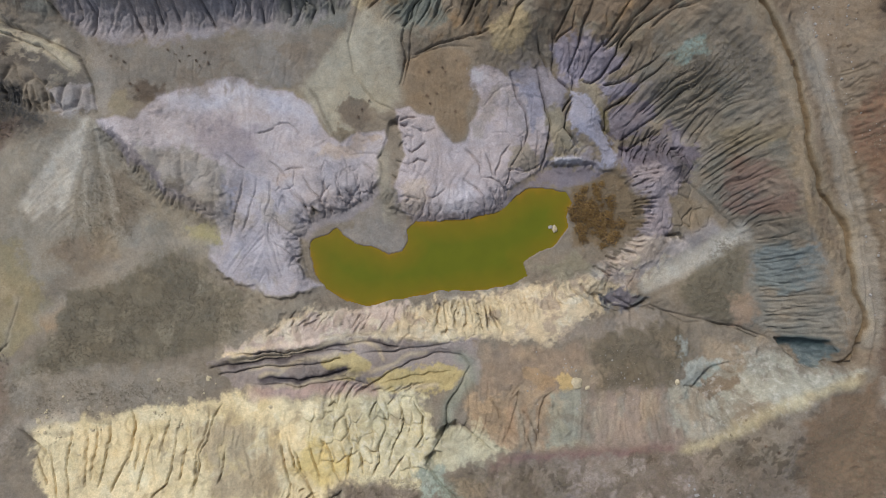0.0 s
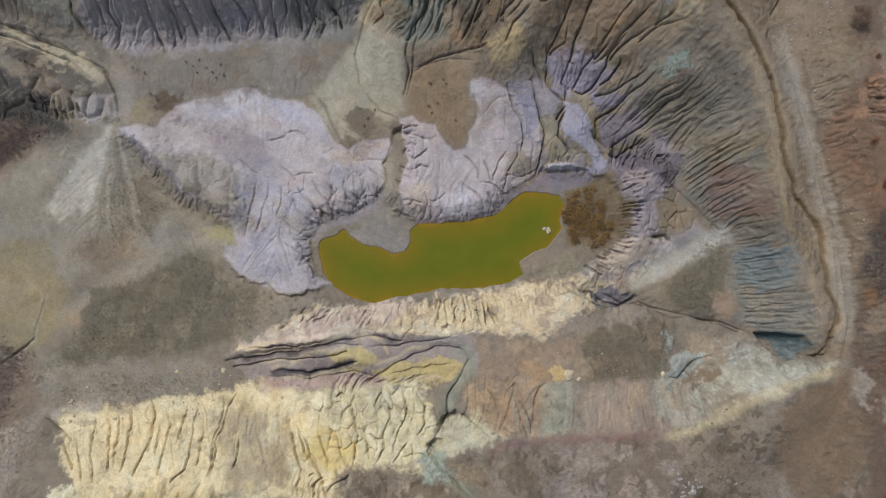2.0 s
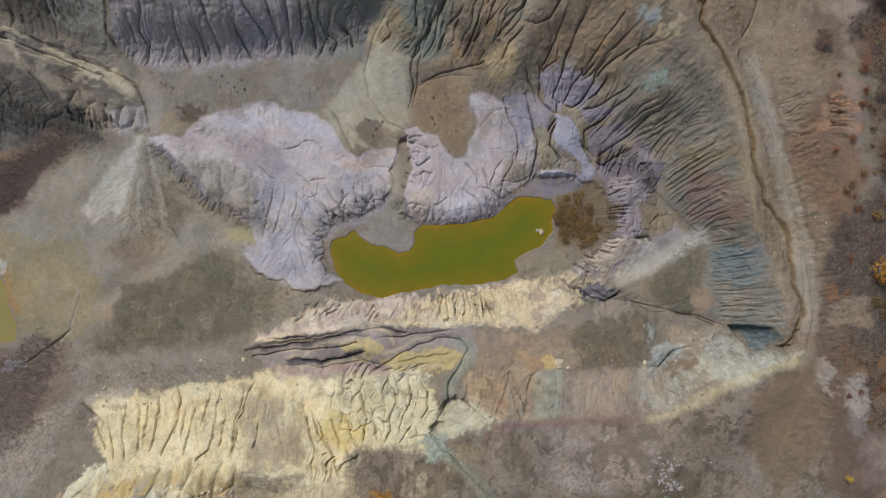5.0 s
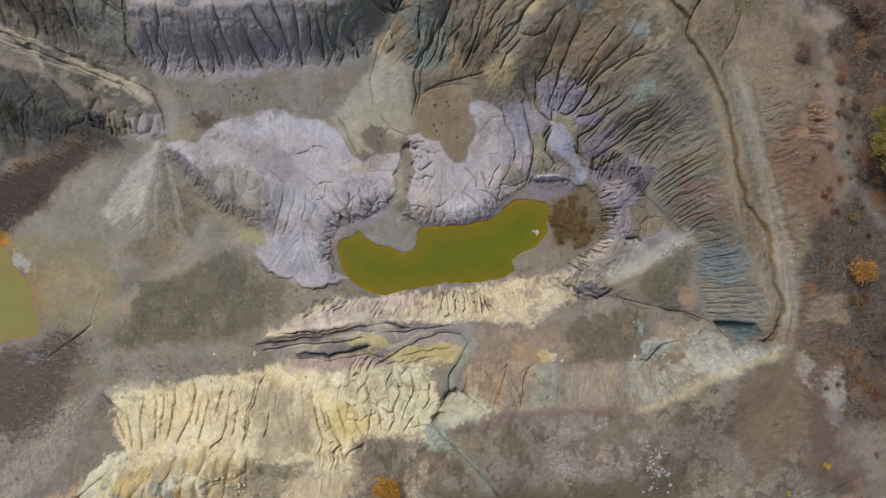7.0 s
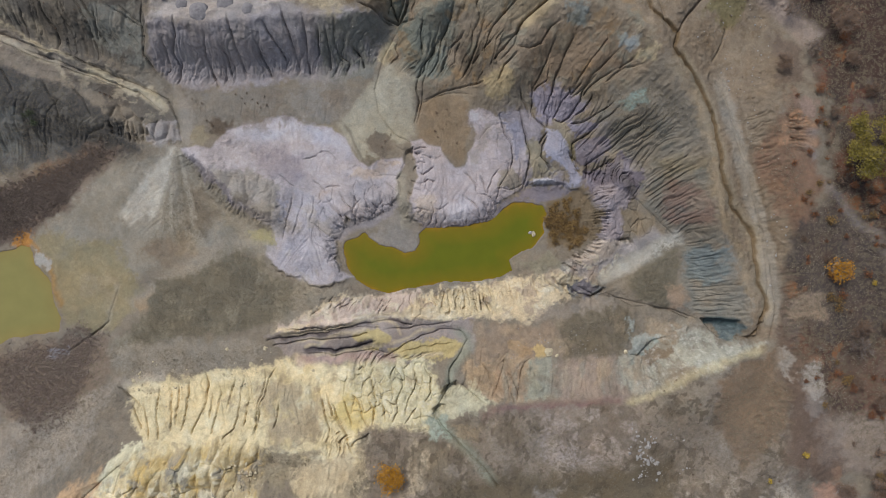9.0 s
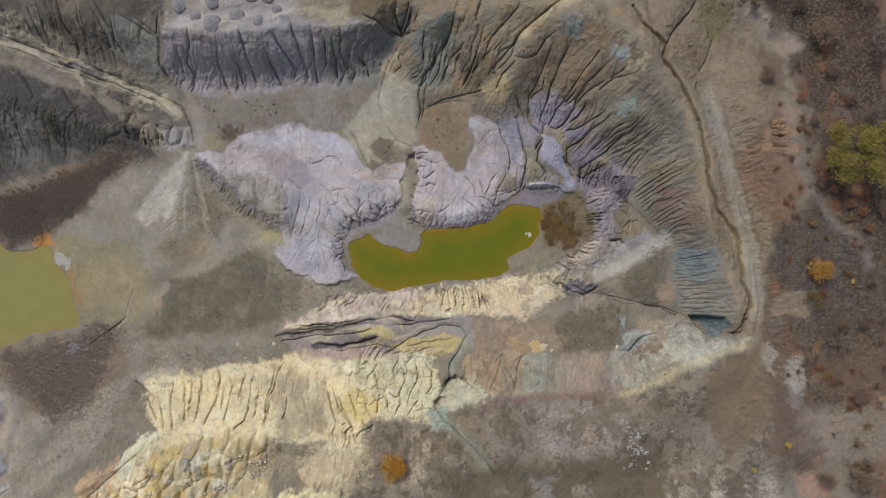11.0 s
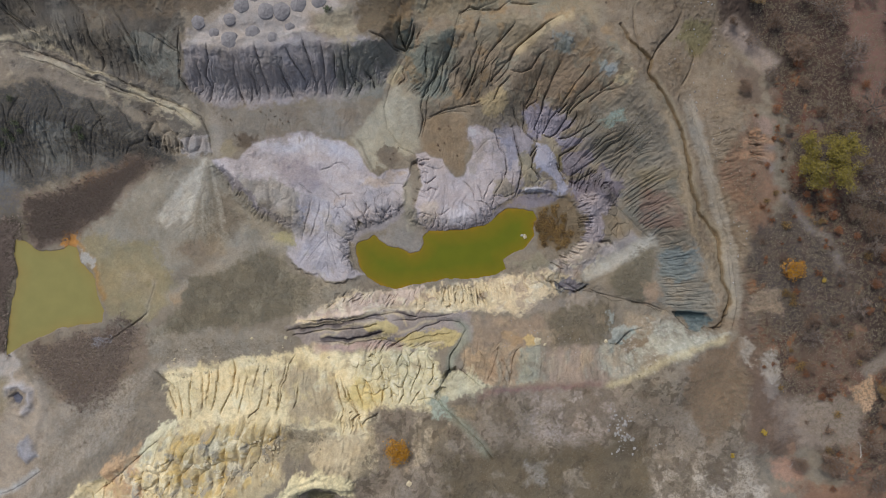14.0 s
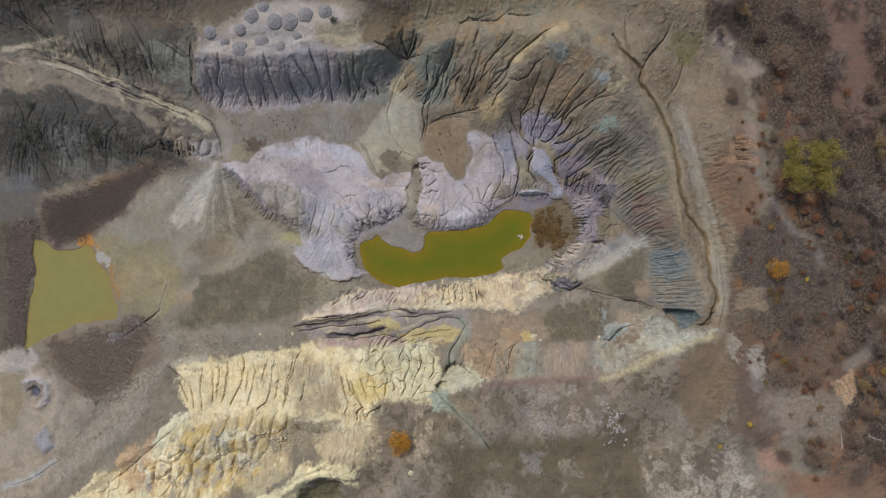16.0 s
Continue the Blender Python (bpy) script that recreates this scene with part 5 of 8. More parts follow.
# the north-western valley
zone([(-98.23, 58.31), (-51.11, 56.52), (-51.23, 44.46), (-54.53, 32.91), (-65.08, 35.47), (-80.72, 40.24), (-101.99, 43.62)], (93, 87, 79), 1.5)
zone([(-83.39, 57.71), (-44.18, 57.64), (-35.18, 51.03), (-47, 46.65), (-69.46, 45.32)], (106, 94, 80), 2)
zone([(-64.71, 42.94), (-53.54, 43.16), (-54.4, 33.44), (-62.46, 36.58)], (118, 116, 108), 1.5)
zone([(-102, 43.03), (-76.95, 43.73), (-71.1, 37.87), (-60.13, 33.6), (-50.61, 30.68), (-46.9, 24.55), (-49.3, 18.43), (-55.27, 24.47), (-67.2, 29.84), (-79, 35.15), (-101.9, 35.13)], (106, 99, 90), 1.2)
strip([(-95.05, 43.53), (-87.8, 43.78), (-81.76, 42.33), (-74.72, 37.85), (-66.91, 34.86)], 0.5, (178, 164, 136), 0.4, 0.3, 0.9, 0.8)
strip([(-87.65, 44.67), (-80.74, 43.96), (-74.77, 41.67), (-70.49, 38.1)], 0.9, (150, 138, 118), 0.7, 0.3, 0.9, 0.8)
strip([(-94.63, 38.75), (-87.88, 40.18), (-81.91, 39.25), (-77.03, 36.57)], 1.4, (152, 137, 118), 1.0, 0.3, 0.9, 0.8)
strip([(-65.1, 33.04), (-59.06, 30.02), (-53.63, 28.46), (-50.59, 26.03)], 0.7, (180, 168, 140), 0.5, 0.3, 0.9, 0.8)
strip([(-58.94, 33), (-51.78, 30.65), (-47.89, 25.16), (-47.45, 19.64)], 1.4, (128, 120, 108), 0.8)
zone([(-54.66, 22.64), (-48.73, 23.94), (-48.32, 20.26), (-51.74, 18.43), (-54.09, 19.61)], (152, 144, 138), 0.8)
zone([(-101.91, 33.93), (-80.16, 33.92), (-67.19, 29.23), (-58.89, 22.63), (-55.52, 17.24), (-75.01, 16.27), (-89.9, 12.54), (-104.56, 13.75)], (76, 73, 70), 2)
zone([(-104.31, 17.43), (-91.11, 16.26), (-88.14, 8.83), (-104.64, 5.08)], (98, 98, 98), 2.5)
zone([(-84.24, 26.82), (-78.39, 25.68), (-78.73, 17.51), (-84.84, 18.73)], (108, 107, 102), 1.5)
zone([(-95.17, 41.35), (-88.1, 42.06), (-79.75, 38.49), (-71.25, 35.46), (-65.9, 32.11), (-73.24, 31), (-79.1, 33.94), (-87.47, 35.72), (-94.67, 35.1)], (134, 123, 110), 1.6, 0.5, 0.8, 0.9)
for line in ([(-95.22, 43.19), (-89.22, 43.84), (-83.67, 44.44), (-79.28, 42.26), (-76.71, 39.59)], [(-68.71, 33.57), (-65.28, 31.86), (-59.17, 30.03), (-54.37, 28), (-50.7, 25.55)], [(-87.95, 40.77), (-79.71, 38.1), (-71.24, 34.23), (-67.91, 30.45)], [(-60.41, 32.11), (-55.53, 30.04), (-53.12, 29.44)]):
    strip(line, 0.5, (178, 166, 144), 0.5, 0.25, 0.7, 0.8)
zone([(-63.36, 30.6), (-59.17, 30.03), (-57.23, 26.31), (-61.32, 25.63)], (92, 84, 76), 1.0, 0.4, 0.6, 0.8)
# the flat under the bluff and the small fans
zone([(-48.23, 29.5), (-32.41, 29.59), (-17.62, 30.11), (-22.65, 21.3), (-30, 24.71), (-41.02, 21.61), (-46.86, 20.87)], (128, 120, 109), 1.5)
zone([(-19.42, 23.48), (-16.72, 25.9), (-13.85, 29.68), (-11.03, 32.23), (-8.97, 33.68), (-7.6, 31.82), (-6.2, 29.44), (-5.15, 26.43), (-5.06, 22.54), (-5.59, 20.36), (-7.21, 19.39), (-9.23, 21.04), (-12.84, 21.02), (-13.37, 18.63), (-11.3, 16.86), (-13.27, 15.43), (-15.02, 16.23), (-16.44, 18.49), (-17.85, 21.07)], (160, 152, 133), 1.6, 0.3, 0.5, 1.0, 0.4)
zone([(-10.21, 32.02), (-7.91, 34.23), (-5.33, 33.22), (-4.11, 30.17), (-4.87, 24.91), (-5.57, 21.36), (-8.13, 23.39), (-9.67, 27.35)], (152, 143, 124), 1.2, 0.3, 0.5, 0.8, 0.4)
zone([(-4.2, 26.65), (-0.64, 28.01), (2.55, 27.84), (4.92, 26.45), (5.55, 23), (4.74, 19.16), (4.24, 15.56), (2.46, 15.43), (0.46, 17.5), (-1.14, 19.13), (-2.75, 19.97), (-4.44, 20.94), (-4.89, 23.34)], (134, 117, 96), 1.0, 0.3, 0.4, 1.0, 0.4)
zone([(-13.65, 20.87), (-11.86, 22.22), (-9.63, 21.19), (-8.84, 18.18), (-10.5, 16.86), (-12.72, 18.22)], (112, 101, 88), 1.0, 0.4, 0.6, 0.9)
zone([(-14.85, 16.39), (-13.38, 17.66), (-11.63, 16.7), (-12.95, 15.27), (-14.15, 15.26)], (118, 106, 88), 0.8, 0.3, 0.4, 0.9)
for line in ([(-8.97, 33.68), (-11.52, 29.01), (-14.38, 24.19), (-15.94, 19.45)], [(-8.97, 33.35), (-10.3, 28.15), (-11.37, 22.63)], [(-9.38, 32.74), (-12.72, 28.18), (-16.82, 23.43)], [(-7.93, 31.84), (-7.72, 27.26), (-6.36, 22.16)], [(-6.18, 30.18), (-5.49, 25.64), (-5.25, 20.97)]):
    strip(line, 0.7, (170, 163, 145), 0.7, 0.2, 0.5, 0.45)
strip([(-18.04, 23.45), (-16.87, 21.7), (-15.95, 19.05), (-14.53, 16.39), (-13.27, 15.27)], 0.25, (112, 104, 92), 0.25, 0.1, 0.2, 0.6)
strip([(-26.55, 23.73), (-25.13, 22.77), (-23.51, 22.43), (-21.54, 22.87), (-19.93, 22.53), (-18.02, 20.59), (-16.77, 18.17), (-15.18, 16.07)], 0.35, (150, 138, 112), 0.3, 0.1, 0.2, 0.7)
for line in ([(-27.14, 31.08), (-26.72, 27.49), (-26.13, 23.96)], [(-23.94, 30.67), (-23.19, 26.66), (-22.5, 23.52)], [(-21.51, 31.43), (-20.33, 27.39), (-19.41, 23.87)], [(-18.28, 32.19), (-17.62, 28.9), (-17.38, 25.76)], [(-48.85, 30.88), (-47.47, 26.74), (-46.6, 21.87), (-47.09, 19.05)], [(-47.14, 28.38), (-46.4, 24.3), (-46.63, 20.25)]):
    strip(line, 0.8, (146, 138, 127), 0.8, 0.2, 0.6, 0.6)
zone([(-27.12, 31.47), (-19.93, 31.86), (-17.86, 28.9), (-19.19, 25.03), (-21.69, 23.51), (-26.52, 24.35)], (134, 128, 120), 3.0, 0.5, 0.6, 0.7)
zone([(-42.42, 23.56), (-39.82, 24.47), (-39.16, 22.51), (-40.41, 19.91), (-41.69, 20.69)], (98, 86, 74), 1.0, 0.4, 0.8, 0.9)
zone([(-35.3, 30.04), (-31.2, 30.76), (-30.45, 26.74), (-33.72, 26)], (124, 115, 104), 1.6, 0.5, 0.8, 0.8)
zone([(-21.1, 30.61), (-17.85, 31.32), (-16.67, 27.7), (-19.13, 26.57)], (112, 104, 94), 1.6, 0.5, 0.8, 0.6)
zone([(-46.6, 21.87), (-44.22, 22.66), (-42.22, 19.84), (-43.26, 18.42), (-45.6, 18.98)], (138, 128, 108), 0.8, 0.3, 0.5, 0.9)
# the white terraces
zone(TERRACE, (174, 164, 163), 0.6, 0.25, 0.2, 1.0, 0.15)
zone(TERRACE_EAST, (175, 164, 163), 0.6, 0.3, 0.3, 1.0, 0.2)
zone([(-39.53, 22.09), (-33.46, 23.66), (-29.35, 24.39), (-25.79, 22.78), (-20.1, 22.29), (-18.11, 20.27), (-16.94, 17.85), (-21.82, 19.55), (-26.65, 20.39), (-31.53, 20.44), (-35.49, 19.62), (-38.91, 19.14)], (180, 175, 180), 2.0, 0.4, 0.5, 0.9, 0.4)
zone([(-34.22, 18.76), (-29.88, 19.19), (-25.86, 17.13), (-25.08, 13.89), (-27.51, 12.29), (-31.37, 13.06), (-33.71, 15.88)], (148, 138, 141), 2.5, 0.6, 0.6, 0.85)
zone([(-44.14, 14.95), (-39.62, 14.38), (-34.46, 14.01), (-29.87, 12.28), (-30.2, 8.22), (-31.5, 5.67), (-36.16, 7.45), (-39.99, 10.26), (-42.91, 12.32)], (150, 143, 134), 1.4, 0.5, 0.6, 0.9)
zone([(-38.55, 10.18), (-35.11, 9.95), (-34.09, 7.42), (-37.84, 7.88)], (112, 104, 92), 1.2, 0.4, 0.6, 0.7)
zone([(-47.02, 17.08), (-45.12, 17.11), (-42, 14.4), (-39.18, 11.34), (-37.35, 7.86), (-33.8, 6.8), (-31.16, 5.66), (-31.35, 3.93), (-34.17, 5.08), (-38.48, 5.95), (-41.26, 8.39), (-42.34, 10.62), (-45.04, 12.74)], (124, 117, 121), 0.8, 0.3, 0.4, 0.8)
zone([(-30.23, 9.03), (-28.42, 8.67), (-27.63, 5.83), (-29.68, 5.04)], (174, 172, 184), 1.0, 0.4, 0.5, 0.8)
zone([(-27.57, 10.69), (-20.31, 9.01), (-18.69, 3.79), (-19.94, 1.73), (-20.03, -2.38), (-18.67, -4.45), (-23.96, -6.44), (-27.89, -4.77), (-30.8, -2.93), (-29.55, 1.8)], (170, 163, 166), 1.2, 0.4, 0.5, 0.9)
zone([(-16.17, 14.79), (-13.78, 14.47), (-10.53, 16.25), (-8.09, 15.81), (-10.6, 14.04), (-13.81, 13.03), (-17, 13.42)], (182, 163, 146), 1.2, 0.4, 0.5, 0.8)
zone([(-22.74, 11.06), (-20.7, 10.23), (-21.99, 7.82), (-23.18, 9.04)], (176, 160, 150), 1.2, 0.4, 0.5, 0.6)
zone([(-17.02, 11.4), (-9, 12.66), (-8.64, 9.4), (-14.04, 6.19), (-17.1, 7.77)], (158, 150, 150), 1.2, 0.4, 0.5, 0.7)
zone([(-0.67, 9.23), (5.66, 9.19), (6.48, 6.38), (2.38, 4.81), (-0.49, 5.01)], (182, 175, 178), 1.2, 0.4, 0.5, 0.9)
zone([(-5.06, 8.87), (-2.04, 10.47), (-1.66, 7.62), (-2.39, 5.28), (-5.4, 5.86)], (180, 166, 152), 1.0, 0.4, 0.5, 0.7)
zone([(7.32, 19.94), (10.96, 21.53), (12.99, 17.98), (13.81, 15.18), (10.96, 17.97)], (140, 131, 126), 1.0, 0.4, 0.5, 0.8)
zone([(10.97, 13.21), (14.22, 14.78), (15.47, 11.71), (12.71, 10.48), (10.83, 11.22)], (148, 138, 122), 0.8, 0.4, 0.5, 0.8)
zone([(5.07, 25.15), (6.5, 25.45), (7.15, 23.79), (6.19, 21.86), (5.39, 23)], (184, 178, 178), 0.6, 0.2, 0.3, 0.9)
zone([(5.54, 17.99), (6.51, 20.71), (10.5, 23.75), (8.13, 19.17), (6.51, 15.23), (4.89, 15.24)], (156, 147, 138), 0.8, 0.4, 0.5, 0.7)
# the lavender clays above the head of the pond
zone([(10.48, 24.48), (14.41, 25.92), (16.48, 24.48), (18.54, 22.97), (18.94, 19.79), (18.58, 17.06), (21.15, 14.18), (25.38, 11.15), (22.08, 11.82), (17.62, 12.05), (15.49, 11.32), (16.12, 14.24), (16.57, 17.48), (14.49, 21.74)], (146, 139, 143), 1.0, 0.4, 0.5)
zone([(16.23, 28.37), (18.31, 29.68), (20.51, 30.17), (23.02, 28.61), (26, 27.44), (26.96, 24.9), (24.52, 22.89), (21.01, 23.03), (18.54, 22.97), (16.48, 24.48)], (144, 136, 145), 1.2, 0.4, 0.5)
zone([(12.11, 22.6), (14.88, 22.91), (15.5, 19.04), (14.2, 15.96), (13.15, 17.17)], (146, 142, 152), 0.8, 0.3, 0.4)
zone([(15.97, 19.42), (18.52, 19.78), (19.25, 16.51), (21.54, 14.17), (21.16, 12.89), (16.78, 12.69)], (148, 138, 118), 0.8, 0.3, 0.4)
zone([(19.76, 21.79), (22.24, 21.29), (24.2, 19.12), (24.72, 16.44), (26.17, 14.22), (26.49, 12.1), (24.08, 11.93), (22.53, 15.48), (20.22, 16.27), (19.19, 18.61)], (160, 157, 168), 0.7, 0.3, 0.4)
zone([(20.86, 23.03), (22.99, 22.97), (24.69, 20.26), (23.69, 18.71), (22.24, 21.05)], (142, 132, 114), 0.6, 0.3, 0.4)
zone([(24, 22.14), (26.45, 22.8), (28.59, 21.79), (27.05, 20.58), (25.11, 20.03)], (126, 119, 129), 0.6, 0.3, 0.4)
zone([(24.57, 18.76), (26.32, 20.25), (29.47, 20.27), (31.24, 18.4), (29.04, 16.15), (26.99, 14.78), (25.78, 15.21)], (122, 114, 120), 0.8, 0.3, 0.4)
zone([(26.6, 14.23), (30.56, 14.89), (33.03, 13.75), (33.82, 11.38), (32.64, 9.04), (28.88, 8.47), (27.01, 10.72)], (118, 108, 114), 0.8, 0.3, 0.4)
zone([(30.23, 14.53), (32.64, 13.76), (33.2, 11.78), (31.56, 11.83)], (142, 128, 126), 0.6, 0.3, 0.4, 0.8)
zone([(23.49, 19.47), (25.03, 19.13), (25.35, 16.42), (24.54, 16.03)], (128, 117, 86), 0.5, 0.2, 0.3, 0.9)
strip([(17.04, 12.37), (21.37, 12.44)], 0.45, (186, 182, 186), 0.3, 0.05, 0.1)
# mud round the pond
strip([(-19.61, 1.32), (-18.46, 3.21), (-16.18, 4.59), (-13.72, 4.98), (-10.81, 5.78), (-9.12, 7.4), (-7.43, 9)], 1.0, (140, 133, 133), 0.6, 0.1, 0.3, 0.9)
zone([(-14.18, 2.35), (-12.06, 3.72), (-9.98, 5.77), (-8.45, 8.21), (-7.09, 9.81), (-5.77, 7.3), (-4.87, 4.48), (-4.07, 3.08), (-4.68, -0.06), (-6.76, -0.7), (-9.23, 0.32), (-12.12, 1)], (136, 128, 118), 0.6, 0.2, 0.3)
strip([(-7.02, 14.52), (-7.69, 11.41), (-7.27, 8.18), (-6.7, 3.26)], 0.9, (146, 138, 122), 0.5, 0.1, 0.3, 0.8)
# narrow darker line along the foot of the eastern terrace
strip([(-4.22, 4.07), (-0.91, 4.53), (4.03, 4.65), (7.51, 5.12), (10.26, 6.26), (11.92, 8.22), (13.57, 9.27)], 0.45, (116, 108, 110), 0.3, 0.1, 0.2, 0.9)
zone([(13.58, 8.87), (15.24, 10.83), (17.66, 11.58), (22.1, 11.66), (26.07, 10.66), (23.81, 9.72), (19.75, 8.8), (16.89, 9)], (128, 119, 122), 0.8, 0.3, 0.4)
# the fan and the western flats
zone([(-48.67, 18.66), (-42.01, 11.72), (-35.12, 5.07), (-32.73, 0.12), (-43.84, 0.12), (-60.19, -7.34), (-70.44, -9.87), (-72.94, -4.87), (-76.69, 2.62), (-68.61, 11.27), (-58.39, 16.14)], (140, 132, 118), 1.5)
zone([(-76.69, 2.62), (-60.08, 1.37), (-56.41, -9.82), (-62.64, -16.03), (-70.42, -14.86), (-73.57, -6.12)], (140, 128, 100), 2.5)
for ray in ([(-48.68, 18.42), (-53.92, 13.63), (-59.98, 5.33)], [(-48.69, 18.18), (-52.7, 13.02), (-57.43, 5.69)], [(-48.56, 18.18), (-51.47, 12.41), (-54.23, 6.3)]):
    strip(ray, 0.9, (186, 180, 168), 0.8, 0.2, 0.8, 0.9)
zone([(-47.82, 13.64), (-41.25, 7.53), (-42, 1.98), (-47.41, 4.44)], (128, 117, 102), 2)
zone([(-55.57, 1.36), (-47.42, 2.84), (-45.05, -1.11), (-51.29, -3.59), (-56.24, -1.36)], (126, 109, 91), 3, strength=0.7)
zone([(-35.18, 2.6), (-31.48, 3.22), (-31.5, 0.12), (-35.22, 0.12)], (160, 150, 112), 1)
strip([(-31.5, -0.5), (-36.45, 0.5), (-42.61, -1.36), (-48.82, -4.21), (-53.89, -7.95), (-58.91, -11.06)], 1.3, (150, 140, 124), 1.0, 0.3, 0.8, 0.75)
strip([(-57.67, -11.06), (-52.64, -9.19), (-50.12, -6.7)], 1.2, (158, 134, 104), 1.0, 0.3, 0.8, 0.7)
zone([(-53.88, -7.33), (-37.69, -0.5), (-27.85, -6.09), (-23.98, -9.77), (-32.7, -14.74), (-47.57, -16.6), (-62.56, -19.74), (-56.35, -12.91)], (112, 104, 88), 2)
zone([(-63.87, -18.51), (-42.59, -16.59), (-32.7, -18.46), (-36.41, -22.17), (-50.08, -23.43), (-60.06, -24.7)], (142, 132, 117), 2)
strip([(-60.19, -5.84), (-61.43, -9.82), (-63.9, -16.04)], 0.5, (156, 145, 126), 0.5, 0.3, 0.6, 0.5)
zone([(-27.85, -4.85), (-20.32, -7.31), (-15.39, -9.18), (-22.65, -12.8), (-30.19, -14.72), (-27.74, -9.78)], (142, 131, 114), 1.5)
# reed beds and the shore of the lower pond
zone([(-90.05, 11.3), (-82.57, 12.54), (-73.21, 16.5), (-63.89, 19.28), (-59.11, 17.61), (-65.16, 11.87), (-70.89, 6.57), (-76.13, 3.61), (-79.36, 1.11), (-85.37, -0.51), (-89.85, 2.61)], (118, 102, 90), 2.5, 0.5, 0.8)
zone([(-76.97, 15.27), (-70.67, 16.86), (-64.39, 17.46), (-68.78, 13.75), (-74.46, 11.91)], (132, 104, 80), 2.0, 0.5, 0.8, 0.7)
zone([(-97.44, 12.53), (-90.05, 11.92), (-89.85, 2.61), (-91.68, 5.1), (-97.54, 5.7)], (98, 92, 88), 2.0, 0.5, 0.8, 0.8)
zone([(-104.64, 7.56), (-89.16, 5.12), (-89.19, -3.62), (-91.06, -11.12), (-92.89, -22.97), (-104.67, -22.82)], (98, 90, 76), 2)
zone([(-89.18, -21.11), (-74.19, -16.74), (-61.38, -16.03), (-62.5, -24.68), (-67.07, -31.93), (-78.2, -34.66), (-85.98, -25.89)], (128, 112, 97), 2.5)
zone([(-80.44, 3.62), (-77.31, 3.62), (-76.94, 1.12), (-79.44, 0.12), (-81.69, 0.12)], (172, 120, 56), 1, 0.3, 0.4, 0.85)
strip([(-77.32, 2), (-75.94, -0.87), (-73.45, -4.25), (-72.57, -6.75), (-70.95, -11.12)], 0.6, (160, 124, 74), 0.7, 0.3, 0.9, 0.7)
zone([(-76.44, -0.5), (-73.56, -2.37), (-74.2, -4.25), (-76.07, -3)], (166, 160, 150), 0.8)
zone([(-74.8, -18.36), (-70.95, -18.33), (-70.86, -20.05), (-74.08, -20.08)], (168, 166, 172), 0.8)
# the south-western corner
zone([(-104.66, -23.44), (-89.96, -24.73), (-83.42, -32.05), (-81.31, -43.96), (-87.4, -53.6), (-102.76, -57.1)], (160, 145, 127), 2)
zone([(-84.76, -34.57), (-60.06, -24.7), (-65.2, -36.5), (-77.46, -46.79), (-87.11, -54.02), (-84.03, -46.56)], (152, 141, 127), 2)
zone([(-104.64, -24.67), (-91.24, -24.74), (-89.67, -27.74), (-104.61, -28.13)], (168, 158, 148), 1)
zone([(-97.45, -22.5), (-91.83, -22.14), (-89.05, -24.75), (-91.05, -26.54), (-97.25, -25.92)], (168, 158, 148), 1.2, 0.4, 0.5, 1.0, 0.4)
strip([(-92.9, -31.12), (-91.67, -28.89), (-89.01, -28.38), (-86.76, -30.11), (-86.87, -33.12), (-88.85, -34.61)], 0.7, (172, 164, 160), 0.6, 0.2, 0.4)
zone([(-91.03, -30.87), (-89.53, -30.12), (-88.55, -31.37), (-89.07, -32.61), (-90.52, -32.35)], (96, 96, 106), 0.6, 0.2, 0.3, 1.0, 0.3)
zone([(-88.73, -40.5), (-87.03, -39.03), (-85.22, -40.49), (-84.79, -43.36), (-87.13, -44.91), (-88.93, -43.21)], (156, 152, 154), 0.9, 0.2, 0.3, 1.0, 0.4)
zone([(-97.27, -27.17), (-92.28, -26.91), (-91.64, -32.11), (-93.42, -39.51), (-97.09, -40.73)], (138, 126, 102), 2.0, 0.5, 0.5, 0.8, 0.5)
strip([(-84.86, -25.92), (-83.8, -32.09), (-85.33, -37.69), (-83.95, -43.06)], 1.2, (160, 148, 134), 0.9, 0.3, 0.5, 0.7)
strip([(-96.1, -52.1), (-90.39, -50.12), (-84.19, -45.66)], 0.7, (172, 168, 162), 0.6)
# the southern bank, its clefts, and the ground behind it
zone([(-27.68, -13.72), (-17.83, -8.79), (-10.49, -8.61), (11.97, -6.11), (17.95, -4.79), (24.52, -2.93), (27.88, -7.28), (17.83, -12.7), (11.73, -13.56), (-2.94, -13.09), (-17.68, -14.85), (-31.48, -16.61)], (208, 188, 154), 1)
zone([(-30.2, -14.97), (-16.6, -9.17), (-3, -7.62), (-7.83, -12.11), (-20.17, -14.63)], (194, 175, 160), 1.5)
zone([(-1.75, -7.98), (9.47, -7.11), (11.73, -12.7), (-0.49, -12.71)], (212, 193, 156), 1.5)
zone([(-33.34, -16.98), (-10.29, -12.98), (5.62, -13.32), (5.61, -19.4), (-10.34, -20.79), (-27.68, -20.27)], (150, 138, 130), 1)
zone([(-16.42, -16.05), (-11.52, -14.95), (-8.83, -17.3), (-11.6, -19.62), (-14.7, -18.65)], (178, 162, 118), 0.8)
zone([(-10.35, -19.83), (-5.39, -17.65), (1.96, -16.8), (4.16, -18.22), (0.73, -20.84), (-5.38, -21.15)], (184, 166, 118), 0.8)
zone([(5.62, -14.05), (19.03, -13.91), (25.25, -12.13), (22.56, -15.65), (16.29, -20.24), (5.59, -21.76)], (144, 126, 107), 1.5)
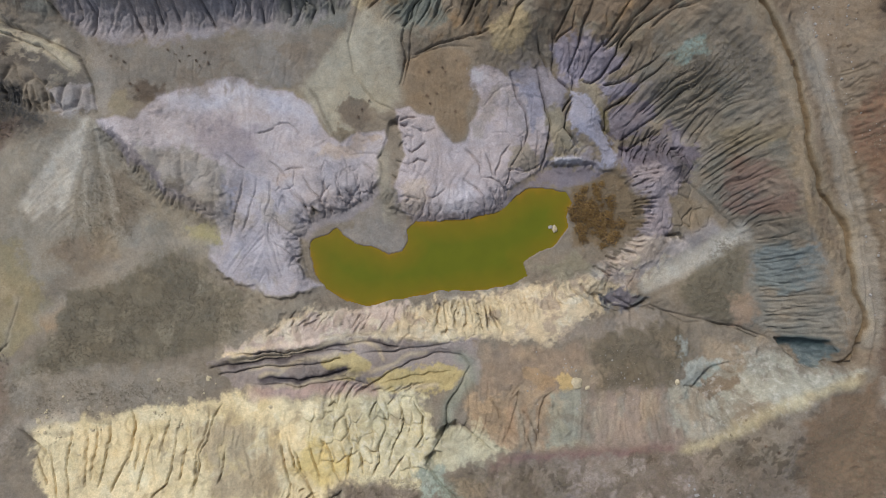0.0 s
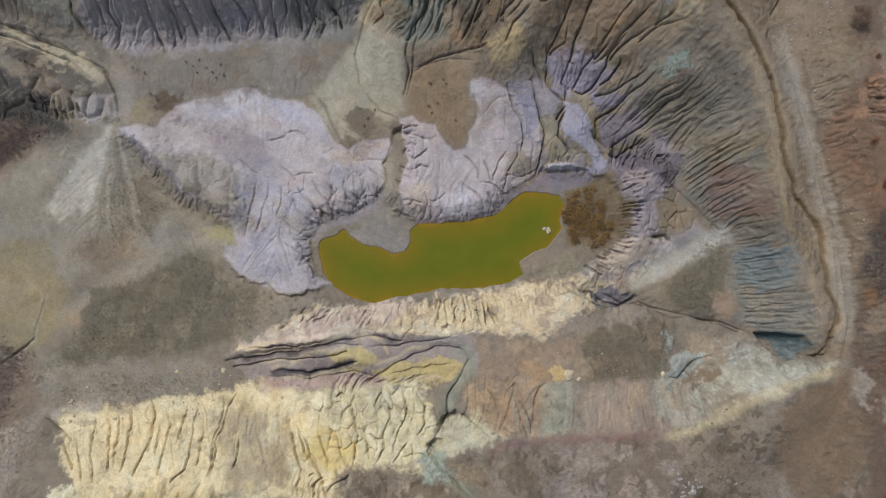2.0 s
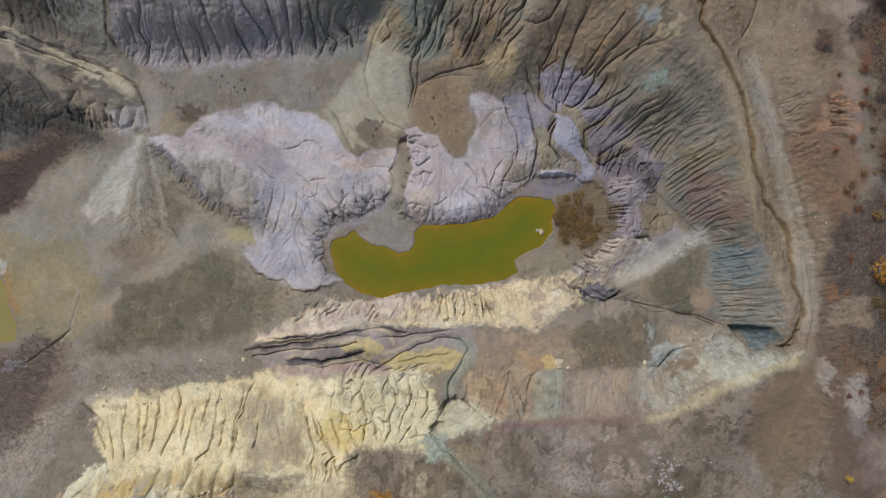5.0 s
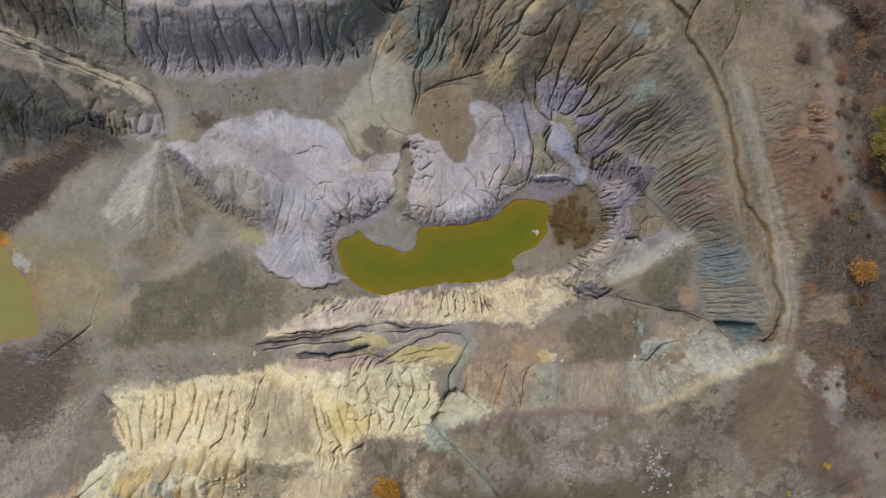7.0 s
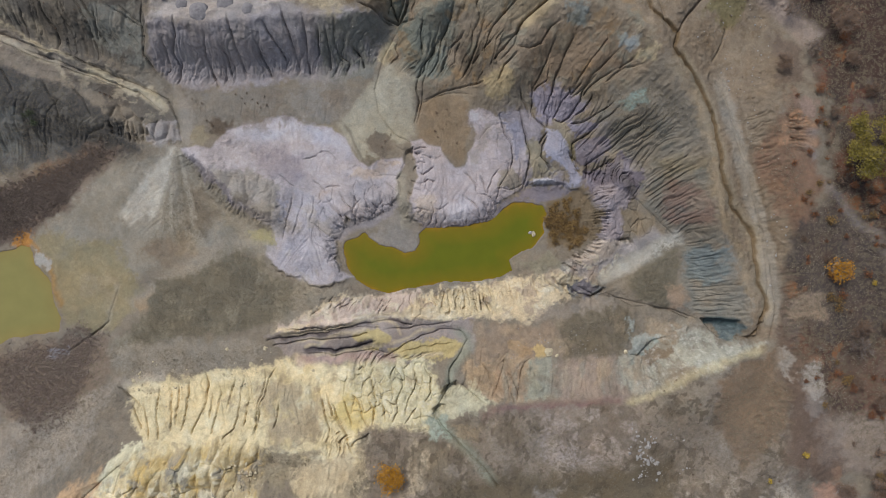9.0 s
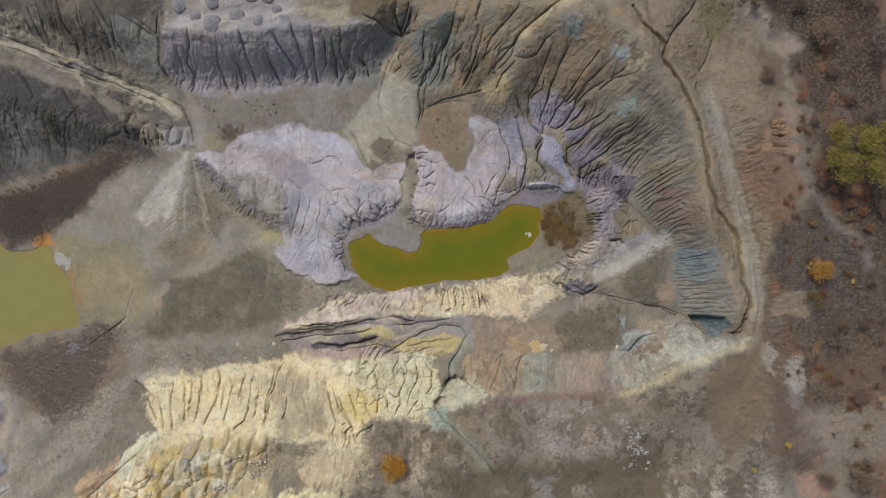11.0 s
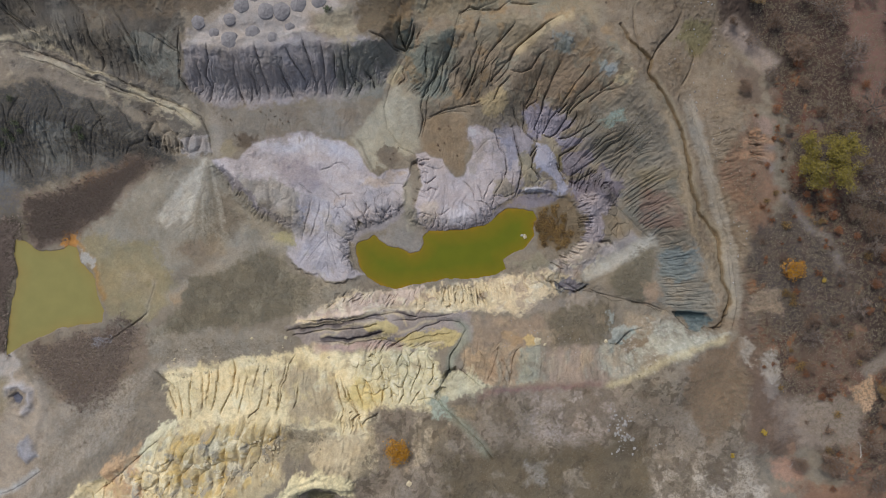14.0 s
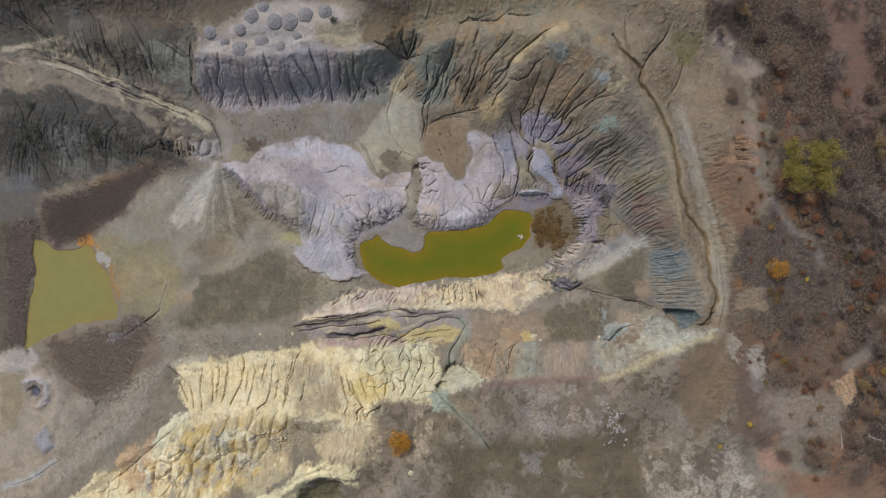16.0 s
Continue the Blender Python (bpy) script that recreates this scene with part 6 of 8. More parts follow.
zone([(17.83, -12.7), (27.92, -9.14), (33.85, -10.3), (26.18, -14.42)], (144, 132, 118), 1.5)
zone([(5, -20.83), (17.47, -19.03), (17.79, -26.97), (9.04, -27), (3.75, -25.27)], (172, 149, 120), 1.6, strength=0.85)
zone([(7.91, -25.06), (10.35, -21.54), (14.49, -21.44), (15.45, -26.42)], (158, 133, 109), 1.6, strength=0.7)
zone([(16.05, -19.64), (21.06, -20.22), (20.94, -26.7), (15.1, -26.78)], (156, 152, 133), 1.2)
zone([(21.05, -19.01), (34.35, -18.85), (33.69, -27.96), (20.7, -27.17)], (148, 132, 118), 1.5)
zone([(21.42, -13.51), (32.64, -10.68), (35.25, -14.41), (32.46, -19.29), (22.24, -19.25)], (112, 101, 84), 1.8)
zone([(33.07, -19.05), (38.23, -15.61), (43.19, -12.98), (49.69, -16.6), (56.72, -17.16), (46.41, -21.21), (35.79, -26.55), (32.41, -24.54)], (166, 162, 146), 1.5)
zone([(37.19, -13.85), (45.52, -12.59), (42.94, -16.16), (39.4, -19.21), (36.29, -16.76)], (150, 134, 112), 1.2)
zone([(38.68, 0.12), (44.41, 0.73), (43.87, -7.17), (40.9, -10.83), (35.04, -9.68), (33.85, -6.01)], (112, 104, 88), 1.8)
zone([(40.77, -7.16), (44.43, -6.56), (45.52, -10.78), (42.04, -10.81)], (146, 126, 106), 1.2)
strip([(32.31, -27.04), (20.7, -28.11), (11.35, -28.49), (6.67, -30.86)], 0.9, (130, 106, 98), 0.8)
# the yellow slope
zone([(-58.82, -25.69), (-50.08, -23.68), (-36.41, -22.17), (-27.68, -21.13), (-10.34, -20.55), (0.73, -25.29), (-1.68, -31.7), (-5.29, -33.05), (-13.68, -33.01), (-14.7, -38.41), (-26.69, -38.02), (-35.88, -42.37), (-44.01, -50.32), (-51.95, -53.66), (-80.68, -56.5), (-77.74, -52.19), (-64.58, -42.62), (-54.04, -37)], (219, 201, 160), 1.2)
zone([(-17.72, -21.04), (-2.93, -20.63), (0.97, -26.46), (-1.68, -32.87), (-10.12, -32.64), (-16.19, -30.08)], (207, 195, 158), 1.5)
zone([(-34.49, -24.6), (-27.61, -24.53), (-21.12, -27.19), (-21.96, -33.9), (-31.6, -34.59)], (164, 147, 120), 2.4, strength=0.75)
zone([(-57.91, -36.29), (-54.78, -36.24), (-54.17, -39.26), (-60.79, -42.69), (-61.65, -41.45)], (218, 210, 178), 1)
zone([(-69.53, -44.17), (-61.22, -39.57), (-61.02, -50.67), (-66.84, -50.84)], (192, 160, 124), 1.5)
zone([(-54.7, -38.44), (-41.5, -36.07), (-31.39, -36.15), (-39.17, -44.45), (-50.22, -49.64), (-54.6, -45.78)], (182, 164, 124), 2.0)
zone([(-32.1, -35.08), (-21.92, -36.22), (-22.82, -39.88), (-28.44, -41.84), (-37.07, -42.38)], (150, 137, 114), 2)
zone([(-49.15, -39.06), (-45.6, -38.48), (-44.09, -42.33), (-47.59, -42.29)], (138, 130, 112), 1.2)
zone([(-42.93, -41.16), (-33.6, -41.29), (-30.36, -44.73), (-37.15, -50.33), (-43.32, -47.38)], (184, 168, 134), 2)
zone([(-37.15, -50.33), (-29.19, -44.71), (-23.54, -42.34), (-17.64, -44.22), (-16.81, -49.16), (-25.75, -47.24), (-32.64, -51.6)], (228, 213, 170), 1)
zone([(-29.19, -49.53), (-25.76, -47.95), (-20.75, -48.81), (-21.53, -53.7), (-29.89, -52.98)], (112, 104, 78), 1.2)
zone([(-17.68, -24.44), (-11.34, -30.03), (-16.01, -33.33), (-19.84, -30.12)], (208, 188, 132), 1.5)
strip([(-27.68, -21.13), (-17.76, -20.1), (-7.84, -20.45)], 0.8, (176, 152, 140), 0.7)
strip([(-60.06, -25.93), (-57.58, -24.69), (-51.33, -23.68)], 0.8, (170, 158, 140), 0.7)
# the southern plain
zone([(-14.84, -33.15), (-2.88, -33.23), (1.91, -34.58), (10.18, -29.48), (34.62, -27.49), (48.51, -23.21), (59.05, -17.39), (59.76, -30), (64.07, -59.73), (-16.46, -58.19), (-16.81, -48.9), (-14.57, -39.82)], (134, 121, 107), 2)
zone([(48.51, -23.21), (58.47, -17.62), (59.76, -30), (52.3, -38.58), (48.34, -31.64)], (124, 104, 84), 2.5)
zone([(17.21, -29.35), (34.53, -29.04), (32.19, -39.54), (19.34, -38.92)], (152, 139, 129), 3)
zone([(-5.27, -34.63), (1.91, -35.11), (0.7, -40.83), (-6.3, -43.07)], (170, 154, 130), 2)
zone([(-0.47, -40.82), (40.63, -36.87), (42.74, -59.44), (-0.46, -58.68)], (106, 94, 76), 4)
zone([(40.62, -42.15), (60.2, -40.72), (69.25, -59.64), (42.74, -59.44)], (160, 148, 133), 3)
zone([(52.28, -40.91), (58.07, -42.03), (56.93, -49.08), (51.58, -46.67)], (116, 104, 92), 2)
zone([(39.22, -21.53), (47.54, -20.96), (46.38, -29.16), (36.78, -28.98)], (138, 126, 110), 2.5)
zone([(-26.61, -39.09), (-14.75, -35.57), (-12.17, -42.02), (-16.75, -46.42), (-25.97, -41.62)], (188, 172, 142), 2)
zone([(15.88, -41.91), (20.55, -41.92), (19.94, -46.53), (16.46, -45.98)], (136, 128, 118), 1.5)
# crags and the head of the pond
zone([(28.03, 11.04), (32.26, 12.49), (36.81, 11.37), (33.92, 6.22), (32.61, 1.1), (27.6, 1.1), (28.71, 4.99)], (156, 144, 144), 1)
zone([(29.09, 13.68), (33.64, 17.19), (37.29, 12.92), (36.82, 9.91), (32.24, 11.03)], (112, 104, 110), 1)
zone([(33.62, 7.43), (38.06, 6.85), (41.1, 2.57), (35.5, 1.1), (33.04, 3.78)], (136, 122, 102), 1)
zone([(21.31, -3.55), (27.41, 1.1), (35.13, 1.1), (33.82, -1.72), (26.66, -6.3)], (190, 175, 160), 1)
strip([(44.29, 1.94), (39.3, -0.12), (33.85, -2.94), (28.46, -6.04)], 1.5, (168, 162, 150), 0.8)
zone([(23.57, -7.03), (27.86, -6.66), (30.3, -7.88), (29.11, -9.5), (24.75, -9.11)], (124, 124, 122), 0.8)
zone([(19.23, 8.62), (26.83, 11.92), (29.83, 7.4), (27.89, 1.59), (20.66, 0.12)], (120, 104, 82), 1)
zone([(13.86, -2.62), (20.67, -1.12), (24.53, -3.3), (17.87, -5.51)], (134, 126, 107), 1)
zone([(49.03, -13), (52.78, -13.11), (53.11, -15.36), (51.97, -16.38), (49.76, -16.03)], (104, 114, 114), 0.7)
strip([(35.62, -19.62), (37.16, -17.98), (39.15, -16.55)], 0.9, (146, 156, 148), 0.6)

zone([(58.71, -3.36), (62.68, -9.07), (64.65, -22.93), (71.64, -37.1), (66.12, -41.94), (59.82, -36.98), (58.49, -23.23)], (106, 89, 76), 3)
zone([(34.54, -16.81), (37.59, -15.4), (39.48, -16.18), (37.19, -18.17), (35.31, -19.56), (33.52, -19.8)], (166, 166, 154), 0.8, 0.2, 0.3)
zone([(37.98, -18.17), (40.57, -16.78), (42.26, -18.02), (41, -19.93), (37.57, -21.11), (36.15, -19.99)], (132, 117, 98), 0.8, 0.3, 0.4)
zone([(33.3, -13.41), (35.07, -13.1), (34.73, -15.33), (33.17, -14.93)], (150, 152, 144), 0.6, 0.3, 0.4)
zone([(24.17, -7.21), (26.63, -6.43), (29.05, -7.26), (27.51, -9.15), (25.43, -8.87)], (116, 110, 114), 0.6, 0.2, 0.3)
zone([(12.01, -17.43), (14.67, -17.09), (17.24, -17.71), (16.82, -18.84), (14.55, -19.3), (12.32, -18.66)], (164, 138, 106), 0.6, 0.3, 0.4, 0.8)
zone([(16.47, -17.95), (19.16, -17.64), (19.89, -18.85), (17.95, -19.61)], (186, 160, 112), 0.4, 0.2, 0.3)
strip([(22.18, -2.73), (25.23, -4.35), (28.83, -3.58), (33.08, -0.8), (37.51, 1.56), (40.37, 3.14)], 1.0, (150, 146, 148), 0.7, 0.2, 0.5, 0.6)
zone([(17.57, -19.46), (20.65, -19.63), (20.3, -25.6), (17.5, -25.96)], (148, 146, 132), 1.0, 0.3, 0.4, 0.7)
# brown clay in the bed of the rim gully
strip(RIM_GULLY, 0.42, (112, 93, 68), 0.3, 0.15, 0.6, 0.8)
# a darker strip along the long cleft of the banded clay
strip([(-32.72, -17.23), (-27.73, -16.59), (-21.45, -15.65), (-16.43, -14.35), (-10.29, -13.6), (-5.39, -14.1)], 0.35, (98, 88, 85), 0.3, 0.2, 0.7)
# the crevice's shade, put into the clay colour as a dark strip
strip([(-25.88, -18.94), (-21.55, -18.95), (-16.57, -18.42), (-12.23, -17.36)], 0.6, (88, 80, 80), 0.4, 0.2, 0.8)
# shadow under the teal hollow's northern wall, painted into the ground
strip([(47.53, -13.39), (49.53, -13.1), (52.51, -13.36)], 0.8, (72, 84, 84), 0.4)
# bands of washed clay down the bank
rng_band = np.random.default_rng(77)
for k in range(60):
    a, b = np.array([(11.6, -19.22), (37.6, -18.6)]), np.array([(10.42, -27.35), (36.2, -27.02)])
    t, top, foot = rng_band.uniform(0, 1), rng_band.uniform(0, 0.6), rng_band.uniform(0.5, 1.05)
    p, q = a[0] + (a[1] - a[0]) * t, b[0] + (b[1] - b[0]) * np.clip(t + rng_band.normal(0, 0.03), 0, 1)
    hue = ((164, 150, 132), (140, 140, 128), (128, 113, 100), (168, 154, 132))[k % 4]
    if foot > top + 0.2:
        strip([tuple(p + (q - p) * top), tuple(p + (q - p) * (top + foot) / 2 + rng_band.normal(0, 0.2, 2)), tuple(p + (q - p) * foot)], rng_band.uniform(0.1, 0.5), hue, 0.4, 0.25, 0.6, 0.4)

# blotches and seams within the clays
YELLOW = [(-58.82, -25.69), (-50.08, -23.68), (-36.41, -22.17), (-27.68, -21.13), (-10.34, -20.55), (0.73, -25.29), (-1.68, -31.7), (-5.29, -33.05), (-13.68, -33.01), (-14.7, -38.41), (-26.69, -38.02), (-35.88, -42.37), (-44.01, -50.32), (-51.95, -53.66), (-80.68, -56.5), (-77.74, -52.19), (-64.58, -42.62), (-54.04, -37)]
mottle(YELLOW, (222, 212, 180), 3.5, 0.08, 801, 0.6, 0.25)
mottle(YELLOW, (200, 180, 132), 2.5, 0.18, 811, 0.5, 0.2)
mottle(YELLOW, (152, 137, 112), 3.0, 0.2, 821, 0.7)
BLOCKS = [(-54.7, -38.44), (-41.5, -36.07), (-31.39, -36.15), (-33, -44), (-44, -50), (-62, -52), (-66, -46)]
mottle(BLOCKS, (204, 174, 108), 2.4, 0.08, 825, 0.8)
mottle(BLOCKS, (146, 142, 134), 2.2, 0.16, 827, 0.9)
mottle(BLOCKS, (226, 216, 188), 1.8, 0.16, 829, 0.8)
mottle([(-39.63, -37.8), (-12.45, -36.2), (-11.09, -45.62), (-16.87, -48.91), (-30.13, -46.59), (-40.51, -44.57)], (150, 138, 114), 1.2, 0.1, 833, 0.6)
mottle([(-17.72, -21.04), (-2.93, -20.63), (0.97, -26.46), (-1.68, -32.87), (-10.12, -32.64), (-16.19, -30.08)], (216, 206, 174), 2.5, 0.1, 831)
mottle([(-17.72, -21.04), (-2.93, -20.63), (0.97, -26.46), (-1.68, -32.87), (-10.12, -32.64), (-16.19, -30.08)], (172, 162, 130), 2.5, 0.15, 841)
SOUTH_BANK = [(-30.2, -14.97), (-17.83, -8.79), (-10.49, -8.61), (11.97, -6.11), (17.95, -4.79), (24.52, -2.93), (27.6, 1.1), (35.13, 1.1), (27.88, -7.28), (17.83, -12.7), (-2.94, -13.09), (-17.68, -14.85)]
mottle(SOUTH_BANK, (214, 202, 176), 1.8, 0.08, 851)
mottle(SOUTH_BANK, (156, 138, 122), 2.0, 0.15, 861)
mottle(TERRACE, (154, 145, 146), 7.0, 0.15, 871, 0.35, 0.4)
mottle(TERRACE, (178, 172, 174), 5.0, 0.12, 881, 0.35, 0.4)
mottle(TERRACE_EAST, (156, 147, 148), 3.0, 0.1, 891, 0.4, 0.3)
mottle(TERRACE_EAST, (182, 176, 178), 3.0, 0.12, 901, 0.4, 0.3)
mottle([(4.39, 24.49), (9.21, 26.18), (23.5, 28.3), (33.17, 19.35), (37.77, 12.27), (28.57, 11.88), (18.12, 12.53), (6.89, 16.12)], (164, 158, 166), 2.5, 0.1, 911, 0.4)
mottle([(4.39, 24.49), (9.21, 26.18), (23.5, 28.3), (33.17, 19.35), (37.77, 12.27), (28.57, 11.88), (18.12, 12.53), (6.89, 16.12)], (122, 114, 117), 2.5, 0.15, 921, 0.4)
BLUFF = [(-51.56, 41.22), (-16.84, 42.81), (-7.74, 41.22), (-12.73, 31.94), (-22.56, 30.77), (-47.07, 29.54), (-53.19, 33.44)]
mottle(BLUFF, (146, 139, 135), 2.2, 0.1, 931, 0.8)
mottle(BLUFF, (120, 113, 111), 2.2, 0.15, 941, 0.6)
HEAD = [(-15.33, 55.03), (26.44, 53.88), (36.73, 33.91), (30.45, 25.1), (21.12, 28.92), (11.4, 29.81), (1.95, 28.1), (-10.28, 31.94), (-7.75, 40.07)]
mottle(HEAD, (148, 138, 118), 3.0, 0.12, 951, 0.7)
mottle(HEAD, (100, 90, 76), 2.5, 0.16, 961, 0.7)
mottle(HEAD, (152, 124, 88), 3.5, 0.2, 971, 0.6)
mottle(HEAD, (126, 126, 112), 3.0, 0.22, 976, 0.6)
SLOPE_EAST = [(29.81, 27.43), (43.54, 22.4), (46.57, 12.73), (48.71, 0.12), (54.27, -12.93), (44.37, -10.79), (44.84, 0.12), (38.68, 6.24), (28.77, 19.62)]
mottle(SLOPE_EAST, (112, 112, 104), 3.0, 0.14, 981, 0.6)
mottle(SLOPE_EAST, (136, 124, 108), 2.5, 0.14, 991, 0.6)
FAN = [(-48.67, 18.66), (-42.01, 11.72), (-35.12, 5.07), (-32.73, 0.12), (-43.84, 0.12), (-56.41, -9.82), (-70.42, -14.86), (-76.69, 2.62), (-68.61, 11.27), (-58.39, 16.14)]
mottle(FAN, (156, 149, 136), 6.0, 0.1, 1001, 0.5, 0.5)
mottle(FAN, (126, 116, 101), 4.0, 0.15, 1011, 0.5, 0.4)
mottle(FAN, (158, 140, 108), 6.0, 0.22, 1016, 0.35, 0.4)
WOOD = [(56.61, 56.05), (64.11, 28.68), (67, 12.69), (59.59, -3.35), (60.07, -13.85), (63, -22.96), (81.36, -48.98), (83.71, -59.51), (105.71, -58.74), (103.37, 56.54)]
mottle(WOOD, (112, 73, 57), 5.0, 0.1, 1021, 0.8, 0.2)
mottle(WOOD, (66, 57, 54), 4.0, 0.12, 1031, 0.8, 0.15)
mottle(WOOD, (108, 99, 92), 4.0, 0.2, 1041, 0.7, 0.15)
mottle(WOOD, (146, 98, 60), 2.5, 0.26, 1051, 0.8)
mottle([(62.94, -18.33), (88.59, -13.59), (89.16, -29.76), (83.74, -51.34), (72.13, -49.06), (61.97, -29.94)], (140, 112, 92), 4.0, 0.12, 1056, 0.8)
SOUTH = [(-14.84, -33.15), (10.18, -29.48), (34.62, -27.49), (59.05, -17.39), (59.76, -30), (64.07, -59.73), (-16.46, -58.19)]
mottle(SOUTH, (150, 138, 124), 5.0, 0.14, 1061, 0.7, 0.2)
mottle(SOUTH, (96, 84, 70), 4.0, 0.12, 1071, 0.75, 0.15)
mottle(SOUTH, (84, 74, 62), 1.6, 0.22, 1076, 0.8, 0.08)
mottle([(40.65, -41.01), (60.02, -39.43), (69.83, -59.64), (41.55, -59.41)], (180, 168, 152), 3.0, 0.06, 1081, 0.9)
mottle([(40.65, -41.01), (60.02, -39.43), (69.83, -59.64), (41.55, -59.41)], (108, 96, 84), 2.5, 0.12, 1086, 0.9)
PLATEAU = [(26.44, 53.88), (52.01, 53.68), (59.48, 35.85), (57.63, 16.06), (59.34, 2.41), (59.05, -13.89), (55.54, -18.55), (53.16, -11.54), (46.57, 12.73), (43.53, 22.96), (31.03, 40.58)]
mottle(PLATEAU, (122, 108, 92), 3.5, 0.1, 1091, 0.6, 0.25)
mottle(PLATEAU, (150, 136, 116), 3.0, 0.14, 1101, 0.6)
mottle(PLATEAU, (120, 104, 84), 0.8, 0.3, 1106, 0.8, 0.06)
mottle([(53.84, 16.29), (59.94, 27.46), (63.71, 20.56), (63.33, 12.64), (59.8, 2.41), (57.78, 7.04)], (178, 136, 102), 2.5, 0.08, 1111, 0.8)
mottle([(53.84, 16.29), (59.94, 27.46), (63.71, 20.56), (63.33, 12.64), (59.8, 2.41), (57.78, 7.04)], (104, 84, 70), 2.5, 0.14, 1116, 0.8)
NORTHWEST = [(-98.23, 58.31), (-51.11, 56.52), (-51.23, 44.46), (-54.53, 32.91), (-65.08, 35.47), (-101.99, 43.62)]
mottle(NORTHWEST, (122, 114, 102), 3.0, 0.12, 1121, 0.7)
mottle(NORTHWEST, (86, 80, 74), 3.0, 0.12, 1131, 0.7)
DARK = [(-101.91, 33.93), (-80.16, 33.92), (-67.19, 29.23), (-58.89, 22.63), (-55.52, 17.24), (-75.01, 16.27), (-89.9, 12.54), (-104.56, 13.75)]
mottle(DARK, (74, 71, 67), 3.0, 0.1, 1141, 0.7)
mottle(DARK, (116, 112, 105), 3.0, 0.16, 1151, 0.7)
MIDDLE = [(5.62, -14.05), (25.25, -12.13), (43.19, -12.98), (49.69, -16.6), (35.79, -26.55), (9.04, -27), (4.38, -21.78)]
mottle(MIDDLE, (166, 147, 122), 3.5, 0.14, 1161, 0.6)
mottle(MIDDLE, (124, 111, 97), 3.0, 0.14, 1171, 0.6)
mottle([(33.07, -19.05), (43.19, -12.98), (56.72, -17.16), (35.79, -26.55)], (170, 167, 150), 2.0, 0.1, 1181, 0.5, 0.2)
CORNER = [(-104.66, -23.44), (-89.96, -24.73), (-60.06, -24.7), (-65.2, -36.5), (-77.46, -46.79), (-87.4, -53.6), (-102.76, -57.1)]
mottle(CORNER, (158, 148, 134), 4.0, 0.12, 1191, 0.45, 0.4)
mottle(CORNER, (120, 108, 95), 3.0, 0.14, 1201, 0.5, 0.3)
mottle([(-48.23, 29.5), (-17.62, 30.11), (-22.65, 21.3), (-41.02, 21.61)], (122, 110, 96), 3.0, 0.12, 1211, 0.7)
mottle([(-53.88, -7.33), (-37.69, -0.5), (-27.85, -6.09), (-23.98, -9.77), (-32.7, -14.74), (-47.57, -16.6), (-62.56, -19.74), (-56.35, -12.91)], (138, 128, 108), 3.0, 0.12, 1221, 0.7)
mottle([(-53.5, 8.75), (-20.22, 7.52), (-17.77, -17.15), (-60.05, -19.73), (-63.96, -4.85)], (160, 148, 126), 6.0, 0.2, 1231, 0.5, 0.2)

rng_ray = np.random.default_rng(91)
for k in range(26):
    (ax, ay), (bx, by), (cx, cy) = [(-48.55, 18.3), (-61, 5.33), (-44.44, 0.12)]
    t = rng_ray.random() ** 1.4
    bright = (178, 170, 156) if t < 0.45 and k % 3 else ((164, 156, 141) if k % 2 else (132, 123, 108))
    far = rng_ray.uniform(0.5, 1.05)
    strip([(ax, ay), (ax + (bx + (cx - bx) * t - ax) * far, ay + (by + (cy - by) * t - ay) * far)], rng_ray.uniform(0.12, 0.35), bright, 0.35, 0.12, 0.35, 0.7)
# the floor of the wood and its margin
zone([(70.22, 50.3), (88.37, 49.73), (88.92, 21.67), (78.8, 21.63), (72.09, 29.6), (68.87, 39.92)], (72, 55, 48), 4.0, 0.6, 0.8, 0.85)
zone([(52.07, 49.33), (70.22, 50.3), (69.95, 39.88), (66.9, 29.81), (62.67, 36.87), (53.98, 44.38)], (68, 56, 50), 3.0, 0.6, 0.8, 0.85)
zone([(60.1, 6.96), (69.37, 8.12), (75.52, 1.24), (81.23, -6.71), (81.36, -13.54), (73.19, -18.33), (64.99, -13.69), (60.45, -3.35)], (82, 71, 65), 3.0, 0.6, 0.8, 0.85)
zone([(55.6, 18.43), (63.08, 19.41), (64.5, 11.51), (62.33, 4.67), (58.46, 2.42), (55.36, 10.54)], (126, 101, 84), 2.5, 0.6, 0.8, 0.8)
zone([(64.18, -28.79), (79.72, -28.56), (82.31, -34.41), (79.02, -36.79), (65.61, -37.03)], (126, 111, 99), 2.5, 0.5, 0.8, 0.7)
zone([(78.54, -26.48), (82.44, -25.99), (83.07, -31.47), (79.37, -32.32)], (170, 140, 112), 1.2, 0.4, 0.6, 0.9)
zone([(69.72, -47.9), (90.65, -45.02), (91.06, -51.27), (72.04, -51.64)], (130, 101, 82), 3.0, 0.6, 0.8, 0.85)
zone([(61.94, -23.04), (65.1, -20.62), (66.51, -28.79), (63.06, -29.96)], (132, 120, 110), 1.5, 0.4, 0.6, 0.8)
zone([(67.39, -18.31), (81.43, -16.97), (81.83, -25.06), (68.87, -27.65)], (104, 84, 72), 3.0, 0.6, 0.8, 0.7)
for line in ([(64.51, 10.94), (67.6, 8.69), (70.55, 4.69), (73.51, 2.38), (75.58, -1.03), (76.74, -5.58)], [(63.06, 19.97), (62.23, 17.15), (63.81, 14.9)]):
    strip(line, 0.7, (132, 122, 116), 0.7, 0.2, 0.5, 0.7)
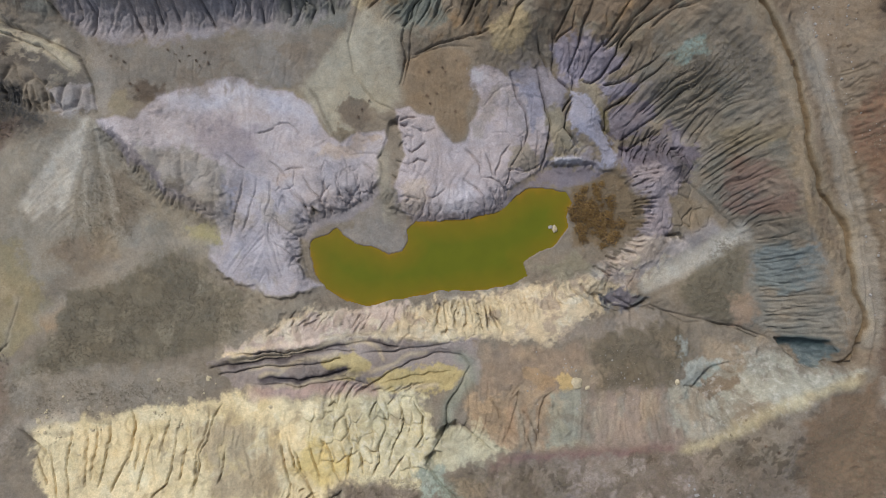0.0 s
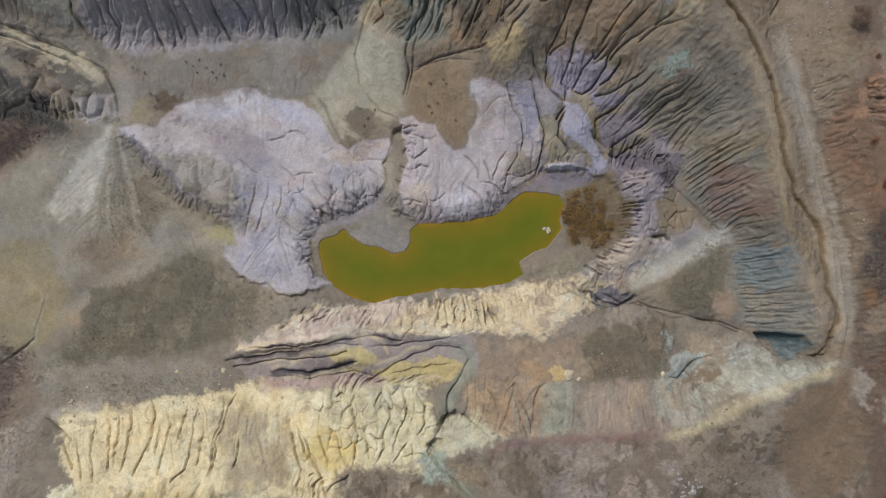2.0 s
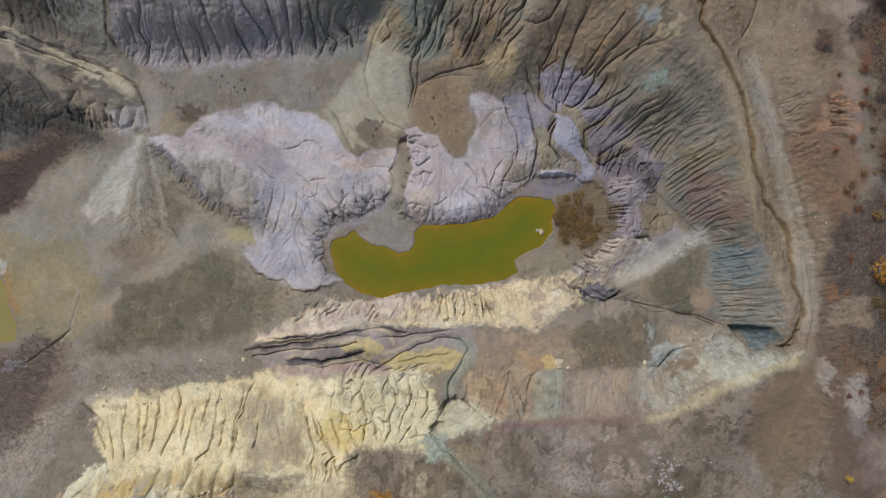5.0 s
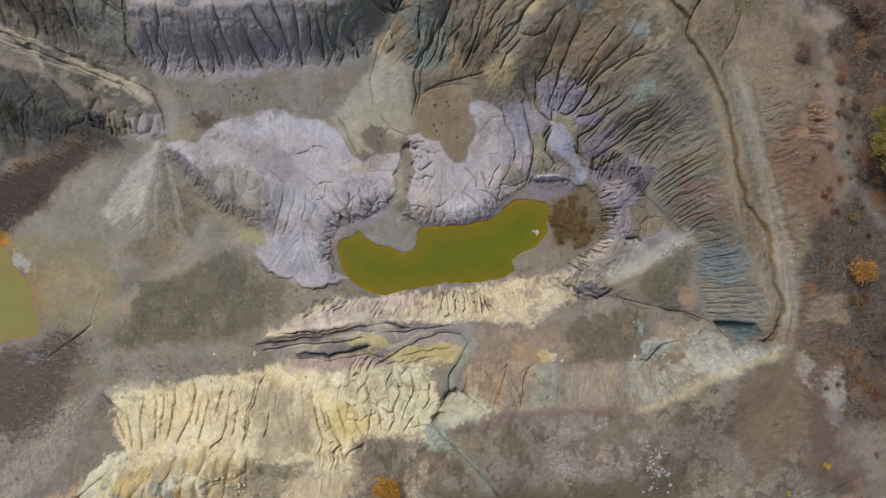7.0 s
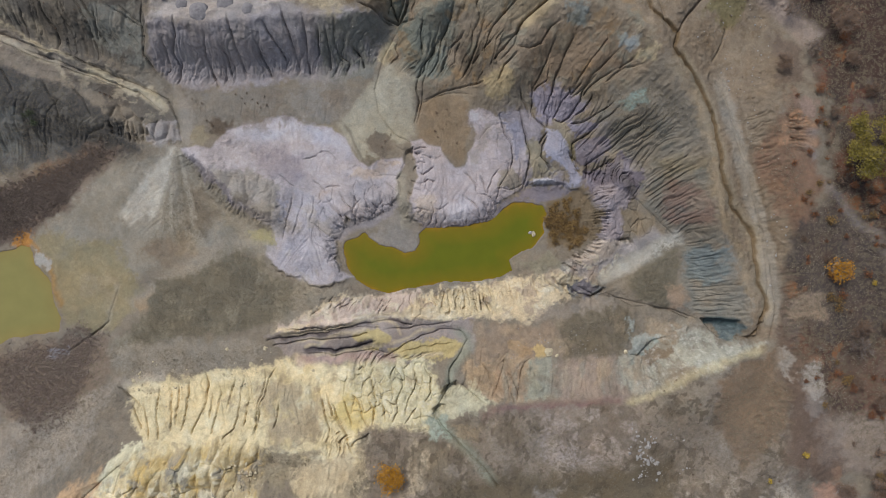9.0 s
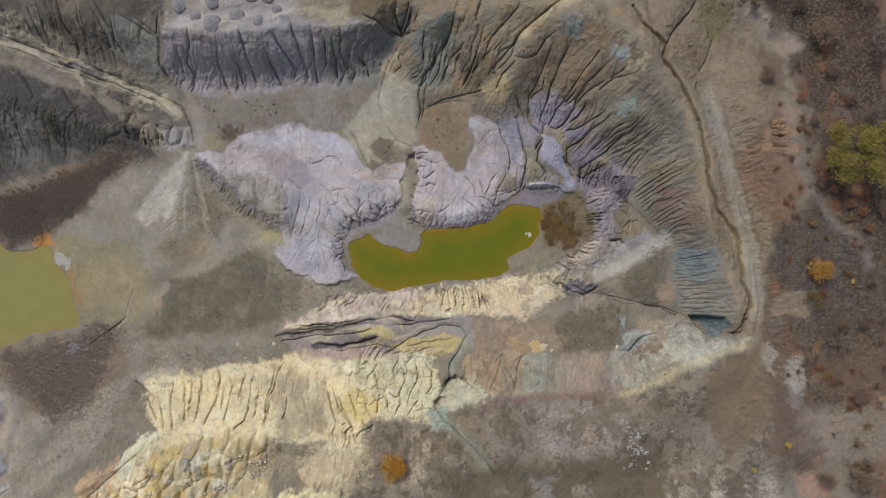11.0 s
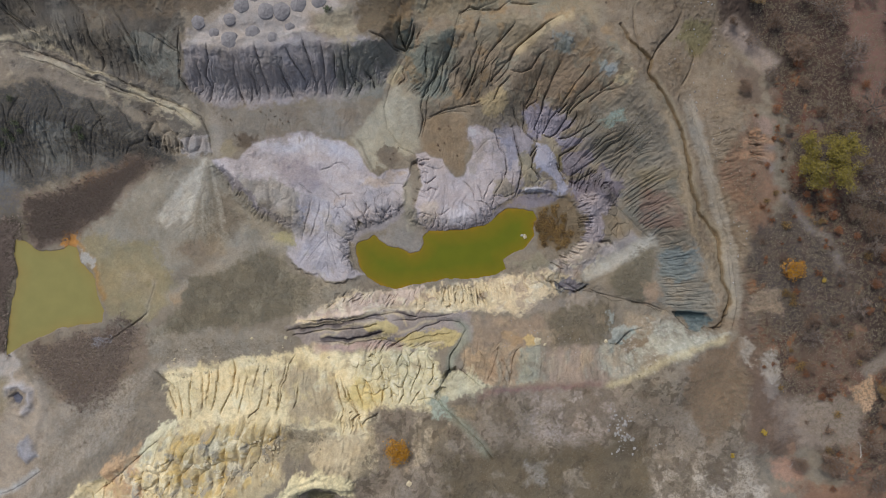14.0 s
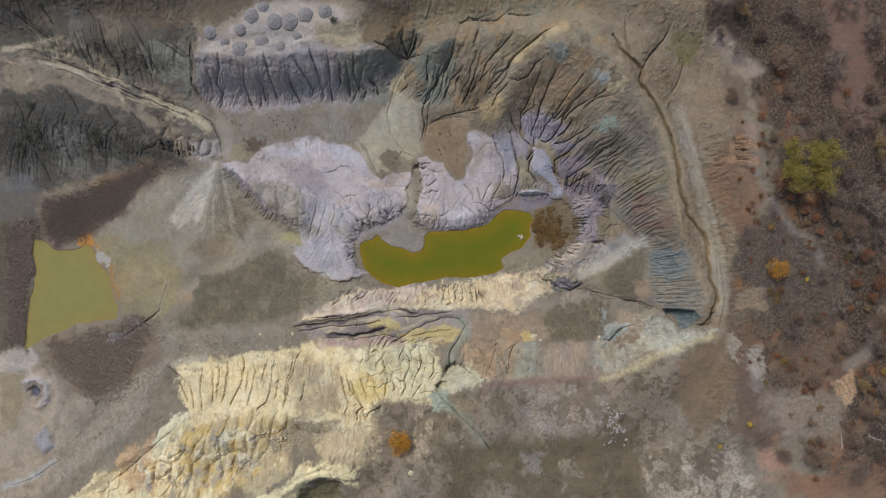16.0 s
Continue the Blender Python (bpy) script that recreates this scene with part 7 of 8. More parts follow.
zone([(78.8, 21.63), (88.92, 21.67), (89.74, -22.81), (81.72, -22.74), (80.08, -6.71), (75.44, 4.64)], (70, 57, 51), 3.0, 0.6, 0.8, 0.85)
# ledges of the banded clay
for line in ([(-30.51, -16.34), (-26.41, -15.88), (-22.22, -15.2), (-17.13, -14.11), (-13.1, -13.18)], [(-27.3, -17.46), (-22.35, -16.91), (-18.92, -15.84), (-13.91, -15.1)], [(-25.6, -18.49), (-23.22, -18.08), (-22.36, -17.08)], [(-23.92, -20.24), (-19.15, -19.27), (-14.12, -18.53), (-9.91, -17.71)], [(-13.11, -13.84), (-10.67, -13.51), (-8.28, -14.68), (-7.11, -16.18)], [(-9.93, -18.05), (-6.72, -17), (-4.28, -15.56), (-1.04, -14.74)], [(-5.88, -20.08), (-2.67, -19.88), (0.53, -19.55)], [(-17.06, -12.78), (-12.27, -12.53), (-7.42, -12.06), (-2.6, -11.93)]):
    strip(line, 0.3, (190, 174, 146), 0.3, 0.15, 0.5, 0.75)
# trails, clearings and the green cleft, over the blotches
zone([(77.03, 50.25), (84.6, 50.01), (86.52, 23.99), (81.2, 25.06), (77.79, 36.4)], (122, 93, 82), 3)
strip([(80.73, -25.04), (85.17, -21.58), (88.61, -15.87), (89.53, -11.31)], 1.2, (132, 120, 110), 0.8)
strip([(54.29, 43.88), (58.03, 40.86), (61.58, 37.48), (64.61, 34.73)], 1.7, (154, 138, 126), 1.0)
zone([(44.31, 39.22), (46.27, 43.24), (48.85, 44.93), (52.4, 43.57), (50.79, 38.16), (48.5, 37.02), (47.13, 39.37)], (122, 112, 78), 1.4, 0.5, 0.9, 0.8)
strip([(57.39, 20.3), (60.73, 20.73), (63.72, 20.22)], 0.7, (164, 130, 103), 0.6, strength=0.6)
strip([(57.03, 17.64), (60.82, 18.27), (63.79, 17.4)], 0.8, (168, 133, 105), 0.6, strength=0.6)
zone([(60.26, -7.98), (64.91, -7.91), (65.57, -11.94), (60.9, -12.04)], (140, 122, 104), 1.5)
ROAD = [(47.29, 30.08), (49.14, 23.55), (51.17, 17.05), (53.53, 9.81), (55.59, 3.88), (56.87, -2.85), (57.79, -9.58), (57.5, -14.81)]
strip(ROAD, 1.3, (152, 142, 127), 0.5, 0.1, 0.4, 0.85)
# the rim gully: sunlit bank edges painted as a paler band, then its brown fill
strip(RIM_GULLY[4:-2], 1.15, (160, 147, 122), 0.5, 0.15, 0.6, 0.4)
strip(RIM_GULLY, 0.4, (116, 97, 72), 0.3, 0.15, 0.6, 0.8)
strip([(50.45, 27.29), (51.98, 21.37), (53.68, 14.86), (55.6, 8.28), (57.3, 2.34), (58.34, -3.59)], 0.25, (112, 96, 78), 0.25, 0.2, 0.6, 0.6)
zone([(58.47, -17.39), (61.13, -17.32), (60.5, -23.11), (58.5, -20.9)], (150, 140, 128), 1)
zone([(62.48, -20.1), (65.15, -20.03), (66.44, -25.26), (64.16, -26.43), (62.46, -24.13)], (152, 143, 133), 1)
zone([(66.59, -29.94), (75.54, -28.67), (82.23, -32.04), (80.3, -39.11), (69.37, -38.3)], (138, 124, 112), 2.5)
zone([(80.27, -27.37), (83.02, -25.04), (83.38, -32.04), (81.08, -32.04)], (182, 150, 120), 1)
zone([(64.36, -41.94), (68.94, -40.71), (71.51, -45.53), (67.47, -47.91)], (158, 126, 106), 2)
strip([(56.71, -17.62), (47.58, -20.74), (40.48, -24.22), (35.21, -26.78), (32.31, -27.39)], 0.6, (188, 174, 138), 0.6, 0.2, 0.6, 0.7)
strip([(1.96, -14.57), (4.41, -16.41), (4.64, -18.45), (1.95, -21.78), (1.33, -24.7), (-1.08, -29.73), (0.72, -32.89), (5.37, -36.34), (9.8, -41.66)], 0.9, (138, 140, 124), 0.8, strength=0.75)
zone([(-1.7, -25.31), (5.57, -24.08), (9.04, -27.23), (4.32, -29.9), (-0.48, -29.96)], (186, 179, 152), 1.4)
zone([(-3.49, -30), (0.72, -29.95), (1.92, -34.03), (-1.68, -33.46)], (158, 164, 148), 1)
zone([(1.92, -31.7), (6.63, -32.45), (5.98, -34.5), (3.11, -33.97)], (152, 134, 108), 1.2, strength=0.6)

zone([(48.51, -23.21), (58.47, -17.62), (59.76, -30), (52.85, -38.55), (48.34, -31.64)], (121, 102, 83), 2.5, strength=0.8)
VALLEY = [(-102, 43.03), (-76.95, 43.73), (-71.1, 37.87), (-60.13, 33.6), (-50.61, 30.68), (-48.12, 24.55), (-55.27, 24.47), (-67.2, 29.84), (-79, 35.15), (-101.9, 35.13)]
mottle(VALLEY, (88, 80, 72), 2.0, 0.14, 1241, 0.8)
mottle(VALLEY, (168, 156, 134), 1.8, 0.2, 1251, 0.7)

# dead grass, litter and low dry scrub
litter([(56.61, 56.05), (64.11, 28.68), (65.75, 12.67), (58.71, -3.36), (60.07, -13.85), (63, -22.96), (81.36, -48.98), (83.71, -59.51), (105.71, -58.74), (103.37, 56.54)], 0.75)
litter([(-53.88, -7.33), (-37.69, -0.5), (-27.85, -6.09), (-23.98, -9.77), (-32.7, -14.74), (-47.57, -16.6), (-62.56, -19.74), (-56.35, -12.91)], 0.7)
litter([(-14.84, -33.15), (10.18, -29.48), (34.53, -29.04), (48.52, -24.38), (58.47, -18.56), (59.76, -30), (64.07, -59.73), (-16.46, -58.19)], 0.6)
litter([(21.42, -13.51), (32.64, -10.68), (35.25, -14.41), (32.46, -19.29), (22.24, -19.25)], 0.7)
litter([(-84.95, 15.03), (-63.63, 18.69), (-59.84, 16.2), (-68.65, 8.8), (-90.43, 1.37), (-104.65, 1.36), (-104.64, 8.8)], 0.8)
litter([(-101.91, 33.93), (-80.16, 33.92), (-67.19, 29.23), (-58.89, 22.63), (-55.52, 17.24), (-75.01, 16.27), (-89.9, 12.54), (-104.56, 13.75)], 0.4)
litter([(-89.18, -21.11), (-61.38, -16.03), (-62.5, -24.68), (-67.07, -31.93), (-78.2, -34.66), (-85.98, -25.89)], 0.8)
litter([(29.81, 27.43), (36.19, 29.32), (43.53, 22.96), (38.64, 17.9), (30.9, 20.64)], 0.6)
litter([(38.68, 0.12), (44.41, 0.73), (43.87, -7.17), (40.9, -10.83), (35.04, -9.68), (33.85, -6.01)], 0.6)
litter([(4.29, 36.5), (7.77, 37.77), (10.15, 32.58), (4.36, 30.4)], 0.6)
litter([(-32.1, -35.08), (-21.92, -36.22), (-22.82, -39.88), (-28.44, -41.84), (-37.07, -42.38)], 0.6)
litter([(-67.23, -27.07), (-60.06, -25.93), (-63.94, -36.49), (-82.98, -49.62), (-87.11, -54.02), (-82.19, -37.01)], 0.4)
litter([(-63.87, -18.51), (-32.7, -18.46), (-36.41, -22.17), (-60.06, -24.7)], 0.4)
litter([(53.84, 16.29), (59.94, 27.46), (63.71, 20.56), (59.8, 2.41)], 0.5)
litter([(-47.82, 13.64), (-41.25, 7.53), (-42, 1.98), (-56.24, -1.36), (-54.92, 1.36)], 0.45)
litter([(-83.39, 57.71), (-34.94, 57.59), (-35.18, 51.03), (-69.46, 45.32)], 0.4)
litter([(-17.3, 48.89), (-9.76, 50.08), (-7.37, 45.27), (-11.01, 42.29), (-15.68, 43.4)], 0.6)
litter(TERRACE, 0.12, 2.0, 1)
litter([(-17.72, -21.04), (-2.93, -20.63), (0.97, -26.46), (-1.68, -32.87), (-16.19, -30.08)], 0.4, 2.0, 1)
litter([(33.07, -19.05), (43.19, -12.98), (56.72, -17.16), (35.79, -26.55)], 0.4, 2.0, 1)

# seams of clay: soft bands of hue
SHIFT = fbm(GX, GY, 7.0, 201, 4)[..., None] * np.array([0.07, 0.02, -0.06]) + fbm(GX, GY, 2.5, 211, 3)[..., None] * 0.10
w, d = inside(TERRACE, 2.0)
cx, cy = (-27.5, 15.6)
angle, reach = np.arctan2(GY[w] - cy, GX[w] - cx), np.hypot(GX[w] - cx, GY[w] - cy)
threads = lattice(angle * 11 + 1.5 * WX[w] + 40, reach * 0.16, 441) + 0.6 * lattice(angle * 26 + 2 * WX[w] + 90, reach * 0.3, 442)
streaked = np.zeros_like(LAND)
streaked[w] = smooth(d, -0.5, 2) * smooth(reach, 1, 6) * threads
SHIFT = SHIFT + (0.10 * STEEP * WASH + 0.06 * streaked)[..., None] + 0.08 * RIDGED[..., None] * fbm(GX, GY, 4.0, 221, 2)[..., None]
SHIFT = SHIFT + 0.16 * fbm(GX, GY, 0.8, 231, 3, 0.85)[..., None] + 0.05 * fbm(GX, GY, 1.9, 241, 3, 0.7)[..., None] * np.array([1.0, 0.1, -1.0])
MINERAL = np.clip(MINERAL * (1 + SHIFT), 0.01, 0.9)
ALBEDO = 0.95

COVER[..., 2] = HARD

# ---- the ground: one sheet to the horizon ----
def outward(axis):
    far = np.cumsum(0.3 * 1.13 ** np.arange(62))
    return np.r_[axis[0] - far[::-1], axis, axis[-1] + far]


def build_ground():
    gx, gy = np.meshgrid(outward(AX), outward(AY))
    beyond = np.hypot(np.maximum(np.abs(gx) - HALF_X, 0), np.maximum(np.abs(gy) - HALF_Y, 0))
    fade = smooth(beyond, 0, 30)
    z = sample(LAND, gx, gy) * (1 - fade) + fade * (10 + 5 * fbm(gx, gy, 140.0, 611, 3) + 0.8 * fbm(gx, gy, 18.0, 621, 3))
    plain = tone(116, 103, 88) * (1 + 0.35 * fbm(gx, gy, 40.0, 631, 4)[..., None] + 0.2 * fbm(gx, gy, 6.0, 641, 3)[..., None])
    rows, cols = gx.shape
    idx = np.arange(rows * cols).reshape(rows, cols)
    quads = np.stack([idx[:-1, :-1], idx[:-1, 1:], idx[1:, 1:], idx[1:, :-1]], -1).reshape(-1, 4)
    me = bpy.data.meshes.new("ground")
    me.vertices.add(rows * cols)
    me.vertices.foreach_set("co", np.stack([gx, gy, z], -1).astype(np.float32).ravel())
    me.loops.add(len(quads) * 4)
    me.loops.foreach_set("vertex_index", quads.astype(np.int32).ravel())
    me.polygons.add(len(quads))
    me.polygons.foreach_set("loop_start", np.arange(0, len(quads) * 4, 4, dtype=np.int32))
    me.polygons.foreach_set("use_smooth", np.ones(len(quads), bool))
    me.update(calc_edges=True)
    for name, grid in (("mineral", MINERAL * ALBEDO), ("cover", COVER)):
        layer = me.color_attributes.new(name, "FLOAT_COLOR", "POINT")
        wide = plain if name == "mineral" else np.zeros(plain.shape) + np.array([0.4, 0.0, 0.0])
        rgb = np.stack([sample(grid[..., k], gx, gy) * (1 - fade) + fade * wide[..., k] for k in range(3)] + [np.ones_like(gx)], -1)
        layer.data.foreach_set("color", rgb.astype(np.float32).ravel())
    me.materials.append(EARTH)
    return tagged(new("ground", me), "bare eroded clay ground with gullies, pale terraces and dry scrub", "ground", kind="structure")


GROUND = build_ground()


def water_sheet(name, shore, level_z, mat, label, grow=1.0):
    """A level sheet that ends inside the banks, with the distance from shore kept for its colour."""
    w, d = inside(shore, 3.0, 0.05, 0.35)
    step = 2
    x, y, dd = GX[w][::step, ::step], GY[w][::step, ::step], d[::step, ::step]
    ok = dd > -grow
    number = -np.ones(x.shape, int)
    number[ok] = np.arange(ok.sum())
    quads = np.stack([number[:-1, :-1], number[:-1, 1:], number[1:, 1:], number[1:, :-1]], -1).reshape(-1, 4)
    quads = quads[(quads >= 0).all(1)]
    me = bpy.data.meshes.new(name)
    me.from_pydata(np.stack([x[ok], y[ok], np.full(ok.sum(), level_z)], -1).tolist(), [], quads.tolist())
    layer = me.attributes.new("depth", "FLOAT", "POINT")
    layer.data.foreach_set("value", np.maximum(dd[ok], 0).astype(np.float32))
    me.materials.append(mat)
    return tagged(new(name, me), label, "water", kind="structure")


water_sheet("water_1", POND_SHORE, 0.0, water_material("green_water", (0.106, 0.113, 0.004, 1), (0.235, 0.13, 0.007, 1), 3.0), "still olive-green pond with a rusty shallow edge")
water_sheet("water_2", LOWER_SHORE, 0.0, water_material("yellow_water", (0.215, 0.19, 0.062, 1), (0.24, 0.17, 0.05, 1), 2.5), "milky yellow-green pond among reeds")


# ---- helpers for things ----
class Soup:
    """Faces gathered for one mesh."""

    def __init__(self):
        self.verts, self.faces = [], []

    def limb(self, a, b, ra, rb, sides=4):
        a, b = Vector(a), Vector(b)
        q = (b - a).to_track_quat("Z", "Y")
        n = len(self.verts)
        for end, r in ((a, ra), (b, rb)):
            for k in range(sides):
                u = 2 * math.pi * k / sides
                self.verts.append(tuple(end + q @ Vector((r * math.cos(u), r * math.sin(u), 0))))
        for k in range(sides):
            k2 = (k + 1) % sides
            self.faces.append((n + k, n + k2, n + sides + k2, n + sides + k))
        self.faces.append(tuple(n + sides + k for k in range(sides)))

    def leaf(self, p, size, rng):
        q = Euler((rng.uniform(-0.9, 0.9), rng.uniform(-0.9, 0.9), rng.uniform(0, 6.28))).to_quaternion()
        n = len(self.verts)
        for u, v in ((-0.5, 0), (0, -0.32), (0.5, 0), (0, 0.32)):
            self.verts.append(tuple(Vector(p) + q @ Vector((u * size, v * size, 0))))
        self.faces.append((n, n + 1, n + 2, n + 3))

    def mesh(self, name, mat):
        me = bpy.data.meshes.new(name)
        me.from_pydata(self.verts, [], self.faces)
        me.materials.append(mat)
        return me


def part(name, me, parent, label=""):
    ob = new(name, me)
    ob.parent = parent
    return tagged(ob, label)


def make_tree(name, label, category, seed, height, spread, leaf, leaves, bark=BARK, leaf_size=0.28, low=0.3, group=""):
    """A trunk that forks into rising limbs, boughs and twigs, with what leaves are left on it."""
    rng = random.Random(seed)
    root = tagged(new(name), label, category, group)
    trunk, twigs, foliage = Soup(), Soup(), Soup()
    fork = Vector((rng.uniform(-0.15, 0.15), rng.uniform(-0.15, 0.15), height * low))
    r0 = 0.028 * height
    trunk.limb((0, 0, -0.3), fork * 0.5, r0, r0 * 0.85, 7)
    trunk.limb(fork * 0.5, fork, r0 * 0.85, r0 * 0.7, 7)
    tips = []

    def grow(p, way, length, r, depth):
        mid = p + way * length * 0.5 + Vector((rng.uniform(-1, 1), rng.uniform(-1, 1), rng.uniform(-0.4, 0.6))) * length * 0.1
        end = p + way * length
        soup = trunk if depth < 2 else twigs
        r = max(r, 0.03)
        soup.limb(p, mid, r, max(r * 0.75, 0.028), 5 if depth < 2 else 3)
        soup.limb(mid, end, max(r * 0.75, 0.028), max(r * 0.45, 0.02), 5 if depth < 2 else 3)
        if depth >= 2:
            tips.append((mid, end))
        if depth < 3:
            for k in range(4 if depth else 5):
                at = mid if k % 2 else end
                turn = Vector((rng.uniform(-1, 1), rng.uniform(-1, 1), rng.uniform(-0.35, 0.6)))
                grow(at, (way * 0.9 + turn * 0.95).normalized(), length * rng.uniform(0.48, 0.7), r * 0.5, depth + 1)
    for k in range(6):
        u = 2 * math.pi * (k + rng.uniform(-0.3, 0.3)) / 6
        rise = rng.uniform(0.5, 1.3)
        grow(fork, Vector((math.cos(u), math.sin(u), rise)).normalized(), spread * rng.uniform(0.4, 0.55), r0 * 0.5, 0)
    grow(fork, Vector((0.1, 0, 1)).normalized(), height * 0.35, r0 * 0.55, 0)
    part("trunk", trunk.mesh("trunk", bark), root)
    part("crown", twigs.mesh("crown", TWIG if bark is BARK else bark), root)
    if leaves:
        for _ in range(leaves):
            a, b = tips[rng.randrange(len(tips))]
            p = a.lerp(b, rng.random()) + Vector((rng.gauss(0, 0.36), rng.gauss(0, 0.36), rng.gauss(0, 0.25)))
            foliage.leaf(p, leaf_size * rng.uniform(0.6, 1.4), rng)
        part("leaves", foliage.mesh("leaves", leaf), root)
    return root


def make_shrub(name, label, seed, leaf, size=1.0, stems=16, leaves=120, group=""):
    """A low many-stemmed bush."""
    rng = random.Random(seed)
    root = tagged(new(name), label, "shrub", group)
    wood, foliage = Soup(), Soup()
    for _ in range(stems):
        u, lean = rng.uniform(0, 6.28), rng.uniform(0.15, 1.1)
        way = Vector((math.cos(u) * lean, math.sin(u) * lean, 1)).normalized()
        base = Vector((math.cos(u) * 0.1, math.sin(u) * 0.1, -0.1)) * size
        tip = base + way * size * rng.uniform(0.6, 1.1)
        wood.limb(base, tip, 0.03 * size, 0.008 * size, 3)
        for k in range(3):
            at = base.lerp(tip, rng.uniform(0.4, 0.9))
            side = (way + Vector((rng.uniform(-1, 1), rng.uniform(-1, 1), rng.uniform(-0.2, 0.6)))).normalized()
            wood.limb(at, at + side * size * 0.35, 0.014 * size, 0.005 * size, 3)
        for k in range(leaves // stems):
            p = base.lerp(tip, rng.uniform(0.35, 1.05)) + Vector((rng.gauss(0, 0.16), rng.gauss(0, 0.16), rng.gauss(0, 0.1))) * size
            foliage.leaf(p, 0.19 * size * rng.uniform(0.6, 1.3), rng)
    part("stem", wood.mesh("stem", BARK), root)
    part("leaves", foliage.mesh("leaves", leaf), root)
    return root


def put(maker, x, y, size=1.0, turn=0.0, sink=0.0):
    """A copy of a thing on the ground."""
    return copy_thing(maker, Matrix.Translation((x, y, ground_at(x, y) - sink)) @ Matrix.Rotation(turn, 4, "Z") @ Matrix.Scale(size, 4))


def stand(ob, x, y, size=1.0, turn=0.0, sink=0.0):
    ob.matrix_basis = Matrix.Translation((x, y, ground_at(x, y) - sink)) @ Matrix.Rotation(turn, 4, "Z") @ Matrix.Scale(size, 4)
    return ob


def plant_all(makers, places, group, rng, lo=0.85, hi=1.15, sink=0.0):
    """The first of each kind stands at the first place that wants it, the rest are copies."""
    used = set()
    for n, (x, y, size) in enumerate(places):
        m = makers[n % len(makers)]
        s, turn = size * rng.uniform(lo, hi), rng.uniform(0, 6.28)
        if id(m) in used:
            put(m, x, y, s, turn, sink)
        else:
            used.add(id(m))
            tagged(m, group=group)
            stand(m, x, y, s, turn, sink)


RNG = random.Random(7)
# ---- trees of the eastern wood ----
bare = [make_tree("bare_tree", "leafless grey-brown tree with fine spreading twigs", "tree", s, 6.5, 5.2, LEAF["brown"], 600) for s in (1, 2, 3)]
brown = [make_tree("autumn_tree", "half-bare tree with dull brown autumn leaves", "tree", s, 5.5, 4.4, LEAF["brown"], 3200, leaf_size=0.22) for s in (4, 5)]
rusty = [make_tree("autumn_tree", "small tree with rust-red autumn leaves", "tree", s, 4.2, 3.2, LEAF["rusty"], 2400, leaf_size=0.2) for s in (6, 7)]
golden = [make_tree("autumn_tree", "thin tree with orange-brown leaves on grey twigs", "tree", s, 4.6, 3.6, LEAF["golden"], 2400, leaf_size=0.2) for s in (8, 9)]
for makers, places, name in (
    (bare, [(76.62, 36.4, 0.94), (81.15, 26.19, 0.85), (87.35, 37.51, 0.80), (77.61, 10.29, 0.71), (87.61, 16.02, 0.71), (81.09, 0.1, 0.80), (84.94, -16.99, 0.71), (79.07, -11.27, 0.61), (87.21, -27.42, 0.66), (69.05, 48, 0.71), (79.15, 49.04, 0.71), (62.66, 33.42, 0.52), (84.08, -45.1, 0.71), (75.69, -4.45, 0.52), (75.43, 23.34, 0.94), (83.43, 9.74, 1.06), (79.9, 14.82, 0.61), (86.49, 2.38, 0.80), (59.27, 39.77, 0.52), (73.36, 45.57, 0.85), (84.56, 43.21, 0.85), (88.15, -34.45, 0.71), (70.99, -16.62, 0.57), (86.82, -19.31, 0.61)], "leafless trees of the wood"),
    (brown, [(81.02, 4.63, 0.70), (86.69, -13.58, 0.70), (80.35, -19.26, 0.59), (87.5, 27.36, 0.64), (72.14, 26.21, 0.54), (70.25, 16.08, 0.48), (77.59, 6.89, 0.59), (84.5, -32.07, 0.64), (71.1, -23, 0.48), (69.56, -41.95, 0.59), (89.02, -41.49, 0.70), (75.02, -13.63, 0.48), (66.14, 22.89, 0.38), (58.07, 48.55, 0.48), (67.34, 37.74, 0.97), (84.71, 31.35, 0.80), (74.42, -26.19, 0.75), (87.79, -3.32, 0.70), (88.21, 10.34, 0.64), (58.12, 31.15, 0.59), (68.96, 31.42, 0.59), (75.05, -41.75, 0.86), (82.46, -37.93, 0.70), (55.3, 43.39, 0.43), (63.51, 43.55, 0.64), (71, -13.74, 0.59)], "brown trees of the wood"),
    (rusty, [(84.08, -1.03, 0.64), (87.21, -6.73, 0.72), (81.32, -11.83, 0.57), (78.75, 2.37, 0.50), (71.35, 11.51, 0.50), (74.4, 6.34, 0.50), (87.95, -17.02, 0.57), (67.89, 35.45, 0.50), (73.46, -28.8, 0.50), (70.54, -24.17, 0.43), (86.69, -28.59, 0.50), (63.88, 26.66, 0.64), (69.86, 10.4, 0.61), (72.4, 7.85, 0.64), (75.25, 3.5, 0.61), (82.39, -6.71, 0.79), (86.03, -9.58, 0.79), (67.43, -21.55, 0.43), (62.44, -23, 0.29), (80.58, 31.29, 0.57), (76.6, -47.23, 0.50), (62.02, 16.02, 0.32), (68.95, 1.82, 0.32)], "rust-coloured trees of the wood"),
    (golden, [(87.01, 20.33, 0.89), (59.46, 47.63, 0.51), (84.25, -27.39, 0.57), (81.07, 16.53, 0.64), (75.11, -39.34, 0.38), (78.07, -16.41, 0.45), (88.68, -20.48, 0.45), (84.82, -11.85, 0.51), (72.47, 5.23, 0.38), (65.72, 10.95, 0.26)], "orange-brown trees of the wood"),
):
    plant_all(makers, places, name, RNG)
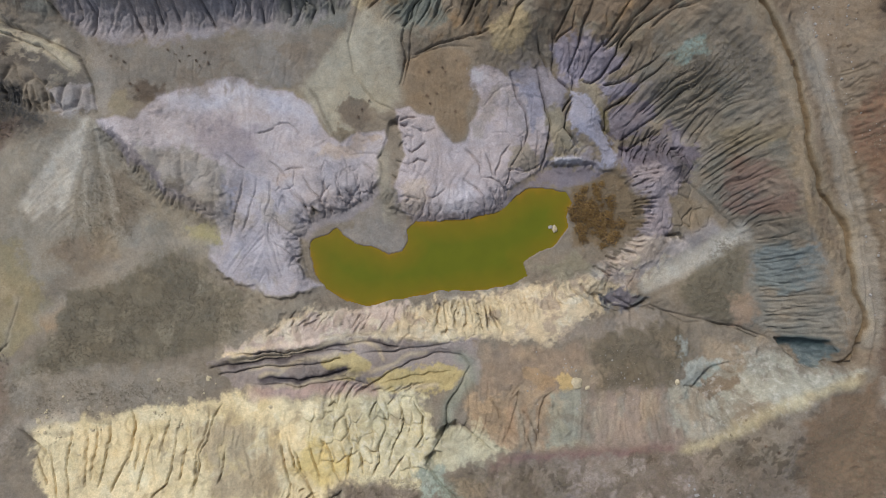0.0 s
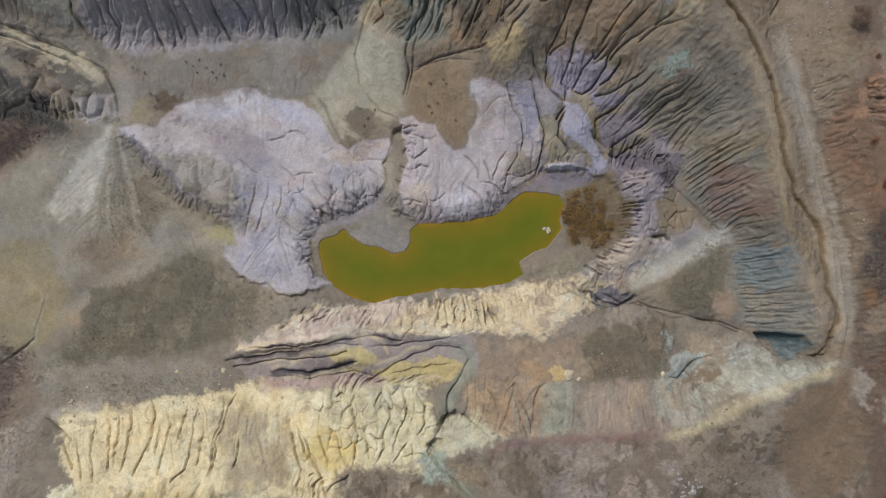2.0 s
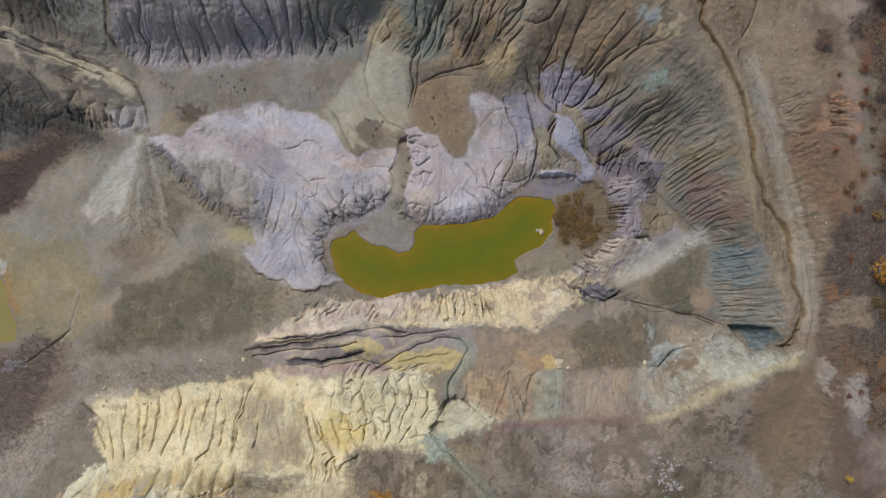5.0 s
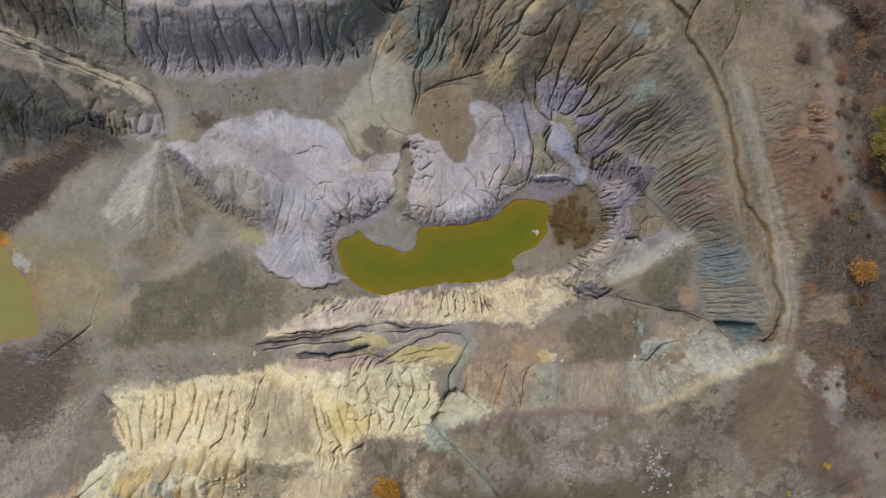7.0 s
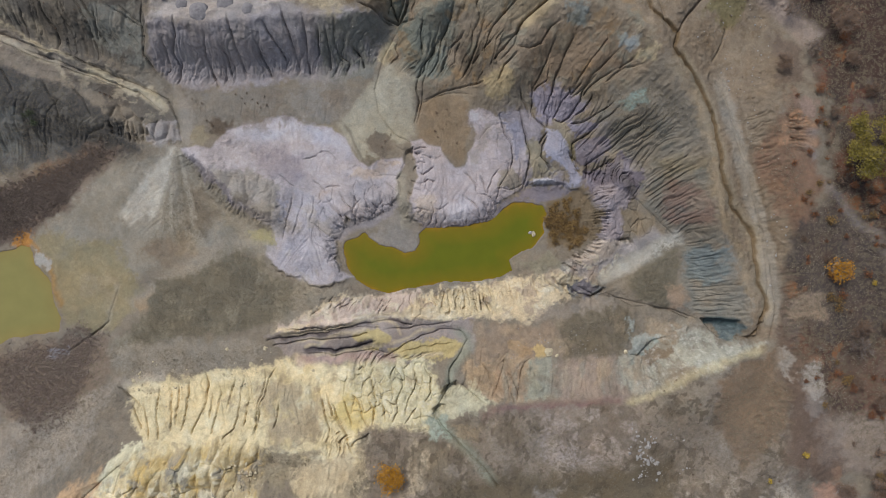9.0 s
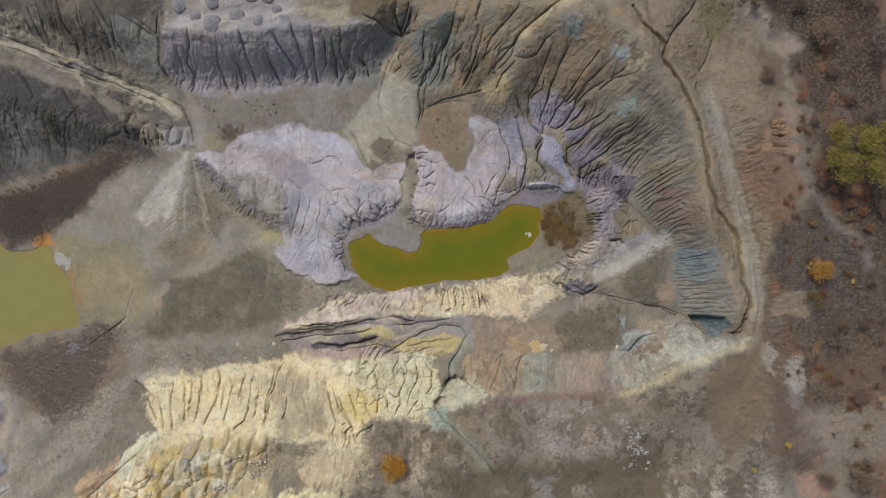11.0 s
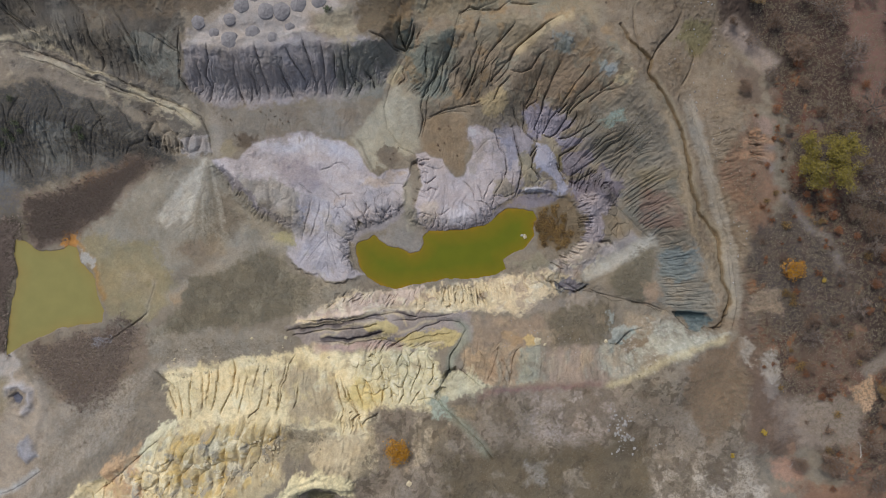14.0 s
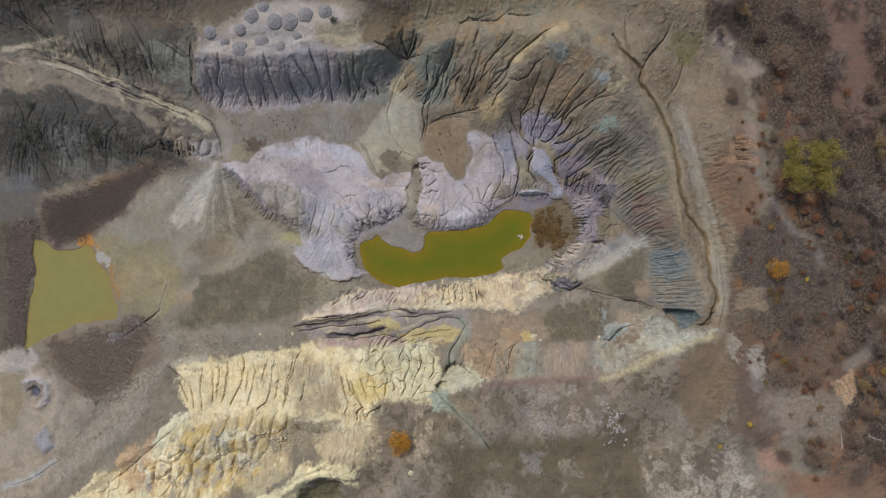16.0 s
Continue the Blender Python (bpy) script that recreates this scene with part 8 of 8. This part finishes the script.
for x, y in [(71.16, 16.58)]:
    stand(make_tree("autumn_tree", "broad tree with olive-yellow leaves at the wood's edge", "tree", 11, 7.0, 6.8, LEAF["olive"], 13000, leaf_size=0.24), x, y, 1.12)
for x, y in [(67.05, -3.94)]:
    stand(make_tree("autumn_tree", "small tree with bright orange leaves beside a bleached branch", "tree", 12, 3.2, 2.4, LEAF["orange"], 900), x, y)
for x, y in [(-8.71, -39.58)]:
    stand(make_tree("autumn_tree", "lone round tree with bright orange leaves on dry grass", "tree", 13, 3.4, 2.9, LEAF["orange"], 2600, leaf_size=0.26), x, y)
small = make_tree("autumn_tree", "small tree with yellow leaves", "tree", 14, 3.0, 2.2, LEAF["yellow"], 700)
plant_all([small], [(88.78, -14.74, 0.69), (89.11, -24.54, 0.69), (62.63, -35.82, 0.44), (57.01, -40.83, 0.34), (73.35, -6.2, 0.34)], "small yellow trees", RNG)

# ---- shrubs ----
golden_shrub = [make_shrub("shrub", "golden-brown dry shrub at the head of the pond", s, LEAF["golden"], 1.1, 18, 260) for s in (21, 22, 23)]
places = []
while len(places) < 62:
    x, y = RNG.uniform(18.9, 29.0), RNG.uniform(-0.6, 11.1)
    if math.hypot((x - 23.0) / 4.3, (y - 4.4) / 5.0) < RNG.uniform(0.35, 1.1) and ground_at(x, y) > -0.05:
        places.append((x, y, RNG.choice((0.75, 1.0, 1.2, 1.35))))
plant_all(golden_shrub, places, "shrubs at the head of the pond", RNG)
brown_shrub = [make_shrub("shrub", "low brown leafless shrub on dry ground", s, LEAF["brown"], 0.9, 16, 60) for s in (24, 25)]
plant_all(brown_shrub, [(x, y, 0.65) for x, y in [(-61.29, 28.33), (-60.33, 27.85), (-62.24, 28.69), (-44.1, 26.9), (-45.87, 27.72), (-42.15, 22.79), (-43.09, 23.63), (46.18, 23.49), (45.67, 23.01), (36.82, 47.54), (-11.57, 21.29), (-10.34, 19.81), (-9.36, 21.05), (-10.95, 18.83), (-37.97, 28.63), (-36.85, 27.89), (-35.87, 28.87), (-34.87, 27.63), (-33.88, 26.89), (-32.65, 28.11), (-32.16, 26.63), (-33.4, 26.15), (-36.23, 26.9), (52.21, 41.9), (53.09, 43.4), (49.6, 39.47), (31.15, 46.96), (28.92, 39.09), (39.27, 44.94)]], "low shrubs of the bare slopes", RNG)
green_shrub = [make_shrub("shrub", "dull green shrub on the dark slope", s, LEAF["green"], 1.2, 14, 160) for s in (26, 27)]
plant_all(green_shrub, [(x, y, 1.0) for x, y in [(-88.37, 30.78), (-88.07, 25.91), (-90.26, 24.55), (-89.45, 23.19), (-87.47, 24.56), (-75.54, 24.77), (-75.07, 23.43), (-92.16, 22.03), (-22.47, 46.91)]], "green shrubs of the slopes", RNG)

low_rust = [make_shrub("shrub", "low rust-brown scrub bush under the wood's edge", s, LEAF[k], 1.0, 14, 150) for s, k in ((28, "rusty"), (29, "golden"), (30, "brown"), (31, "rusty"))]
dot_shrub = [make_shrub("shrub", "small dark tussock on bare ground", s, LEAF["brown"], 0.4, 12, 70) for s in (32, 33)]


def spread(points, count, seed):
    """Random places inside an outline."""
    rng = np.random.default_rng(seed)
    w, d = inside(points, 0.5, 0.5, 0.5)
    y, x = np.nonzero(d > 0.3)
    pick = rng.choice(len(x), count, replace=False)
    return [(float(GX[w][y[k], x[k]]), float(GY[w][y[k], x[k]]), float(rng.uniform(0.5, 1.3))) for k in pick]


plant_all(low_rust, spread([(59.16, 29.92), (63.41, 27.49), (67.45, 20.66), (72.37, 12.63), (78.84, 2.38), (88.45, 0.11), (90.18, -48.69), (81.25, -47.75), (71.74, -39.48), (64.14, -25.26), (60.53, -4.49), (58.46, 2.43)], 84, 41), "scrub of the wood's edge", RNG)
plant_all(dot_shrub, spread([(34.56, 47.55), (52.37, 47.31), (55.98, 30.06), (54.81, 16.24), (49.77, 24.36), (41.59, 38.75)], 34, 42) + spread([(36.66, -22.04), (48.61, -20.92), (47.68, -30.42), (35.61, -32.47)], 10, 43) + spread([(-11.29, -33.52), (25.35, -30.39), (34.5, -37.19), (25.09, -49.83), (-9.67, -49.37)], 18, 44)
          + spread([(32.1, -32.45), (59.76, -32.31), (60.48, -50.28), (36.79, -49.95)], 24, 45) + spread([(-75.28, 49.99), (-53.4, 44.81), (-54.58, 36.18), (-73.35, 40.2)], 10, 46) + spread([(-1.71, 26.41), (4.99, 26.29), (2.58, 17.33), (-1.72, 19.79)], 14, 47), "tussocks of the bare ground", RNG)

# ---- reeds and dead grass ----
def blades(name, label, xs, ys, tall, wide, count, mat, seed, lean=0.6):
    """Tufts of narrow blades, all one stand of plants."""
    rng = np.random.default_rng(seed)
    n = len(xs)
    zs = sample(LAND, xs, ys)
    x, y, z = (np.repeat(v, count) for v in (xs, ys, zs))
    h = tall * rng.uniform(0.5, 1.2, n * count)
    u = rng.uniform(0, 2 * np.pi, n * count)
    off = rng.uniform(0, wide * 2.5, n * count)
    bx, by = x + off * np.cos(u), y + off * np.sin(u)
    tilt = h * lean * rng.uniform(0.3, 1.3, n * count)
    side = u + np.pi / 2
    half = wide * rng.uniform(0.5, 1.2, n * count)
    a = np.stack([bx - half * np.cos(side), by - half * np.sin(side), z - 0.05], -1)
    b = np.stack([bx + half * np.cos(side), by + half * np.sin(side), z - 0.05], -1)
    c = np.stack([bx + tilt * np.cos(u), by + tilt * np.sin(u), z + h], -1)
    me = bpy.data.meshes.new(name)
    co = np.stack([a, b, c], 1).reshape(-1, 3)
    me.vertices.add(len(co))
    me.vertices.foreach_set("co", co.astype(np.float32).ravel())
    me.loops.add(len(co))
    me.loops.foreach_set("vertex_index", np.arange(len(co), dtype=np.int32))
    me.polygons.add(len(co) // 3)
    me.polygons.foreach_set("loop_start", np.arange(0, len(co), 3, dtype=np.int32))
    me.update(calc_edges=True)
    me.materials.append(mat)
    return tagged(new(name, me), label, "plants", kind="stuff")


def scatter(points, count, seed, grain=3.0, cut=-0.15):
    """Places inside an outline, in clumps."""
    w, d = inside(points, 1.0, 0.6, 0.8)
    rng = np.random.default_rng(seed)
    y, x = np.nonzero(smooth(d, -0.8, 3.0) > rng.random(d.shape))
    pick = rng.integers(0, len(x), count)
    px = GX[w][y[pick], x[pick]] + rng.uniform(-STEP, STEP, count)
    py = GY[w][y[pick], x[pick]] + rng.uniform(-STEP, STEP, count)
    ok = (fbm(px, py, grain, seed + 5, 3) > cut) & (sample(LAND, px, py) > 0.0)
    return px[ok], py[ok]


x, y = scatter([(-89.06, 11.05), (-82.57, 12.29), (-73.21, 16.01), (-64.3, 18.92), (-59.82, 17.64), (-65.55, 12.24), (-71.12, 7.07), (-76.5, 3.86), (-79.33, 1.61), (-85.36, -0.14), (-89.07, 2.86)], 6500, 501, 2.0, -0.85)
blades("reeds", "dense dead brown reeds on the bank of the lower pond", x, y, 0.4, 0.045, 5, REED, 502, 1.1)
x, y = scatter([(-97.54, 5.7), (-90.11, 6.1), (-89.88, 1.99), (-90.88, -1.14), (-89.88, -4.89), (-91.1, -9.27), (-92.12, -14.9), (-92.45, -22.98), (-97.45, -22.5)], 4200, 511, 2.0, -0.85)
blades("reeds", "dark dead reeds and bushes along the lower pond", x, y, 0.5, 0.05, 5, REED, 512, 1.1)
x, y = scatter([(-89.06, -20.89), (-84.95, -18.64), (-78.72, -16.77), (-72.05, -15.88), (-66.53, -13.33), (-61.22, -15.05), (-65.35, -22.48), (-68.26, -30.77), (-76.52, -34.72), (-83.8, -27.39)], 6500, 521, 2.0, -0.85)
blades("reeds", "brown dry reed bed below the pond", x, y, 0.35, 0.04, 5, REED, 522, 1.1)
for outline, count, seed in (
    ([(-53.88, -7.33), (-37.69, -0.5), (-27.85, -6.09), (-23.98, -9.77), (-32.7, -14.74), (-47.57, -16.6), (-62.56, -19.74), (-56.35, -12.91)], 3800, 531),
    ([(-14.81, -33.55), (10.18, -30.07), (34.53, -29.04), (48.52, -24.38), (58.47, -18.56), (59.76, -30), (63.98, -52.61), (-16.67, -51.97)], 9000, 541),
    ([(57.39, 49.53), (64.11, 28.68), (65.75, 12.67), (58.71, -3.36), (60.07, -13.85), (63, -22.96), (81.36, -48.98), (83.75, -52.52), (91.15, -52.2), (88.47, 49.76)], 15000, 551),
    ([(21.42, -13.51), (32.64, -10.68), (35.25, -14.41), (32.46, -19.29), (22.24, -19.25)], 1300, 561),
    ([(-94.52, 33.88), (-80.16, 33.92), (-67.19, 29.23), (-58.89, 22.63), (-55.52, 17.24), (-75.01, 16.27), (-89.9, 12.54), (-97.3, 13.78)], 2600, 571),
    ([(29.81, 27.43), (36.19, 29.32), (43.53, 22.96), (38.64, 17.9), (30.9, 20.64)], 900, 581),
    ([(38.68, 0.12), (44.41, 0.73), (43.87, -7.17), (40.9, -10.83), (35.04, -9.68), (33.85, -6.01)], 900, 591),
    ([(-32.1, -35.08), (-21.92, -36.22), (-22.82, -39.88), (-28.44, -41.84), (-37.07, -42.38)], 700, 601),
    ([(-67.23, -27.07), (-60.06, -25.93), (-63.94, -36.49), (-82.98, -49.62), (-87.11, -54.02), (-82.19, -37.01)], 1500, 611),
    ([(53.84, 16.29), (59.94, 27.46), (63.71, 20.56), (59.8, 2.41)], 800, 621),
    ([(19.48, 8.24), (26.84, 11.55), (29.6, 7.4), (27.79, 1.97), (21.28, 0.37)], 700, 631),
    ([(-63.87, -18.51), (-32.7, -18.46), (-36.41, -22.17), (-60.06, -24.7)], 900, 641),
    ([(-47.82, 13.64), (-41.25, 7.53), (-42, 1.98), (-56.24, -1.36), (-54.92, 1.36)], 700, 651),
    ([(31.12, 48.59), (52.23, 48.31), (57.79, 27.52), (47.97, 27.79), (39.04, 38.47)], 700, 661),
):
    x, y = scatter(outline, count, seed)
    blades("dead_grass", "tufts of dead grass and low dry scrub", x, y, 0.18, 0.045, 4, GRASS, seed + 1, 0.9)

# ---- stones, spoil heaps and dead wood ----
def make_stone(name, label, seed, mat, flat=0.7):
    """A broken, rounded block."""
    bm = bmesh.new()
    bmesh.ops.create_icosphere(bm, subdivisions=3, radius=0.5)
    for v in bm.verts:
        p = v.co.copy()
        k = 1 + 0.35 * noise.noise(p * 2.2 + Vector((seed, 0, 0))) + 0.12 * noise.noise(p * 6 + Vector((0, seed, 0)))
        v.co = Vector((p.x * k, p.y * k, p.z * k * flat))
    me = bpy.data.meshes.new(name)
    bm.to_mesh(me)
    bm.free()
    me.materials.append(mat)
    return tagged(new(name, me), label, "stone")


cream = [make_stone("boulder", "cream-coloured boulder on bare clay", s, ROCK) for s in (1, 2, 3)]
plant_all(cream, [(x, y, s) for (x, y), s in zip([(19.26, -18.66), (20.69, -19.38), (-6.64, -46.28), (-57.83, -24.69), (-58.57, -25.69), (-40.11, -18.69), (-32.95, -18.58), (-57.56, -26.55), (-23.93, -22.7), (33.07, -18.81), (-49.46, -24.67)], (1.5, 0.7, 1.2, 0.6, 0.5, 0.6, 0.55, 0.5, 0.6, 0.5, 0.4))], "cream boulders", RNG, sink=0.1)
for x, y in [(17.38, 2.62)]:
    ob = make_stone("boulder", "pale rock standing out of the green pond", 9, ROCK, 0.8)
    ob.matrix_basis = Matrix.Translation((x, y, 0.05)) @ Matrix.Diagonal((0.7, 1.1, 0.9, 1))
    ob2 = make_stone("boulder", "dark wet rock at the pale rock's foot", 10, GREY_ROCK, 0.8)
    ob2.matrix_basis = Matrix.Translation((x - 0.6, y + 0.25, -0.02)) @ Matrix.Diagonal((0.7, 0.6, 0.5, 1))


def loose_stones(points, count, seed, lo, hi, mat, label):
    """Scattered rubble: many small faceted stones in one sheet of stuff."""
    x, y = scatter(points, count, seed, 4.0, -0.1)
    rng = np.random.default_rng(seed)
    bm = bmesh.new()
    bmesh.ops.create_icosphere(bm, subdivisions=1, radius=0.5)
    base = np.array([v.co[:] for v in bm.verts])
    tris = np.array([[v.index for v in f.verts] for f in bm.faces])
    bm.free()
    n = len(x)
    size = lo + (hi - lo) * rng.random(n) ** 2.5
    co = base[None] * (1 + 0.35 * rng.normal(0, 1, (n, len(base), 1)).clip(-1.2, 1.2)) * size[:, None, None] * np.array([1, 1, 0.7])
    co += np.stack([x, y, sample(LAND, x, y) + size * 0.12], -1)[:, None]
    faces = (tris[None] + (np.arange(n) * len(base))[:, None, None]).reshape(-1, 3)
    me = bpy.data.meshes.new("rubble")
    me.from_pydata(co.reshape(-1, 3).tolist(), [], faces.tolist())
    me.materials.append(mat)
    return tagged(new("rubble", me), label, "stones", kind="stuff")


loose_stones([(32.1, -32.45), (41.72, -32.7), (43.06, -39.88), (33.42, -40.79)], 260, 701, 0.15, 0.7, GREY_ROCK, "grey rubble lying on the plain")
loose_stones([(-58.8, -19.72), (-32.67, -19.68), (-34.82, -26.85), (-55.62, -30.5), (-60.06, -25.93)], 260, 702, 0.12, 0.5, ROCK, "yellow-white stones at the foot of the yellow slope")
loose_stones([(-51.56, 40.05), (-16.84, 41.64), (-11.16, 39.88), (-12.74, 30.75), (-47.07, 29.54)], 200, 703, 0.08, 0.26, GREY_ROCK, "small stones caught on the grey bluff")
loose_stones([(-50.38, -36.39), (-26.72, -36.26), (-33.18, -43.11), (-41.75, -49.21), (-61.38, -51.42), (-65.72, -46.15)], 420, 704, 0.15, 0.7, ROCK, "yellow clay lumps and stones on the slope")
loose_stones([(9.28, -13.31), (26.18, -14.42), (35.81, -25.63), (13.69, -27.03)], 160, 705, 0.1, 0.35, GREY_ROCK, "stones on the brown bank")
loose_stones([(36.61, 49.53), (56.78, 49.48), (59.34, 2.41), (57.93, -13.9), (47.97, 27.79)], 320, 706, 0.1, 0.4, GREY_ROCK, "stones along the rutted track")


def make_heap(seed):
    """A tipped load of spoil, a rounded cone with runnels down its sides."""
    bm = bmesh.new()
    rings, sides = 14, 40
    rows = []
    for j in range(rings + 1):
        q = j / rings
        row = []
        for k in range(sides):
            u = 2 * math.pi * k / sides
            wob = 1 + 0.16 * noise.noise(Vector((math.cos(u) * 1.5, math.sin(u) * 1.5, seed))) + 0.05 * noise.noise(Vector((math.cos(u) * 6, math.sin(u) * 6, seed + q * 3)))
            z = 0.34 * (1 - q * q) ** 1.2 + 0.05 * noise.noise(Vector((q * 4, u * 2, seed))) + 0.035 * noise.noise(Vector((q * math.cos(u) * 9, q * math.sin(u) * 9, seed)))
            row.append(bm.verts.new((q * wob * math.cos(u), q * wob * math.sin(u), z if j < rings else -0.35)))
        rows.append(row)
    for a, b in zip(rows[:-1], rows[1:]):
        for k in range(sides):
            bm.faces.new((a[k], b[k], b[(k + 1) % sides], a[(k + 1) % sides]))
    bmesh.ops.remove_doubles(bm, verts=bm.verts, dist=0.001)
    for f in bm.faces:
        f.smooth = True
    me = bpy.data.meshes.new("spoil_mound")
    bm.to_mesh(me)
    bm.free()
    me.materials.append(SPOIL)
    return tagged(new("spoil_mound", me), "rounded heap of tipped grey spoil on the bluff's top", "spoil heap")


heaps = [make_heap(s) for s in (1.3, 4.1, 7.7)]
plant_all(heaps, [(-48.06, 44.72, 1.41), (-45.12, 42.83, 1.06), (-41.76, 45.17, 1.32), (-39.34, 47.84, 1.14), (-36.91, 49.69, 1.06), (-34.6, 46.69, 1.23), (-31.59, 46.7, 1.32), (-28.22, 48.07, 1.41), (-41.85, 41.07, 1.32), (-37.37, 42.52, 1.06), (-33.3, 41.55, 0.88), (-30.08, 43.84, 0.79), (-24.27, 48.74, 1.06)], "spoil heaps", RNG, 0.95, 1.1)


def make_dead_wood(seed, length):
    """A fallen, bleached bough with its side branches."""
    rng = random.Random(seed)
    root = tagged(new("fallen_branch"), "bleached fallen branch lying on dark scrub", "branch")
    stem, side = Soup(), Soup()
    p = Vector((0, 0, 0.3))
    for k in range(6):
        q = p + Vector((length / 6, rng.uniform(-0.25, 0.25), rng.uniform(-0.08, 0.15)))
        stem.limb(p, q, 0.14 * (1 - k / 8), 0.14 * (1 - (k + 1) / 8), 6)
        for _ in range(2):
            e = q + Vector((rng.uniform(0.2, 1), rng.choice((-1, 1)) * rng.uniform(0.5, 1.2), rng.uniform(0, 0.5)))
            side.limb(q, e, 0.05, 0.015, 4)
        p = q
    part("stem", stem.mesh("stem", PALE_WOOD), root)
    part("branches", side.mesh("branches", PALE_WOOD), root)
    return root


dead = [make_dead_wood(s, 4.0) for s in (31, 32)]
plant_all(dead, [(x, y, 0.8) for x, y in [(68.04, -2.83), (86.63, -37.87), (81.19, -40.71), (69.85, -41.39), (75.52, -13.49)]], "bleached branches", RNG)
